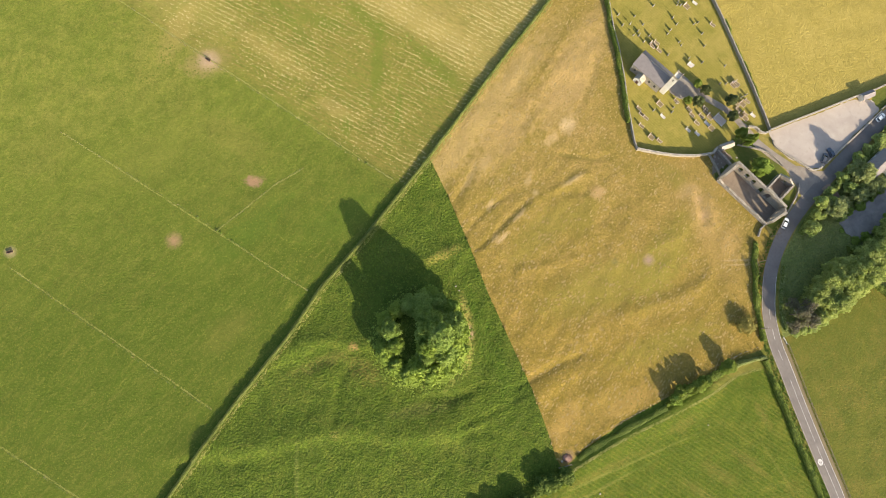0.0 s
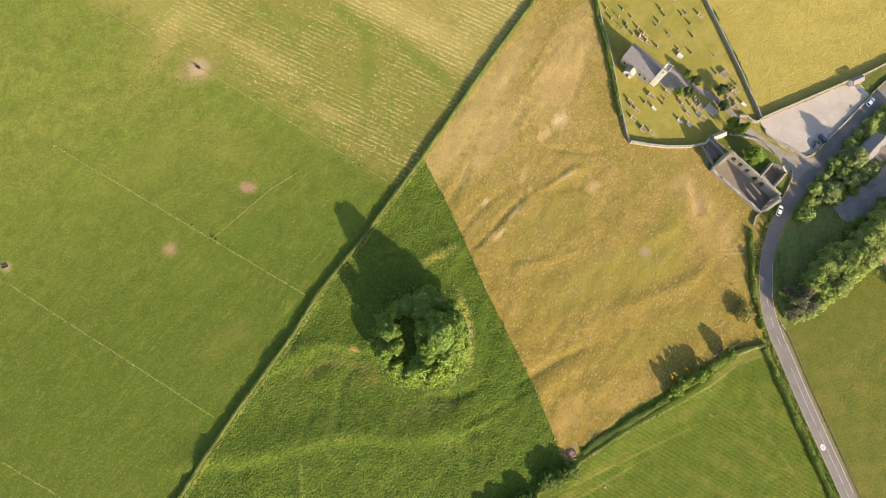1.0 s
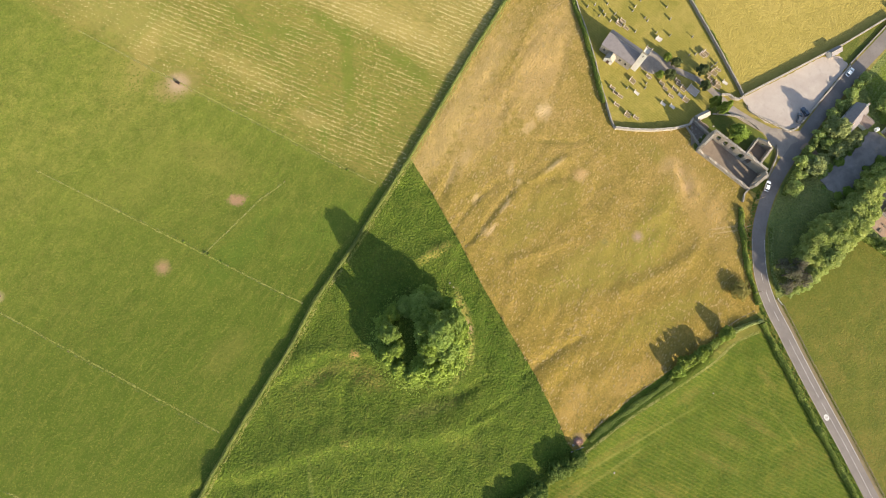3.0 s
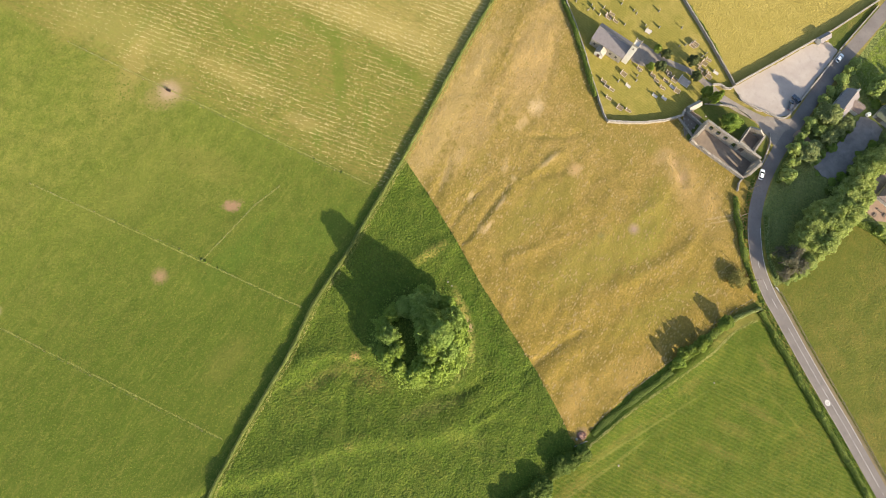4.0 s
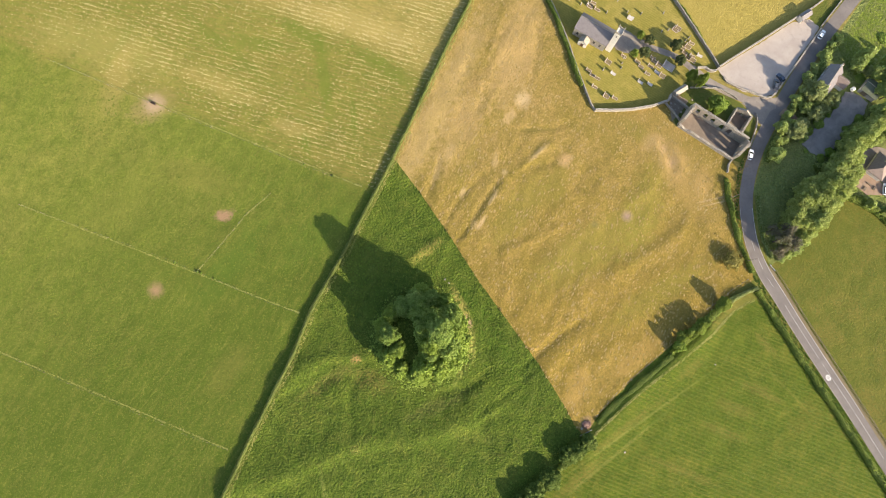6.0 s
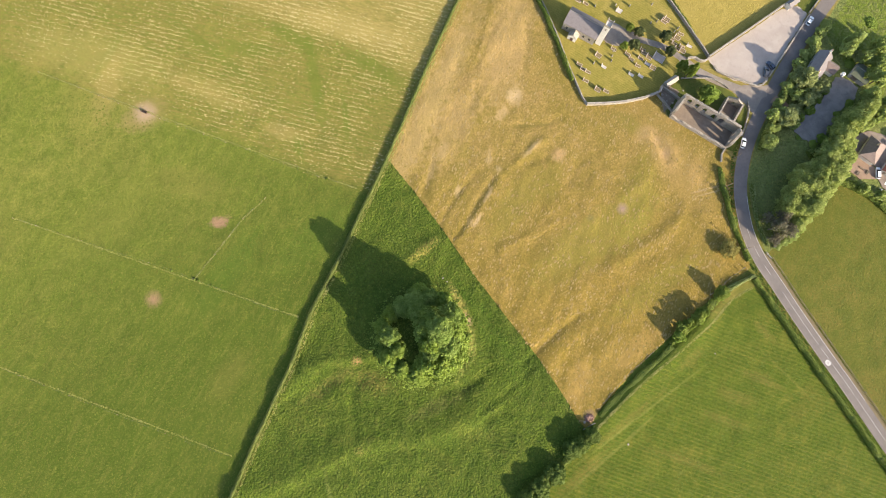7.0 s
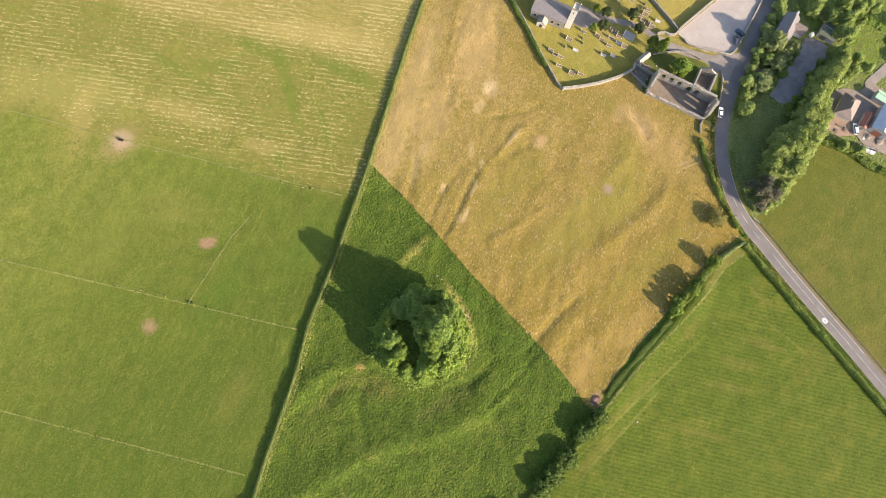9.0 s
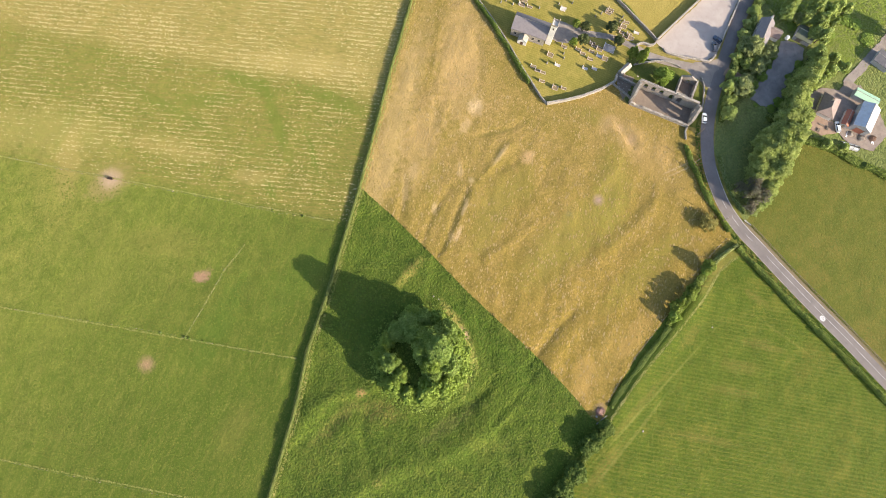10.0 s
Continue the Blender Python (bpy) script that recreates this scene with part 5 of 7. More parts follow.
def pole(x, y, tall, lean, arm, label):
    root = thing("utility_pole", (x, y, ground_z(x, y)), label, "utility pole", "utility poles")
    bm = bmesh.new()
    rod(bm, (0, 0, -0.6), (lean, 0.03, tall), 0.15, 0.1, 10)
    part("shaft", bm, m_timber, root)
    if arm:
        bm = bmesh.new()
        box(bm, lean - 0.9, lean + 0.9, -0.06, 0.06, tall - 0.6, tall - 0.46, 0.01)
        part("crossarm", bm, m_timber, root)
        for dx in (-0.8, 0.0, 0.8):
            bm = bmesh.new()
            rod(bm, (lean + dx, 0, tall - 0.46), (lean + dx, 0, tall - 0.28), 0.04, 0.05, 8)
            part("insulator", bm, m_white, root)


pole(126.4, 3.6, 7.5, 0.05, True, "tall weathered wooden utility pole in the hedge")
pole(127.0, 28.4, 6.5, 0.1, False, "plain wooden pole at the field gate")
pole(134.0, 38.6, 6.0, -0.05, False, "plain wooden pole beside the road")


def gate(name, a, b, tall, bars, material, label):
    """A barred gate between two points."""
    a, b = Vector(a), Vector(b)
    z = ground_z(a.x, a.y)
    ang = math.degrees(math.atan2(b.y - a.y, b.x - a.x))
    w = (b - a).length
    root = thing(name, pose(a.x, a.y, z, 0, 0, ang), label, "gate")
    for x in (0.0, w):
        bm = bmesh.new()
        box(bm, x - 0.09, x + 0.09, -0.09, 0.09, -0.3, tall + 0.2, 0.02)
        part("gatepost", bm, m_timber, root)
    for i in range(bars):
        h = 0.2 + (tall - 0.2) * i / (bars - 1)
        bm = bmesh.new()
        rod(bm, (0.1, 0, h), (w - 0.1, 0, h), 0.03, 0.03, 6)
        part("bar", bm, material, root)
    bm = bmesh.new()
    rod(bm, (0.1, 0, 0.2), (w - 0.1, 0, tall), 0.025, 0.025, 6)
    part("brace", bm, material, root)


gate("field_gate", (49.4, -45.6), (54.0, -44.4), 1.15, 5, m_wire, "galvanised barred gate in the field corner")
gate("field_gate", (127.0, 31.2), (127.4, 27.6), 1.15, 5, m_timber, "old timber field gate beside the road")
gate("bridge_rail", (134.9, 0.6), (136.2, -2.2), 0.9, 3, m_white, "white painted guard rail on the verge")
gate("church_gate", (126.2, 81.4), (123.6, 79.6), 1.2, 5, m_wire, "iron gate at the churchyard entrance")

# ---- road markings ----
m_paint_faded = painted("faded_road_paint", (0.42, 0.37, 0.31), (0.19, 0.165, 0.145), amount=0.95, size=0.6, seed=52)
def mark_strip(name, a, b, width, lift=0.1, label="white painted road line"):
    """A strip of paint along the road between two indices of its line, shifted sideways."""
    i0, i1, side = a, b, width[1]
    line = road_line[i0:i1 + 1]
    l, r = offset_line(line, side + width[0] / 2), offset_line(line, side - width[0] / 2)
    verts, faces = [], []
    for p, q in zip(l, r):
        z = ground_z(p.x, p.y) + lift
        verts += [(p.x, p.y, z), (q.x, q.y, z)]
    for i in range(len(line) - 1):
        faces.append((2 * i, 2 * i + 1, 2 * i + 3, 2 * i + 2))
    tagged(new(name, mesh_from(name, verts, faces, m_paint_faded if name == "edge_line" and side < 0 else m_paint)), label, "road marking", kind="structure")


south = min(range(len(road_line)), key=lambda i: (road_line[i] - Vector((136.4, -15.5))).length)
bend = min(range(len(road_line)), key=lambda i: (road_line[i] - Vector((131, 10))).length)
i = south
while i < len(road_line) - 12 and road_line[i].y > -200:
    mark_strip("centre_line", i, i + 11, (0.09, 0.25))
    i += 12
for i in range(south - 14, south - 2, 4):
    mark_strip("centre_line", i, i + 2, (0.10, 0.2))
mark_strip("edge_line", bend - 6, bend + 40, (0.13, 2.4), 0.085, "worn white road edge line")
mark_strip("edge_line", bend - 6, bend + 40, (0.12, -2.42), 0.085, "faded white road edge line")


def roundel(x, y, turn):
    """A speed-limit roundel painted on the road: white ring and two plain bars for its figures."""
    root = thing("road_roundel", pose(x, y, ground_z(x, y) + 0.1, 0, 0, turn), "white painted roundel on the asphalt lane", "road marking")
    bm = bmesh.new()
    n = 28
    ring = [[bm.verts.new((math.cos(2 * math.pi * k / n) * r * 0.6, math.sin(2 * math.pi * k / n) * r * 0.75, 0)) for k in range(n)] for r in (0.8, 1.6)]
    for k in range(n):
        bm.faces.new((ring[0][k], ring[1][k], ring[1][(k + 1) % n], ring[0][(k + 1) % n]))
    part("ring", bm, m_paint, root)
    for x0 in (-0.5, 0.06):
        bm = bmesh.new()
        box(bm, x0 * 0.65, x0 * 0.65 + 0.24, -0.5, 0.5, -0.004, 0.004)
        part("bar", bm, m_paint, root)


roundel(145.0, -44.4, 19)

# ---- churchyard ----
m_slate = Mat("slate_roof", 0.6, spec=0.4)
m_slate.bump(m_slate.noise(0.3, 3, 0.6), 0.02)
m_slate = m_slate.done(m_slate.mix(m_slate.ramp(m_slate.noise(1.2, 5, 0.65, seed=2), 0.35, 0.7), (0.085, 0.080, 0.082), (0.145, 0.135, 0.132)))
m_render_wall = painted("lime_render", (0.68, 0.64, 0.56), (0.46, 0.43, 0.36), 0.9, 7, 0.6, 1.2)
m_glass = Mat("dark_window_glass", 0.08, spec=0.6).done((0.03, 0.035, 0.04))
m_dark_door = painted("dark_painted_door", (0.10, 0.05, 0.04), (0.06, 0.04, 0.03), 0.6, 9)


def window(parent, x, y, z, w, h, turn, frame_mat=m_white, arch=False):
    """A window set in a wall: a frame of four bars, a pane behind it and a sill."""
    m = pose(x, y, z, 0, 0, turn)
    bm = bmesh.new()
    f = 0.09
    for a in ((-w / 2 - f, -w / 2, 0, h), (w / 2, w / 2 + f, 0, h), (-w / 2 - f, w / 2 + f, h, h + f), (-w / 2 - f, w / 2 + f, -f, 0), (-0.03, 0.03, 0, h)):
        box(bm, a[0], a[1], -0.05, 0.06, a[2], a[3], 0, m)
    if arch:
        solid(bm, [m @ Vector(p) for p in ((-w / 2 - f, -0.05, h + f), (w / 2 + f, -0.05, h + f), (0, -0.05, h + w * 0.7), (-w / 2 - f, 0.05, h + f), (w / 2 + f, 0.05, h + f), (0, 0.05, h + w * 0.7))], ((0, 2, 1), (3, 4, 5), (0, 3, 5, 2), (1, 2, 5, 4), (0, 1, 4, 3)))
    win = part("window", bm, frame_mat, parent)
    bm = bmesh.new()
    box(bm, -w / 2, w / 2, -0.02, 0.015, 0, h, 0, m)
    part("pane", bm, m_glass, win)
    bm = bmesh.new()
    box(bm, -w / 2 - 0.15, w / 2 + 0.15, -0.16, 0.0, -f - 0.08, -f, 0, m)
    part("sill", bm, m_coping, win)


def door(parent, x, y, z, w, h, turn, material=m_dark_door):
    m = pose(x, y, z, 0, 0, turn)
    bm = bmesh.new()
    box(bm, -w / 2, w / 2, -0.06, 0.03, 0, h, 0.01, m)
    d = part("door", bm, material, parent)
    bm = bmesh.new()
    for a in ((-w / 2 - 0.12, -w / 2, 0, h), (w / 2, w / 2 + 0.12, 0, h), (-w / 2 - 0.12, w / 2 + 0.12, h, h + 0.12)):
        box(bm, a[0], a[1], -0.09, 0.05, a[2], a[3], 0, m)
    part("door_frame", bm, m_coping, d)
    bm = bmesh.new()
    rod(bm, m @ Vector((w / 2 - 0.12, -0.12, 1.0)), m @ Vector((w / 2 - 0.12, -0.06, 1.0)), 0.035, 0.035, 8)
    part("door_handle", bm, m_wire, d)


def gabled(root, length, width, eave, ridge, wall, roof, x=0.0, y=0.0, turn=0.0, over=0.25, roof_name="roof_slope", hip=0.0, thick=0.16):
    """Walls with gables along local x, and two roof slopes with thickness and a ridge; hip pulls the ridge's ends in."""
    m = pose(x, y, 0, 0, 0, turn)
    l, w = length / 2, width / 2
    bm = bmesh.new()
    top = ridge - 0.05
    pts = [(-l, -w, -0.3), (l, -w, -0.3), (l, w, -0.3), (-l, w, -0.3), (-l, -w, eave), (l, -w, eave), (l, w, eave), (-l, w, eave), (-l + hip, 0, top), (l - hip, 0, top)]
    solid(bm, [m @ Vector(p) for p in pts], ((0, 1, 5, 4), (1, 2, 6, 9, 5) if not hip else (1, 2, 6, 5), (2, 3, 7, 6), (3, 0, 4, 8, 7) if not hip else (3, 0, 4, 7), (3, 2, 1, 0)) + (((4, 5, 6, 7),) if hip else ()))
    part("wall", bm, wall, root)
    k = (ridge - eave) / w
    lo = eave - over * k
    for s in (-1, 1):
        bm = bmesh.new()
        a = [(-l - over, s * (w + over), lo), (l + over, s * (w + over), lo), (l + (0 if hip else over) - hip, 0, ridge), (-l - (0 if hip else over) + hip, 0, ridge)]
        pts = [m @ Vector(p) for p in a] + [m @ Vector((p[0], p[1], p[2] + thick)) for p in a]
        solid(bm, pts, ((0, 1, 2, 3), (4, 5, 6, 7), (0, 1, 5, 4), (1, 2, 6, 5), (2, 3, 7, 6), (3, 0, 4, 7)))
        part(roof_name, bm, roof, root)
    if hip:
        for s in (-1, 1):
            bm = bmesh.new()
            a = [(s * (l + over), -w - over, lo), (s * (l + over), w + over, lo), (s * (l - hip), 0, ridge)]
            pts = [m @ Vector(p) for p in a] + [m @ Vector((p[0], p[1], p[2] + thick)) for p in a]
            solid(bm, pts, ((0, 1, 2), (3, 4, 5), (0, 1, 4, 3), (1, 2, 5, 4), (2, 0, 3, 5)))
            part("roof_hip", bm, roof, root)
    bm = bmesh.new()
    rod(bm, m @ Vector((-l - over * (not hip) + hip, 0, ridge + thick)), m @ Vector((l + over * (not hip) - hip, 0, ridge + thick)), 0.11, 0.11, 6)
    part("ridge_tile", bm, m_coping, root)


def chimney(root, x, y, z0, z1, w=0.5, material=m_stone):
    bm = bmesh.new()
    box(bm, x - w, x + w, y - w * 0.7, y + w * 0.7, z0, z1, 0.03)
    c = part("chimney", bm, material, root)
    for dx in (-0.2, 0.2):
        bm = bmesh.new()
        rod(bm, (x + dx, y, z1), (x + dx, y, z1 + 0.4), 0.13, 0.11, 8)
        part("chimney_pot", bm, m_pot, c)


m_pot = painted("terracotta", (0.40, 0.18, 0.10), (0.25, 0.13, 0.08), 0.8, 11)


m_marble = painted("pale_marble", (0.52, 0.48, 0.44), (0.36, 0.32, 0.28), 0.6, 13, 0.5, 0.8)
m_church_slate = painted("worn_lilac_slate", (0.195, 0.172, 0.170), (0.14, 0.125, 0.122), 0.6, 61, 0.8, 0.9)


def church():
    """A small church: nave along local x, a slim tower at one corner, a side porch."""
    root = thing("church", pose(89.6, 103.2, 0, 0, 0, -42.5), "small grey stone church with slate roof and pale slim tower", "church")
    gabled(root, 14.0, 7.4, 4.8, 8.0, m_stone, m_church_slate)
    tx, ty = 8.5, -1.15
    bm = bmesh.new()
    box(bm, tx - 1.15, tx + 1.15, ty - 1.35, ty + 1.35, -0.3, 13.4, 0.05)
    tower = part("tower", bm, m_render_wall, root, "pale rendered slim square tower")
    bm = bmesh.new()
    for a in ((-1.27, 1.27, -1.48, -1.2), (-1.27, 1.27, 1.2, 1.48), (-1.27, -1.0, -1.2, 1.2), (1.0, 1.27, -1.2, 1.2)):
        box(bm, tx + a[0], tx + a[1], ty + a[2], ty + a[3], 13.2, 14.1, 0.03)
    part("parapet", bm, m_coping, tower)
    for sx in (-1.13, 1.13):
        for sy in (-1.34, 1.34):
            bm = bmesh.new()
            rod(bm, (tx + sx, ty + sy, 14.05), (tx + sx, ty + sy, 15.2), 0.24, 0.05, 6)
            part("pinnacle", bm, m_coping, tower)
    window(root, tx, ty - 1.37, 11.0, 0.3, 0.8, 0, m_coping, True)
    door(root, tx + 1.16, ty, 0.0, 1.1, 2.1, 90)
    gabled(root, 3.4, 3.6, 2.5, 4.2, m_render_wall, m_coping, -1.4, -4.6, 90, 0.2, "porch_roof")
    door(root, -1.4, -6.31, 0.0, 1.0, 2.0, 0)
    for x in (-5.2, 2.2, 4.8):
        window(root, x, -3.72, 1.6, 0.8, 1.6, 0, m_coping, True)
    for x in (-5.0, -1.6, 1.8, 5.0):
        window(root, x, 3.72, 1.6, 0.8, 1.6, 180, m_coping, True)
    window(root, -7.02, 0, 2.2, 1.6, 2.4, -90, m_coping, True)


church()


def headstone(name, seed, wide, tall, thick, style, material):
    """An upright headstone on a plinth; style: round, flat or cross."""
    root = thing(name, (0, 0, 0), "weathered grey upright headstone on the churchyard grass", "gravestone", "headstones")
    bm = bmesh.new()
    if style == "cross":
        box(bm, -0.11, 0.11, -thick / 2, thick / 2, 0.2, tall, 0.02)
        box(bm, -wide / 2, wide / 2, -thick / 2 + 0.005, thick / 2 - 0.005, tall * 0.64, tall * 0.64 + 0.2, 0.02)
    else:
        n = 9
        arc = [(wide / 2 * math.cos(math.pi * k / n), tall - wide * 0.35 + (wide * 0.35 if style == "round" else 0.06) * math.sin(math.pi * k / n)) for k in range(n + 1)]
        outline = [(wide / 2, 0.15)] + arc + [(-wide / 2, 0.15)]
        f = [bm.verts.new((x, -thick / 2, z)) for x, z in outline]
        b = [bm.verts.new((x, thick / 2, z)) for x, z in outline]
        bm.faces.new(f)
        bm.faces.new(b[::-1])
        for k in range(len(f)):
            bm.faces.new((f[k], b[k], b[(k + 1) % len(f)], f[(k + 1) % len(f)]))
    part("stone", bm, material, root)
    bm = bmesh.new()
    box(bm, -wide / 2 - 0.12, wide / 2 + 0.12, -thick / 2 - 0.14, thick / 2 + 0.14, -0.2, 0.2, 0.03)
    part("plinth", bm, m_coping, root)
    return root


def grave_plot(name, length, width, material, bed, label):
    """A kerbed grave: four kerbstones, a bed of chippings or slab, and a low headstone."""
    root = thing(name, (0, 0, 0), label, "grave", "kerbed graves")
    for a in ((-length / 2, length / 2, -width / 2, -width / 2 + 0.11), (-length / 2, length / 2, width / 2 - 0.11, width / 2), (-length / 2, -length / 2 + 0.11, -width / 2 + 0.11, width / 2 - 0.11), (length / 2 - 0.11, length / 2, -width / 2 + 0.11, width / 2 - 0.11)):
        bm = bmesh.new()
        box(bm, *a, -0.2, 0.2, 0.015)
        part("kerbstone", bm, material, root)
    bm = bmesh.new()
    box(bm, -length / 2 + 0.12, length / 2 - 0.12, -width / 2 + 0.12, width / 2 - 0.12, -0.2, 0.1)
    part("grave_bed", bm, bed, root)
    bm = bmesh.new()
    box(bm, -length / 2 - 0.24, -length / 2 - 0.02, -width / 2 + 0.1, width / 2 - 0.1, -0.2, 1.35, 0.04)
    part("headstone", bm, material, root)
    return root


m_head = stone("weathered_headstone", (0.34, 0.32, 0.27), (0.24, 0.225, 0.2), (0.36, 0.34, 0.22), (0.3, 0.28, 0.24), 0.9, 12)
m_bed = gravel("grave_chippings", (0.17, 0.125, 0.075), (0.23, 0.185, 0.09), (0.12, 0.095, 0.05), 0.8, 15)
m_kerb = painted("granite_kerb", (0.50, 0.41, 0.34), (0.32, 0.26, 0.21), 0.7, 14, 0.6, 0.7)
protos = [headstone("headstone", 1, 0.8, 1.6, 0.14, "round", m_head), headstone("headstone", 2, 0.7, 1.35, 0.13, "flat", m_head), headstone("cross_headstone", 3, 0.75, 1.9, 0.13, "cross", m_head)]
tagged(protos[2], "tall weathered stone cross on the churchyard grass")
HEADS = [(78.5, 128.3), (85.1, 127.8), (80.1, 123.8), (83.2, 124.4), (88.4, 124.4), (100.7, 127.5), (102.1, 124.7), (110.9, 125.7), (109.2, 125), (103.5, 115.7), (102.6, 117.1), (112.8, 115.5), (112.3, 120.9), (98.2, 120.5), (99.4, 122.1), (84.3, 119.6), (86.1, 121.5), (86.5, 119.6), (90.7, 119.7), (88.4, 116.9), (97.8, 111.5), (120.6, 107.3), (117.9, 99.8), (120.6, 99.9), (128, 95.2), (126.3, 94.2), (90.8, 88.3), (100.1, 91.6), (98.8, 89.6), (98, 87.7), (111.5, 108.6), (106.2, 110.3)]
hs = random.Random(3)
for i, (x, y) in enumerate(HEADS + [(92 + hs.uniform(-8, 22), 134 + hs.uniform(-2, 14)) for _ in range(14)]):
    k = (0, 1, 0, 2, 1, 0)[i % 6]
    m = pose(x, y, ground_z(x, y), hs.uniform(-5, 5), hs.uniform(-4, 4), 47 + hs.uniform(-8, 8))
    if i in (0, 1, 3):
        protos[k].matrix_basis = m
    else:
        copy_thing(protos[k], m)
plots = [grave_plot("grave", 2.2, 1.1, m_kerb, m_bed, "kerbed grave with brown chippings and grey stone"), grave_plot("grave", 2.3, 1.9, m_kerb, m_bed, "double grave with pale marble kerbs"), grave_plot("grave", 2.1, 1.1, m_marble, m_marble, "grave covered by a pale marble slab"), grave_plot("family_plot", 4.4, 3.2, m_marble, m_gravel, "large family grave plot with pale kerbs and grey chippings")]
KERBS = [(86.0, 86.7), (85.1, 89.0), (93.5, 91.0), (94.3, 85.9), (85.7, 81.9), (89.4, 77.4), (92.5, 75.9), (100.2, 92.2), (106.0, 86.7), (105.1, 89.0), (107.8, 83.4), (113.2, 86.0), (117.0, 84.8), (111.7, 83.3), (107.6, 79.0), (104.1, 80.5), (111.6, 89.4), (124.8, 99.7), (126.7, 91.4), (127.4, 87.3), (130.4, 86.9), (116.9, 124.8), (91.8, 115.1), (107.2, 107.7), (128.6, 92.6), (106.8, 132.6), (110.2, 134.2), (93.6, 116.6), (87.6, 85.2), (113.4, 81.4), (124.8, 89.2), (124.4, 91.4), (127.2, 85.6), (125.2, 86.8), (91.9, 115.7), (94.4, 113.4), (106.5, 107.3), (123.6, 99.4), (111.8, 88.0), (109.8, 86.2), (122.4, 93.6)]
KINDS = (0, 0, 1, 2, 0, 1, 0, 0, 0, 0, 0, 1, 3, 2, 2, 2, 0, 1, 1, 0, 2, 0, 0, 2, 0, 1, 2, 0, 0, 1, 0, 0, 1, 0, 1, 0, 2, 1, 0, 0, 0)
done = set()
for i, ((x, y), k) in enumerate(zip(KERBS, KINDS)):
    m = pose(x, y, ground_z(x, y), 0, 0, -43 + hs.uniform(-6, 6))
    if k in done:
        copy_thing(plots[k], m)
    else:
        done.add(k)
        plots[k].matrix_basis = m


# ---- ruined church ----
def ruin_wall(root, name, x0, y0, x1, y1, thick, tall, openings, seed, ragged=0.5, gable=0.0):
    """A roofless wall with a broken top and window openings cut right through it."""
    rng = random.Random(seed)
    a, b = Vector((x0, y0)), Vector((x1, y1))
    L = (b - a).length
    m = pose(x0, y0, 0, 0, 0, math.degrees(math.atan2(y1 - y0, x1 - x0)))
    cols = sorted({0.0, L, *[o[0] for o in openings], *[o[1] for o in openings], *[L * k / max(2, round(L / 1.3)) for k in range(max(2, round(L / 1.3)) + 1)]})
    cols = [c for k, c in enumerate(cols) if k == 0 or c - cols[k - 1] > 0.05]
    levels = sorted({-0.4, *[o[2] for o in openings], *[o[3] for o in openings]}) + [None]
    tops = [max(tall + rng.uniform(-ragged, ragged) + gable * (1 - abs(c - L / 2) / (L / 2)), (levels[-2] or 0) + 0.35) for c in cols]
    bm = bmesh.new()
    v = {}
    for i, c in enumerate(cols):
        for j, z in enumerate(levels):
            for s in (-1, 1):
                v[i, j, s] = bm.verts.new(m @ Vector((c, s * thick / 2, tops[i] if z is None else z)))
    def full(i, j):
        if not (0 <= i < len(cols) - 1 and 0 <= j < len(levels) - 1):
            return False
        x, z = (cols[i] + cols[i + 1]) / 2, levels[j] + 0.01
        return not any(o[0] < x < o[1] and o[2] <= z < o[3] for o in openings)
    for i in range(len(cols) - 1):
        for j in range(len(levels) - 1):
            if not full(i, j):
                continue
            for s in (-1, 1):
                bm.faces.new([v[i, j, s], v[i + 1, j, s], v[i + 1, j + 1, s], v[i, j + 1, s]])
            for (a, b), (p, q) in (((i - 1, j), ((i, j), (i, j + 1))), ((i + 1, j), ((i + 1, j), (i + 1, j + 1))), ((i, j - 1), ((i, j), (i + 1, j))), ((i, j + 1), ((i, j + 1), (i + 1, j + 1)))):
                if not full(a, b):
                    bm.faces.new([v[*p, -1], v[*q, -1], v[*q, 1], v[*p, 1]])
    bmesh.ops.delete(bm, geom=[w for w in bm.verts if not w.link_faces], context="VERTS")
    return part(name, bm, m_ruin, root)


def arched(x0, x1, z0, z1):
    """A round-headed opening, its head in courses."""
    r, c = (x1 - x0) / 2, (x0 + x1) / 2
    out, z = [(x0, x1, z0, z1)], z1
    for k in (0.4, 0.7, 0.92):
        h = r * math.sqrt(1 - k * k)
        out.append((c - h, c + h, z, z1 + r * k))
        z = z1 + r * k
    return out


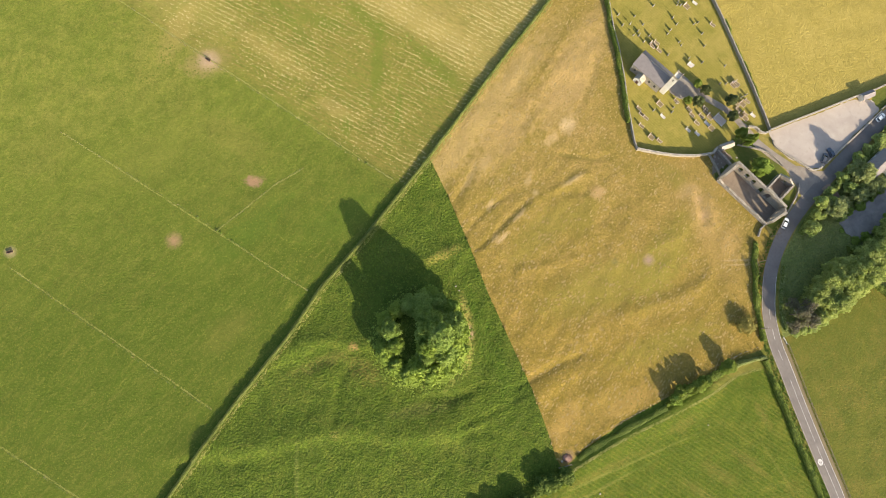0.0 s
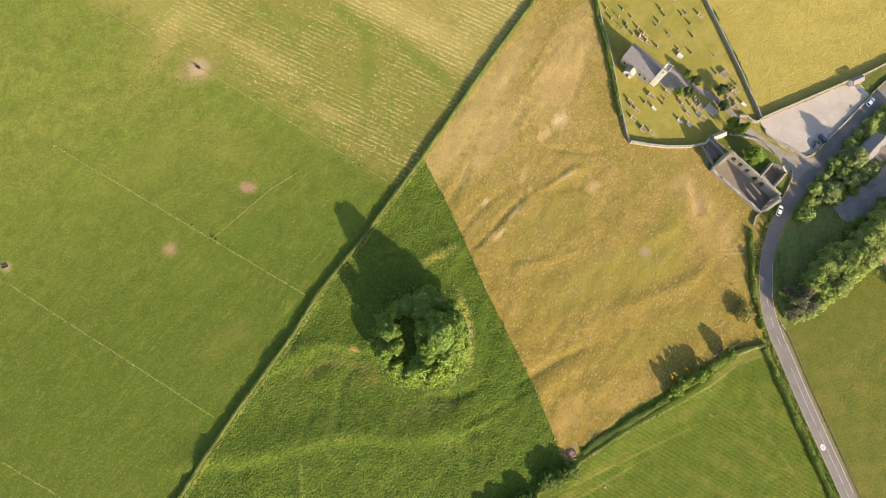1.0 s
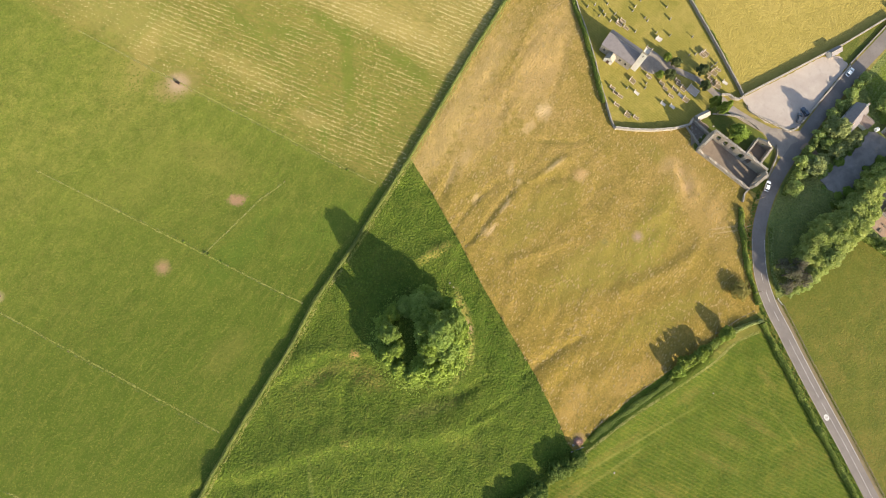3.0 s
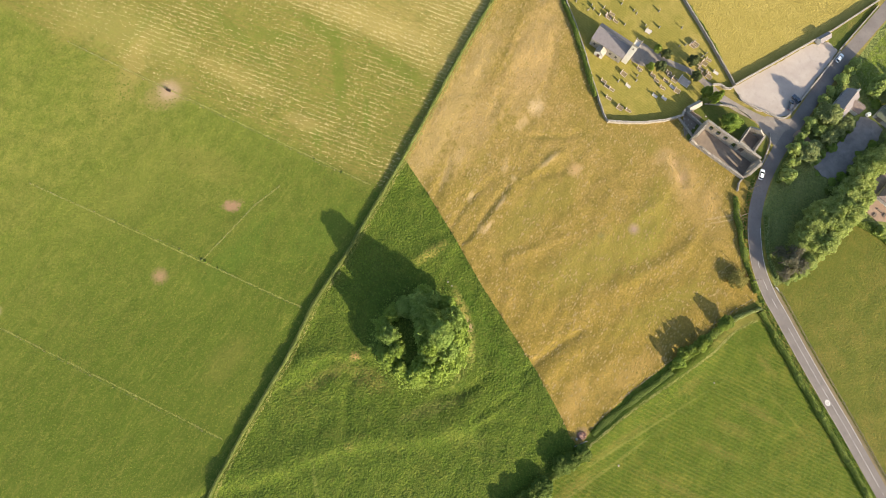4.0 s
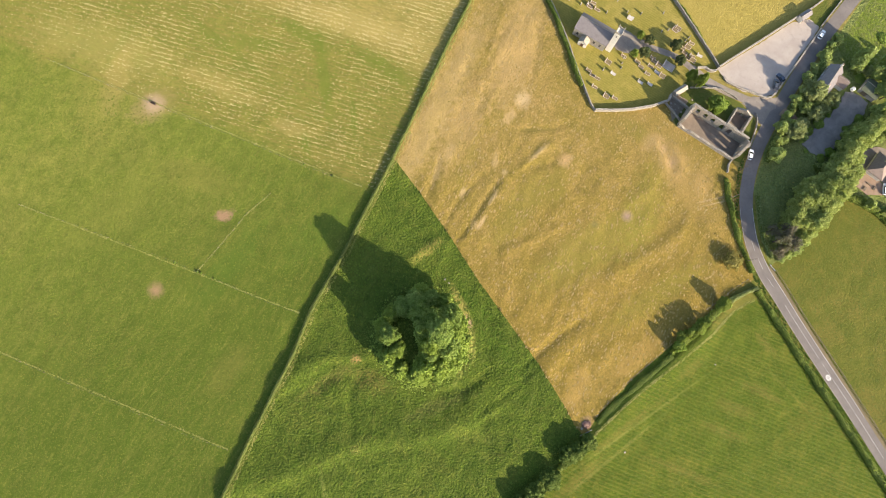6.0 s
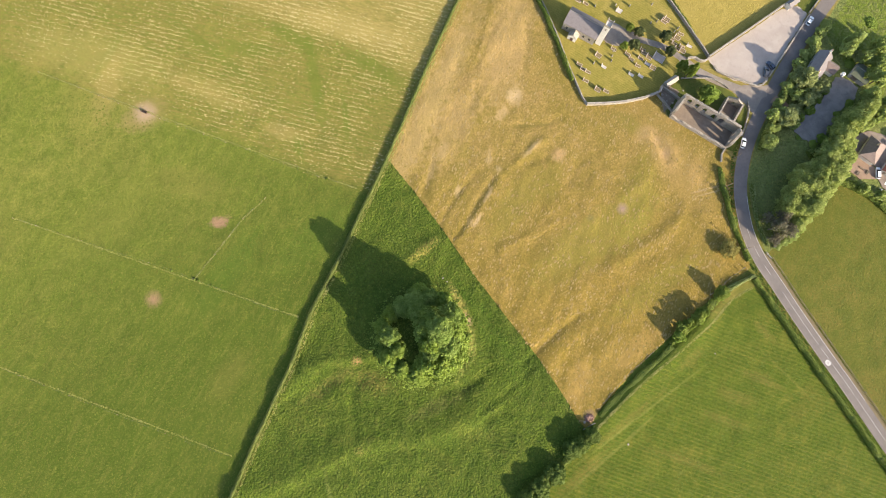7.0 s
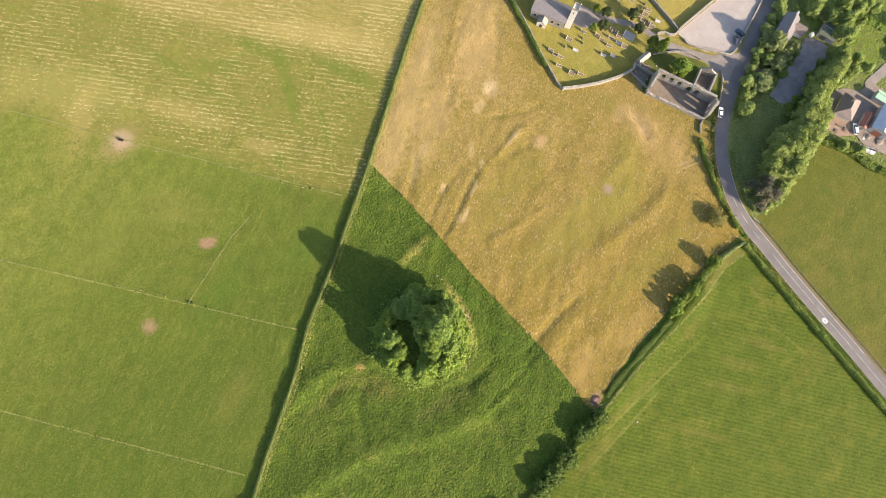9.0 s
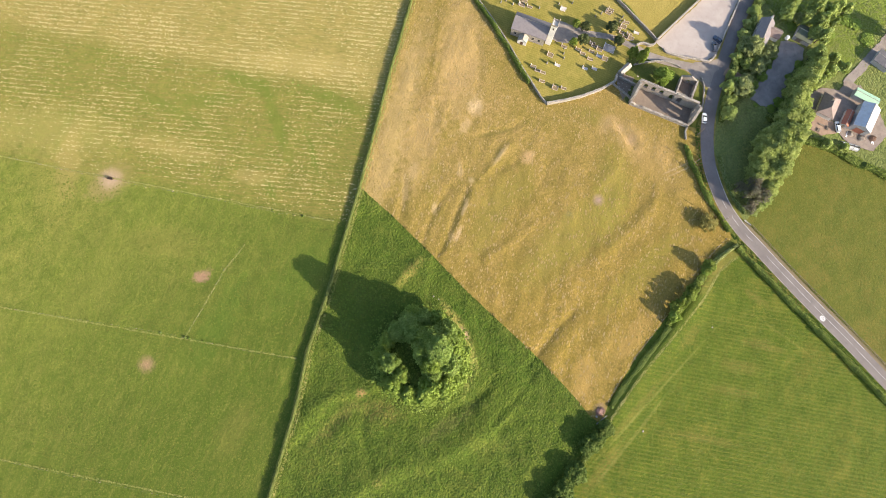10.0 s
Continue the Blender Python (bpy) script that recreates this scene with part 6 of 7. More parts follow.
def ruin():
    root = thing("ruined_church", pose(125.6, 54.6, 0, 0, 0, -45.2), "roofless ruined stone church with window openings", "ruin")
    l, w = 12.3, 4.1
    holes = [o for x in (2.4, 5.7, 9.0) for o in arched(x, x + 1.6, 2.0, 4.2)] + [o for x in (13.2, 16.4) for o in arched(x, x + 1.9, 0.4, 3.9)]
    ruin_wall(root, "side_wall", -l, w, l, w, 0.9, 6.0, holes, 1, 0.15)
    ruin_wall(root, "side_wall", -l, -w, l, -w, 0.8, 1.7, [], 2, 0.35)
    ruin_wall(root, "gable_wall", -l, -w + 0.42, -l, w - 0.47, 0.9, 6.2, [], 3, 0.2, 4.0)
    ruin_wall(root, "gable_wall", l, -w + 0.42, l, w - 0.47, 1.0, 5.4, arched(1.6, 2.6, 1.8, 4.3) + arched(4.7, 5.7, 1.8, 4.3), 4, 0.2, 4.6)
    # side room
    ruin_wall(root, "annex_wall", 3.2, w + 0.47, 3.2, w + 10.2, 0.6, 3.2, [], 7, 0.25)
    ruin_wall(root, "annex_wall", 9.4, w + 0.47, 9.4, w + 10.2, 0.7, 3.6, [(3.0, 4.0, 1.0, 2.6)], 8, 0.25)
    ruin_wall(root, "annex_wall", 3.52, w + 9.9, 9.03, w + 9.9, 0.7, 3.4, [(2.4, 3.2, 0.4, 2.2)], 9, 0.2, 1.8)
    ruin_wall(root, "annex_wall", 3.52, w + 2.6, 8.0, w + 2.6, 0.6, 2.8, [], 10, 0.3)
    bm = bmesh.new()
    box(bm, -l + 0.46, l - 0.52, -w + 0.42, w - 0.47, -0.3, 0.22)
    part("earth_floor", bm, m_earth, root)
    bm = bmesh.new()
    box(bm, 3.52, 9.03, w + 0.48, w + 9.5, -0.3, 0.2)
    part("earth_floor", bm, m_earth, root)


m_earth = gravel("trodden_earth", (0.20, 0.155, 0.118), (0.27, 0.21, 0.158), (0.13, 0.11, 0.075), 2.2, 18)
ruin()
flat_patch("ruin_forecourt", [(113.6, 72.2), (112.4, 62.6), (118.4, 66.6), (121.0, 69.6), (117, 73.2)], m_earth, "bare earth beside the ruin", "path")

m_pale_roof = painted("pale_stone_slabs", (0.34, 0.30, 0.255), (0.22, 0.195, 0.165), 0.85, 62, 0.6, 0.6)
# mausoleum between churchyard and ruin, and the stone shed at the car park
root = thing("mausoleum", pose(117.9, 73.7, 0, 0, 0, 20), "small pale gabled stone burial house", "building")
gabled(root, 5.4, 2.2, 2.3, 3.3, m_stone, m_pale_roof, over=0.1)
door(root, 0, -1.12, 0.0, 0.9, 1.8, 0)
root = thing("stone_shed", pose(176.2, 95.2, 0, 0, 0, 22), "small stone shed with slate roof at the car park", "shed")
gabled(root, 5.0, 2.6, 2.2, 3.2, m_render_wall, m_church_slate, over=0.15)
door(root, -1.2, -1.32, 0.0, 0.9, 1.9, 0)
window(root, 1.2, -1.32, 1.0, 0.7, 0.7, 0)

# ---- cottage and farm east of the road ----
m_tiles = painted("brown_roof_tiles", (0.25, 0.19, 0.16), (0.165, 0.125, 0.105), 0.85, 21, 0.7, 0.8)
m_metal_roof = painted("grey_sheet_roof", (0.50, 0.52, 0.54), (0.34, 0.33, 0.31), 0.45, 23, 0.5, 1.5)
m_green_roof = painted("pale_green_sheet_roof", (0.36, 0.55, 0.36), (0.28, 0.40, 0.27), 0.5, 25, 0.5, 1.2)
m_mossy = painted("mossy_sheet_roof", (0.11, 0.12, 0.085), (0.085, 0.105, 0.04), 0.85, 27, 0.8, 1.0)
m_blockwork = painted("grey_blockwork", (0.42, 0.40, 0.37), (0.28, 0.26, 0.23), 0.9, 29, 0.6, 0.9)
m_red = painted("rust_red_sheet", (0.36, 0.13, 0.075), (0.24, 0.11, 0.07), 0.7, 31, 0.6, 0.7)

root = thing("cottage", pose(177.3, 66.9, 0, 0, 0, 41.8), "white-gabled cottage with dark slate roof", "house")
gabled(root, 11.6, 5.6, 3.0, 5.8, m_white, m_church_slate)
gabled(root, 4.6, 4.4, 2.4, 4.2, m_white, m_tiles, 2.7, -4.5, 90, 0.2, "rear_roof")
chimney(root, -5.3, 0, 5.0, 7.0, 0.45, m_render_wall)
chimney(root, 5.3, 0, 5.0, 7.0, 0.45, m_render_wall)
for x in (-3.2, 0.2):
    window(root, x, -2.82, 1.0, 1.0, 1.2, 0)
for x in (-3.0, 0.0, 3.0):
    window(root, x, 2.82, 1.0, 1.0, 1.2, 180)
door(root, -1.5, -2.82, 0, 0.95, 2.0, 0)

root = thing("mossy_shed", pose(194.0, 60.2, 0, 0, 0, -52), "low shed with mossy sheet roof under trees", "shed")
gabled(root, 6.8, 6.4, 2.4, 3.7, m_blockwork, m_mossy)
door(root, -1.2, -3.22, 0, 2.2, 2.1, 0, m_timber)

root = thing("oil_tank", (187.4, 61.9, 0.06), "round pale plastic oil tank", "tank")
bm = bmesh.new()
prof = ((0.0, 0.0), (0.75, 0.0), (0.8, 0.1), (0.8, 1.2), (0.7, 1.42), (0.3, 1.55), (0.0, 1.58))
for (r0, z0), (r1, z1) in zip(prof, prof[1:]):
    for k in range(14):
        a, b = 2 * math.pi * k / 14, 2 * math.pi * (k + 1) / 14
        q = [(r0 * math.cos(a), r0 * math.sin(a), z0), (r0 * math.cos(b), r0 * math.sin(b), z0), (r1 * math.cos(b), r1 * math.sin(b), z1), (r1 * math.cos(a), r1 * math.sin(a), z1)]
        solid(bm, q, ((0, 1, 2, 3),))
bmesh.ops.remove_doubles(bm, verts=bm.verts, dist=0.001)
part("body", bm, m_white, root)
bm = bmesh.new()
rod(bm, (0, 0, 1.55), (0, 0, 1.68), 0.18, 0.18, 12)
part("cap", bm, m_dark_door, root)

root = thing("bungalow", pose(187.4, 29.2, 0, 0, 0, 40), "small brick bungalow with brown hipped tile roof", "house")
gabled(root, 9.0, 6.4, 2.7, 5.2, m_render_wall, m_tiles, hip=2.4, over=0.35)
chimney(root, 1.2, 0.6, 4.2, 5.8)
for x in (-3.2, 0.4, 3.4):
    window(root, x, -3.22, 0.9, 1.3, 1.2, 0)
door(root, -1.4, -3.22, 0, 1.0, 2.0, 0)

root = thing("barn", pose(198.2, 19.0, 0, 0, 0, 38), "grey sheet-metal barn with pale ridged roof", "barn")
gabled(root, 11.0, 7.0, 4.0, 5.8, m_blockwork, m_metal_roof, over=0.2)
door(root, -5.52, 0, 0, 3.4, 3.2, -90, m_red)
root = thing("lean_to", pose(203.4, 26.6, 0, 0, 0, -52), "long shed with pale green sheet roof", "shed")
gabled(root, 9.6, 3.6, 3.0, 3.7, m_blockwork, m_green_roof, over=0.15)
root = thing("rusty_shed", pose(192.4, 21.8, 0, 0, 0, 38), "narrow shed with rust-red sheet roof", "shed")
gabled(root, 7.0, 3.0, 2.0, 2.8, m_blockwork, m_red, over=0.1)
door(root, -3.52, 0, 0, 0.9, 1.9, -90, m_timber)
root = thing("polytunnel", pose(188.6, 11.2, 0, 0, 0, -38), "white sheet-covered low store behind the yard", "store")
bm = bmesh.new()
n = 9
for xa, xb in ((-3.4, -1.2), (-1.1, 1.1), (1.2, 3.4)):
    for k in range(n):
        a, b = math.pi * k / n, math.pi * (k + 1) / n
        solid(bm, [(x, 1.3 * math.cos(c), 1.5 * math.sin(c)) for x, c in ((xa, a), (xb, a), (xb, b), (xa, b))], ((0, 1, 2, 3),))
bmesh.ops.solidify(bm, geom=bm.faces[:], thickness=0.03)
part("sheeting", bm, m_white, root)
for x in (-3.45, -1.15, 1.15, 3.45):
    bm = bmesh.new()
    for k in range(n):
        a, b = math.pi * k / n, math.pi * (k + 1) / n
        rod(bm, (x, 1.36 * math.cos(a), 1.56 * math.sin(a)), (x, 1.36 * math.cos(b), 1.56 * math.sin(b)), 0.05, 0.05, 5)
    part("hoop", bm, m_wire, root)
root = thing("farm_store", pose(219.0, 38.0, 0, 0, 0, -62), "low farm store with dark blue-grey roof", "shed")
gabled(root, 7.0, 6.0, 2.6, 3.4, m_blockwork, m_slate)
for i, (x, y, a, sx, sy) in enumerate(((180.0, 28.6, 40, 2.4, 0.5), (178.4, 25.6, 40, 2.0, 0.6), (182.4, 23.4, -50, 2.2, 0.5), (184.0, 21.4, 40, 1.8, 0.6), (180.2, 22.0, 40, 1.6, 0.8))):
    root = thing("raised_planter", pose(x, y, 0.1, 0, 0, a), "low timber raised planter on brown paving", "planter", "planters")
    for k in (-1, 1):
        bm = bmesh.new()
        box(bm, -sx / 2, sx / 2, k * sy / 2 - 0.05, k * sy / 2 + 0.05, 0, 0.45, 0.01)
        part("board", bm, m_timber, root)
        bm = bmesh.new()
        box(bm, k * (sx / 2 - 0.05) - 0.045, k * (sx / 2 - 0.05) + 0.045, -sy / 2 + 0.05, sy / 2 - 0.05, 0, 0.44, 0.01)
        part("board", bm, m_timber, root)
    bm = bmesh.new()
    box(bm, -sx / 2 + 0.1, sx / 2 - 0.1, -sy / 2 + 0.06, sy / 2 - 0.06, 0, 0.36)
    part("soil", bm, m_earth, root)

# ---- farmyard clutter ----
m_old_board = painted("weathered_boards", (0.30, 0.235, 0.175), (0.19, 0.15, 0.115), 0.9, 71, 0.7, 0.4)


def board_stack(x, y, turn, count, seed, label, material):
    """A loose pile of boards or sheets, each lying a little askew on those below."""
    rng = random.Random(seed)
    root = thing("board_pile", pose(x, y, 0.09, 0, 0, turn), label, "timber", "farmyard boards")
    for k in range(count):
        bm = bmesh.new()
        l, w = rng.uniform(1.2, 2.6), rng.uniform(0.25, 0.7)
        box(bm, -l / 2, l / 2, -w / 2, w / 2, 0.05 * k, 0.05 * k + 0.045, 0.006, pose(rng.uniform(-0.5, 0.5), rng.uniform(-0.4, 0.4), 0, 0, 0, rng.uniform(-25, 25)))
        part("board", bm, material, root)


for i, (x, y, a) in enumerate(((190.6, 16.4, 20), (193.4, 14.2, 70), (196.2, 12.0, -30), (198.6, 9.6, 40), (192.0, 12.0, 110), (200.4, 13.2, 10), (203.6, 20.4, 60), (189.2, 19.0, -50), (195.2, 16.8, 38))):
    board_stack(x, y, a, 3 + i % 4, 80 + i, "loose pile of weathered boards on the yard" if i % 3 else "pale sheets stacked on the yard", m_old_board if i % 3 else m_white)

# ---- vehicles ----
m_tyre = Mat("tyre_rubber", 0.9).done((0.02, 0.02, 0.02))
m_rim = Mat("alloy_rim", 0.35, 0.9).done((0.5, 0.5, 0.52))
m_lamp_glass = Mat("headlight_glass", 0.1, spec=0.7).done((0.7, 0.72, 0.75))
m_tail = Mat("tail_lamp_plastic", 0.25).done((0.4, 0.02, 0.02))
m_car_glass = Mat("car_glass", 0.06, spec=0.8).done((0.02, 0.024, 0.028))


def car_paint(name, colour):
    k = Mat(name, 0.28, spec=0.6)
    k.b.inputs["Coat Weight"].default_value = 0.7
    return k.done(k.mix(k.ramp(k.noise(0.8, 4, 0.6), 0.4, 0.8, 0.0, 0.25), colour, tuple(v * 0.75 for v in colour)))


def loft(bm, rings):
    """Joins cross-sections of equal count into a closed skin."""
    vs = [[bm.verts.new(p) for p in r] for r in rings]
    n = len(rings[0])
    for a, b in zip(vs, vs[1:]):
        for k in range(n):
            bm.faces.new((a[k], a[(k + 1) % n], b[(k + 1) % n], b[k]))
    bm.faces.new(vs[0][::-1])
    bm.faces.new(vs[-1])


def car(m, paint, label, length=4.3, van=False):
    root = thing("car", m, label, "car", "cars")
    h, w = length / 2, 0.88
    def ring(x, half, z0, z1, r=0.12):
        return [(x, -half, z0 + r), (x, -half + r, z0), (x, half - r, z0), (x, half, z0 + r), (x, half, z1 - r), (x, half - r, z1), (x, -half + r, z1), (x, -half, z1 - r)]
    bm = bmesh.new()
    loft(bm, [ring(-h, w * 0.8, 0.42, 0.80), ring(-h + 0.12, w * 0.95, 0.28, 0.92), ring(-h + 0.7, w, 0.22, 0.98), ring(0, w * 1.01, 0.22, 0.98), ring(h - 1.1, w, 0.22, 0.92), ring(h - 0.3, w * 0.95, 0.25, 0.80), ring(h, w * 0.76, 0.38, 0.68)])
    body = part("body", bm, paint, root)
    back, front = (-h + 0.15, h - 1.2) if not van else (-h + 0.1, h - 1.0)
    bm = bmesh.new()
    loft(bm, [ring(back, w * 0.82, 0.93, 1.0, 0.03), ring(back + 0.45, w * 0.78, 0.93, 1.42, 0.06), ring(front - 0.85, w * 0.76, 0.90, 1.44, 0.06), ring(front, w * 0.84, 0.88, 0.96, 0.03)])
    part("windows", bm, m_car_glass, root).name = "glasshouse"
    bm = bmesh.new()
    loft(bm, [ring(back + 0.42, w * 0.72, 1.40, 1.465, 0.02), ring((back + front) / 2 - 0.2, w * 0.74, 1.425, 1.50, 0.02), ring(front - 0.82, w * 0.70, 1.42, 1.475, 0.02)])
    part("roof", bm, paint, root)
    for sx in (-h + 0.78, h - 0.82):
        for sy in (-1, 1):
            bm = bmesh.new()
            rod(bm, (sx, sy * (w - 0.2), 0.31), (sx, sy * (w + 0.02), 0.31), 0.31, 0.31, 16)
            wheel = part("wheel", bm, m_tyre, root)
            bm = bmesh.new()
            rod(bm, (sx, sy * (w + 0.0), 0.31), (sx, sy * (w + 0.035), 0.31), 0.19, 0.17, 12)
            part("rim", bm, m_rim, wheel)
    for sy in (-1, 1):
        bm = bmesh.new()
        box(bm, h - 0.28, h - 0.04, sy * 0.58 - 0.14, sy * 0.58 + 0.14, 0.58, 0.72, 0.03)
        part("headlight", bm, m_lamp_glass, root)
        bm = bmesh.new()
        box(bm, -h + 0.0, -h + 0.1, sy * 0.64 - 0.12, sy * 0.64 + 0.12, 0.62, 0.80, 0.02)
        part("tail_light", bm, m_tail, root)
        bm = bmesh.new()
        box(bm, front - 0.35, front - 0.18, sy * 0.98 - 0.09, sy * 0.98 + 0.09, 0.92, 1.06, 0.03)
        part("mirror", bm, paint, root)
    return root


white = car_paint("white_car_paint", (0.78, 0.78, 0.77))
dark_paint = car_paint("dark_grey_car_paint", (0.06, 0.065, 0.075))
blue_paint = car_paint("dark_blue_car_paint", (0.04, 0.055, 0.085))
car(pose(139.2, 43.6, 0.085, 0, 0, 61), white, "white hatchback on the road beside the ruin")
car(pose(181.6, 86.6, 0.085, 0, 0, 41), white, "white saloon car on the road beside the car park")
car(pose(157.2, 69.6, 0.1, 0, 0, 66), dark_paint, "dark grey parked car at the car park wall")
car(pose(159.9, 71.9, 0.1, 0, 0, 112), blue_paint, "dark blue parked car at the car park wall", 4.0)
car(pose(187.8, 20.2, 0.1, 0, 0, 70), white, "white van parked beside the rusty shed", 4.6, True)
car(pose(177.8, 36.6, 0.1, 0, 0, 60), dark_paint, "dark car parked in the bungalow's shade")

# ---- loose things in the fields ----
m_rust = painted("rusty_steel", (0.11, 0.075, 0.05), (0.06, 0.045, 0.035), 0.85, 41, 0.7, 0.3)


def heap(x, y, r, tall, material, label, seed, leaf=0.3, count=420):
    """A loose heap of brushwood or rubble: a low mound with pieces lying over it."""
    rng = np.random.default_rng(seed)
    root = thing("brush_heap", (x, y, ground_z(x, y)), label, "heap", "heaps")
    bm = bmesh.new()
    bmesh.ops.create_icosphere(bm, subdivisions=2, radius=1.0)
    for v in bm.verts:
        v.co = Vector((v.co.x * r * rng.uniform(0.75, 1.0), v.co.y * r * rng.uniform(0.6, 0.9), max(v.co.z, -0.1) * tall * rng.uniform(0.7, 1.0)))
    part("mound", bm, material, root)
    d = rng.normal(0, 1, (count, 3))
    d[:, 2] = np.abs(d[:, 2])
    d /= np.linalg.norm(d, axis=1, keepdims=True)
    v, f = cards(rng, d * (r, r * 0.8, tall), d, leaf, 0.35)
    part("litter", cards_mesh("litter", v, f, material), material, root)


heap(52.6, -42.3, 1.7, 0.45, painted("brown_brushwood", (0.36, 0.22, 0.17), (0.24, 0.15, 0.115), 0.9, 43), "reddish-brown heap of brushwood by the gate", 1)
m_rubble = painted("pale_rubble", (0.42, 0.35, 0.28), (0.22, 0.18, 0.15), 0.9, 45)
heap(191.6, 15.6, 1.5, 0.7, m_rubble, "pale heap of rubble and timber in the yard", 2)
heap(195.0, 12.4, 1.8, 0.8, m_rubble, "pale heap of rubble and timber in the yard", 3)
heap(199.0, 10.6, 1.6, 0.9, painted("brown_scrap", (0.28, 0.17, 0.11), (0.14, 0.09, 0.07), 0.9, 47), "brown heap of scrap beside the barn", 4)


m_mud_water = Mat("muddy_water", 0.5, spec=0.2).done((0.045, 0.032, 0.022))


def trough(x, y, turn, label):
    root = thing("cattle_trough", pose(x, y, ground_z(x, y), 0, 0, turn), label, "trough", "troughs")
    bm = bmesh.new()
    for a in ((-1.0, 1.0, -0.45, -0.37), (-1.0, 1.0, 0.37, 0.45), (-1.0, -0.92, -0.37, 0.37), (0.92, 1.0, -0.37, 0.37)):
        box(bm, *a, 0.0, 0.6, 0.01)
    box(bm, -0.92, 0.92, -0.37, 0.37, 0.0, 0.08)
    part("basin", bm, m_rust, root)
    bm = bmesh.new()
    box(bm, -0.91, 0.91, -0.36, 0.36, 0.09, 0.45)
    part("water", bm, m_mud_water, root)


trough(-82.3, 106.2, -35, "dark cattle trough on bare pale ground")
trough(-149.0, 31.0, 20, "dark cattle trough on trampled ground")


def boulder(x, y, size, seed, material=m_coping):
    rng = random.Random(seed)
    root = thing("field_stone", pose(x, y, ground_z(x, y) - size * 0.2, 0, 0, seed * 40), "pale stone lying in the grass", "stone", "field stones")
    bm = bmesh.new()
    bmesh.ops.create_icosphere(bm, subdivisions=2, radius=size)
    for v in bm.verts:
        v.co *= rng.uniform(0.8, 1.15)
        v.co.z *= 0.65
    part("stone", bm, material, root)


for i, (x, y) in enumerate(((104.6, -31.2), (64.0, -54.6), (50.6, -43.4), (14.2, 17.4), (13.0, 19.0))):
    boulder(x, y, 0.32 + 0.1 * (i % 3), i)
for i, (x, y) in enumerate(((113.8, 68.4), (114.9, 67.0), (113.9, 69.9), (116.4, 67.4), (115.4, 69.2), (116.9, 65.6), (118.6, 71.2), (122.6, 69.6))):
    boulder(x, y, 0.3 + 0.12 * (i % 3), i + 20)

# ---- grass, straw and scrub ----
def tufts(name, poly, density, size, tall, material, label, seed, keep=None, squash=1.0, heading=0.0):
    """Grass clumps over a plan area, each a small leaning four-sided tuft."""
    rng = np.random.default_rng(seed)
    p = np.array(poly, float)
    lo, hi = np.maximum(p.min(0), (-172, -122)), np.minimum(p.max(0), (246, 202))
    n = int((hi[0] - lo[0]) * (hi[1] - lo[1]) * density)
    x, y = rng.uniform(lo[0], hi[0], n), rng.uniform(lo[1], hi[1], n)
    ok = inside(x, y, poly)
    if keep is not None:
        ok &= keep(x, y, rng)
    x, y = x[ok], y[ok]
    n = len(x)
    z = surface(x, y)
    s = size * rng.uniform(0.5, 1.5, n)
    t = tall * s / size * rng.uniform(0.6, 1.3, n)
    a = rng.uniform(0, math.pi, n) if squash == 1.0 else radians(heading) + rng.normal(0, 0.12, n)
    lx, ly = rng.uniform(-0.3, 0.3, n) * s, rng.uniform(-0.3, 0.3, n) * s
    corners = []
    for k in range(4):
        b = k * math.pi / 2
        u, v = np.cos(b) * s * squash, np.sin(b) * s * rng.uniform(0.7, 1.2, n)
        corners.append(np.c_[x + u * np.cos(a) - v * np.sin(a), y + u * np.sin(a) + v * np.cos(a), z - 0.03])
    corners.append(np.c_[x + lx, y + ly, z + t])
    verts = np.stack(corners, 1).reshape(-1, 3)
    k = np.arange(n)[:, None] * 5
    faces = np.concatenate([k + np.array([[i, (i + 1) % 4, 4]]) for i in range(4)], 0)
    ob = new(name, cards_mesh(name, verts, faces, material))
    return tagged(ob, label, "grass", kind="stuff")


def clear(x, y, rng):
    """Away from the bare spots, the motte's crown and the road."""
    r = line_dist(x, y, ROAD) > 4.0
    for cx, cy, rad in ((-62.8, 58.6, 2.6), (-82.3, 106, 3.0), (-90.8, 35.6, 2.0), (-149, 31, 2.8), (85.7, 29.5, 2.2)):
        r &= np.hypot(x - cx, y - cy) > rad
    return r


def patchy(x, y, rng):
    g = np.sin(x * 0.21 + 1.3 * np.sin(y * 0.13)) * np.sin(y * 0.19 + 1.1 * np.sin(x * 0.17)) + 0.5 * np.sin(x * 0.9 + y * 0.5) * np.sin(y * 0.8 - x * 0.3)
    return clear(x, y, rng) & (rng.random(len(x)) < 0.55 + 0.4 * g)


def mown_rows(x, y, rng):
    """In swaths across the meadow, and along its headlands."""
    side = line_dist(x, y, MEADOW_EDGE) < 9.0
    r = np.where(side, (-0.44 * x + 0.90 * y) / 1.25, (0.545 * x + 0.839 * y) / 1.15)
    return (np.abs(r - np.round(r)) < 0.27) & (rng.random(len(x)) < 0.75) & (x < 190) & (y > -110)


def scattered(share, size):
    """Thinned by a broad random pattern."""
    return lambda x, y, rng: clear(x, y, rng) & (rng.random(len(x)) < share * (0.25 + 1.5 * value_noise(x, y, size, 9) ** 2))


def tuft_mat(name, dark, light, tip, seed):
    return leafage(name, dark, light, tip, seed)


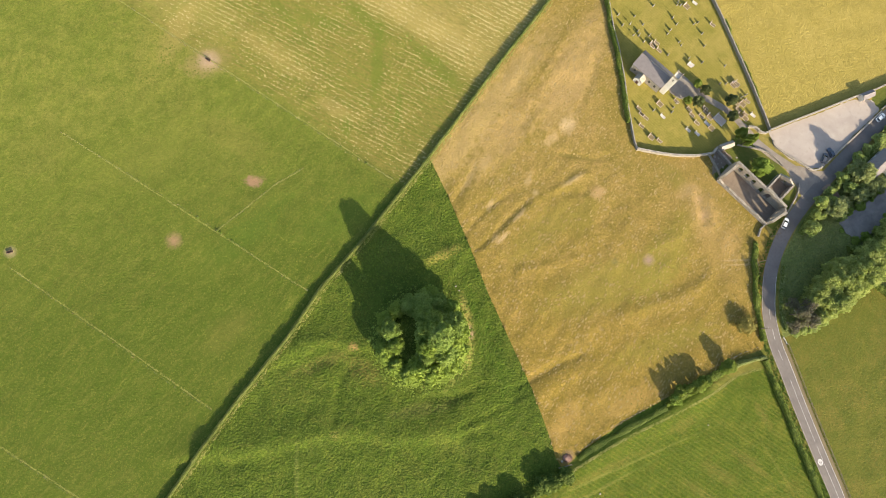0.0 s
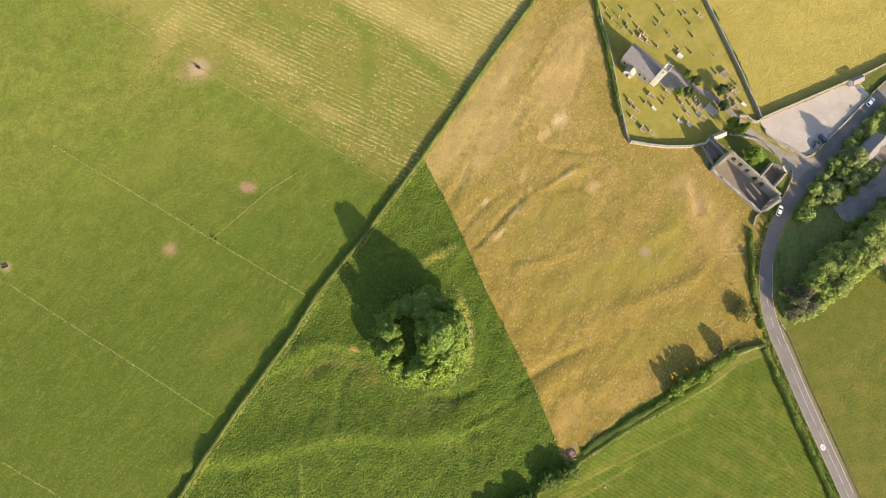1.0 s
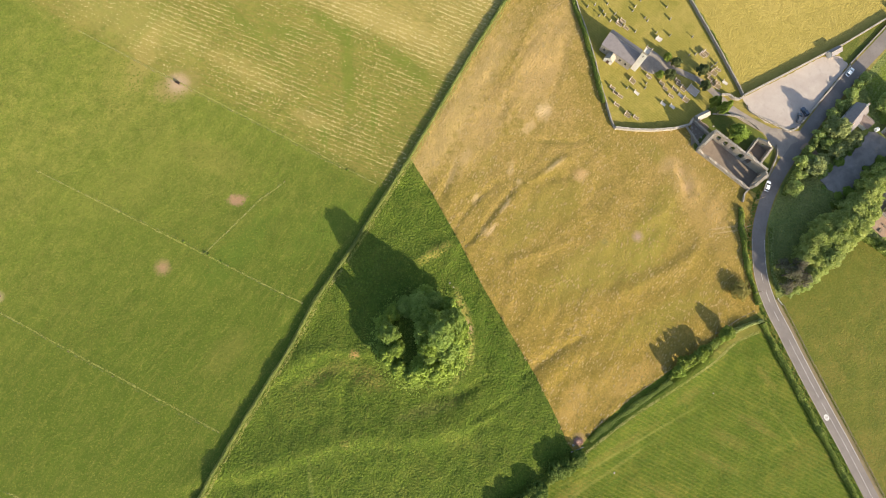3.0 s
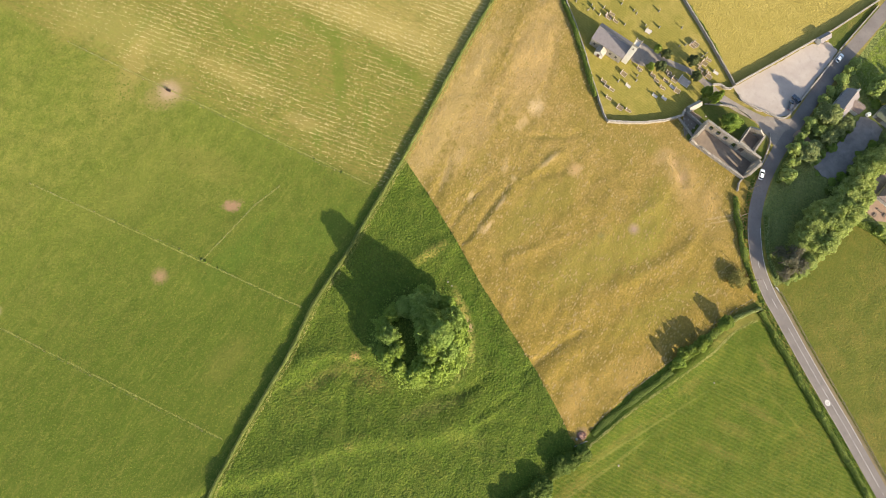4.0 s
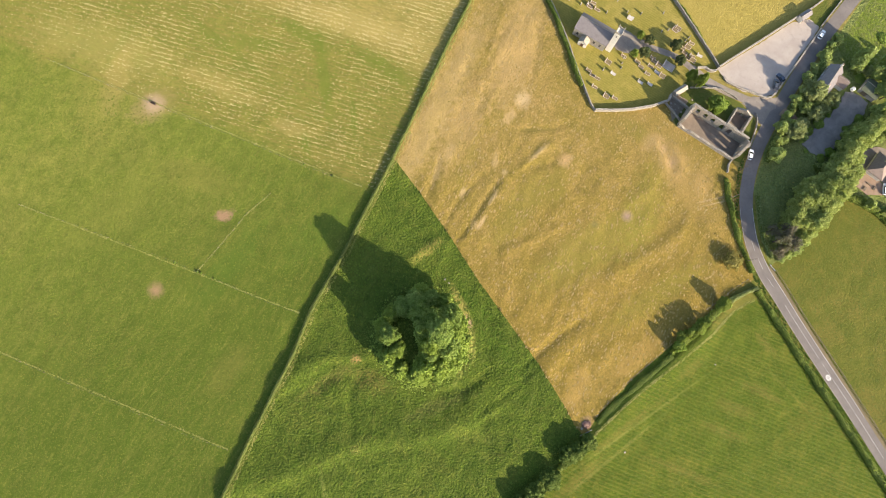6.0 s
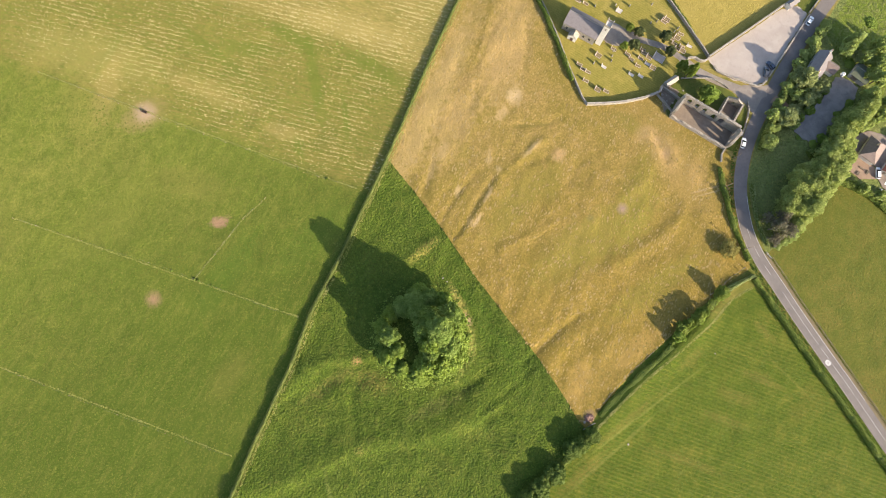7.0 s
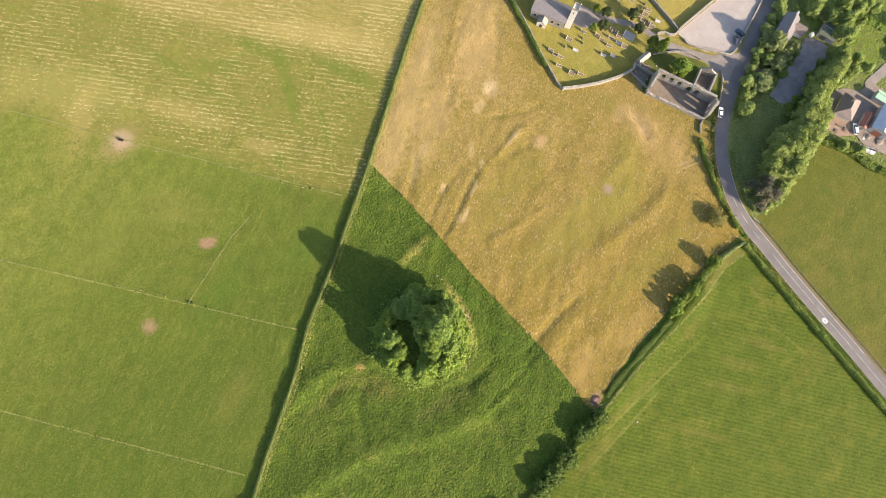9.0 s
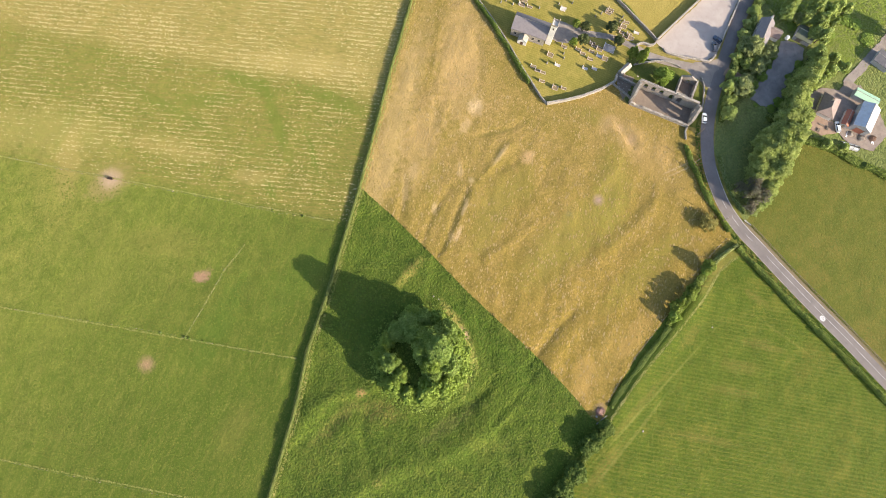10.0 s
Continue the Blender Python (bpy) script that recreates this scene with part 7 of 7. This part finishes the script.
PASTURE = HEDGE_W[2:13] + [(-172, -122), (-172, 202), (100, 202)]
tufts("pasture_tufts", PASTURE, 1.5, 0.28, 0.07, tuft_mat("pasture_tuft", (0.098, 0.128, 0.016), (0.165, 0.178, 0.028), (0.235, 0.215, 0.05), 31), "short clumpy pasture grass", 1, lambda x, y, r: patchy(x, y, r) & (0.55 * x + 0.835 * y < 42))
tufts("rough_tufts", REGIONS[0][0], 2.6, 0.30, 0.16, tuft_mat("rough_tuft", (0.066, 0.112, 0.012), (0.130, 0.178, 0.021), (0.22, 0.225, 0.045), 32), "rank tussocky green grass", 2, patchy)
tufts("hay_tufts", REGIONS[1][0], 1.6, 0.26, 0.03, tuft_mat("hay_tuft", (0.20, 0.158, 0.028), (0.29, 0.212, 0.046), (0.38, 0.265, 0.08), 33), "dry hay grass", 3, patchy)
tufts("meadow_tufts", REGIONS[4][0], 3.2, 0.22, 0.09, tuft_mat("meadow_tuft", (0.075, 0.115, 0.012), (0.125, 0.165, 0.018), (0.18, 0.185, 0.035), 34), "mown meadow grass in rows", 4, mown_rows, 2.4, -33)
tufts("east_tufts", REGIONS[5][0], 1.2, 0.34, 0.06, tuft_mat("east_tuft", (0.088, 0.118, 0.016), (0.135, 0.15, 0.025), (0.19, 0.165, 0.04), 35), "tussocky roadside pasture grass", 5, patchy)
tufts("crop_heads", REGIONS[3][0], 2.2, 0.32, 0.07, tuft_mat("crop_head", (0.31, 0.245, 0.058), (0.36, 0.28, 0.07), (0.41, 0.315, 0.09), 36), "ripening yellow crop", 6, None)
tufts("scrub_grass", REGIONS[8][0], 1.6, 0.45, 0.16, tuft_mat("scrub_tuft", (0.16, 0.19, 0.045), (0.235, 0.265, 0.07), (0.30, 0.31, 0.10), 37), "rank shady grass", 7, lambda x, y, r: clear(x, y, r) & (x < 232) & ~inside(x, y, [(160, 36), (178, 42), (192, 50), (184, 64), (164, 56), (157, 60)]) & ~inside(x, y, [(174, 16), (208, 6), (208, 34), (176, 36)]))


tufts("rough_tussocks", ROUGH_FIELD, 1.3, 0.40, 0.20, tuft_mat("tussock_grass", (0.080, 0.128, 0.014), (0.140, 0.195, 0.025), (0.20, 0.24, 0.045), 61), "tall green tussocks in the rough field", 61, scattered(0.75, 6.0))
tufts("pasture_tussocks", PASTURE, 0.8, 0.34, 0.075, tuft_mat("pasture_tussock", (0.110, 0.148, 0.018), (0.165, 0.192, 0.029), (0.23, 0.222, 0.048), 62), "darker grass tussocks in the pasture", 62, lambda x, y, r: scattered(0.5, 9.0)(x, y, r) & (0.55 * x + 0.835 * y < 41))
tufts("hay_tussocks", HAY_FIELD, 0.9, 0.38, 0.06, tuft_mat("hay_tussock", (0.19, 0.155, 0.030), (0.265, 0.200, 0.046), (0.36, 0.26, 0.08), 63), "olive tussocks in the dry hay field", 63, lambda x, y, r: scattered(0.6, 7.0)(x, y, r) & (r.random(len(x)) < np.clip((80 - y) / 70, 0.08, 1)))
tufts("hay_wisps", HAY_FIELD, 0.9, 0.30, 0.06, tuft_mat("pale_hay", (0.36, 0.26, 0.10), (0.44, 0.32, 0.14), (0.50, 0.38, 0.18), 64), "pale wisps of flattened hay", 64, scattered(0.6, 5.0), 2.2, 50)
tufts("east_tussocks", EAST_FIELD, 0.7, 0.38, 0.085, tuft_mat("east_tussock", (0.085, 0.115, 0.015), (0.13, 0.15, 0.024), (0.19, 0.17, 0.04), 65), "dark tussocks in the roadside pasture", 65, scattered(0.6, 8.0))
tufts("paddock_grass", REGIONS[9][0], 1.6, 0.4, 0.08, tuft_mat("paddock_tuft", (0.14, 0.185, 0.025), (0.20, 0.245, 0.037), (0.26, 0.29, 0.06), 38), "rank bright paddock grass", 9, patchy)


m_pale_grass = leafage("pale_uncut_grass", (0.25, 0.26, 0.06), (0.36, 0.35, 0.10), (0.44, 0.40, 0.15), 39)


def stubble(x, y, rng):
    """Straw lies in rows, thickest to the north-east of the fence line."""
    s = 0.55 * x + 0.835 * y - 43.0
    row = (0.46 * x + 0.89 * y) / 1.75
    near = np.abs(row - np.round(row)) < 0.24
    g = np.sin(x * 0.11 + 0.8) * np.sin(y * 0.13 + 0.3) + 0.6 * np.sin(x * 0.31) * np.sin(y * 0.27)
    wheel = (seg_dist(x, y, (-16.4, 123.9), (-18.2, 89.3)) < 2.2) | (seg_dist(x, y, (-29.2, 130.7), (-15.6, 116.8)) < 2.6) | (seg_dist(x, y, (-3.1, 114.9), (13.5, 97.7)) < 2.6)
    return near & ~(wheel & (rng.random(len(x)) < 0.75)) & (rng.random(len(x)) < np.where(s > 53, 0.95, np.clip((s + 1) / 14, 0, 0.62)) * np.clip(0.55 + 0.5 * g, 0.08, 1) * np.clip((x + 150) / 55, 0, 1))


tufts("straw", PASTURE, 8.0, 0.20, 0.05, m_straw, "pale straw left in rows on the cut field", 8, stubble, 1.8, -27)
for i, line in enumerate(([(-134.8, 76.3), (-41.3, 17.2)], [(-118.3, 130.5), (-10.9, 59.5)], [(-148.0, 25.1), (-73.6, -24.9)], [(-145.4, -37.0), (-98, -66)], [(-75.2, 39.5), (-54.2, 57.5)], [(-54.2, 57.5), (-44.6, 63.4)])):
    a, b = Vector(line[0]), Vector(line[1])
    nrm = Vector((-(b - a).y, (b - a).x)).normalized() * 0.28
    tufts("fence_grass", [tuple(a + nrm), tuple(b + nrm), tuple(b - nrm), tuple(a - nrm)], 22.0, 0.2, 0.07, m_pale_grass, "pale uncut grass under an electric fence", 40 + i)
edge = [Vector(p) for p in MEADOW_EDGE]
tufts("headland_grass", [tuple(p) for p in offset_line(edge, 0.42)] + [tuple(p) for p in offset_line(edge, -0.42)][::-1], 16.0, 0.24, 0.08, m_pale_grass, "pale uncut grass along the meadow's edge", 48)
corner = [Vector(p) for p in ((-10, -81.2), (27.0, -61.0), (43.2, -52.9), (51.0, -47.6))]
tufts("rank_edge_grass", [tuple(p) for p in offset_line(corner, 0.7)] + [tuple(p) for p in offset_line(corner, -0.5)][::-1], 9.0, 0.28, 0.22, m_leaf_garden, "tall yellow-green grass along the overgrown hedge", 49)
hw = [Vector(p) for p in HEDGE_W[2:12]]
tufts("hedge_bottom_grass", [tuple(p) for p in offset_line(hw, 0.8)] + [tuple(p) for p in offset_line(hw, 1.9)][::-1], 8.0, 0.26, 0.16, m_pale_grass, "pale rank grass along the hedge bottom", 57)
m_verge_soil = gravel("dry_verge_soil", (0.185, 0.138, 0.078), (0.245, 0.185, 0.105), (0.11, 0.11, 0.035), 1.6, 63)
ribbon("verge", offset_line(road_line[south - 8:south + 44], 3.9), offset_line(road_line[south - 8:south + 44], 2.62), 0.03, m_verge_soil, "dry brown verge beside the road", "verge")
m_verge_dry = leafage("dry_verge_stalks", (0.19, 0.14, 0.075), (0.29, 0.215, 0.115), (0.33, 0.27, 0.14), 27)
tufts("verge_grass", [tuple(p) for p in offset_line(road_line[south - 6:south + 42], 2.8)] + [tuple(p) for p in offset_line(road_line[south - 6:south + 42], 5.0)][::-1], 3.0, 0.22, 0.08, m_verge_dry, "dry brown verge grass along the fence", 50)
tufts("verge_weeds", [tuple(p) for p in offset_line(road_line[bend - 20:south + 42], -2.8)] + [tuple(p) for p in offset_line(road_line[bend - 20:south + 42], -4.6)][::-1], 4.0, 0.3, 0.35, m_tuft, "green weeds on the road verge", 51)
ring_poly = [(MOTTE[0] + 20.4 * math.cos(a), MOTTE[1] + 20.4 * math.sin(a)) for a in (2 * math.pi * k / 40 for k in range(40))]
tufts("motte_weeds", ring_poly, 3.0, 0.36, 0.22, m_leaf_bright, "rank nettles and grass on the mound", 53, lambda x, y, r: (np.hypot(x - MOTTE[0], y - MOTTE[1]) > 11.5) & ~((x > 14) & (np.abs(y - 2.5) < 6)) & (r.random(len(x)) < np.clip((20.4 - np.hypot(x - MOTTE[0], y - MOTTE[1])) / 4.5, 0, 1)))
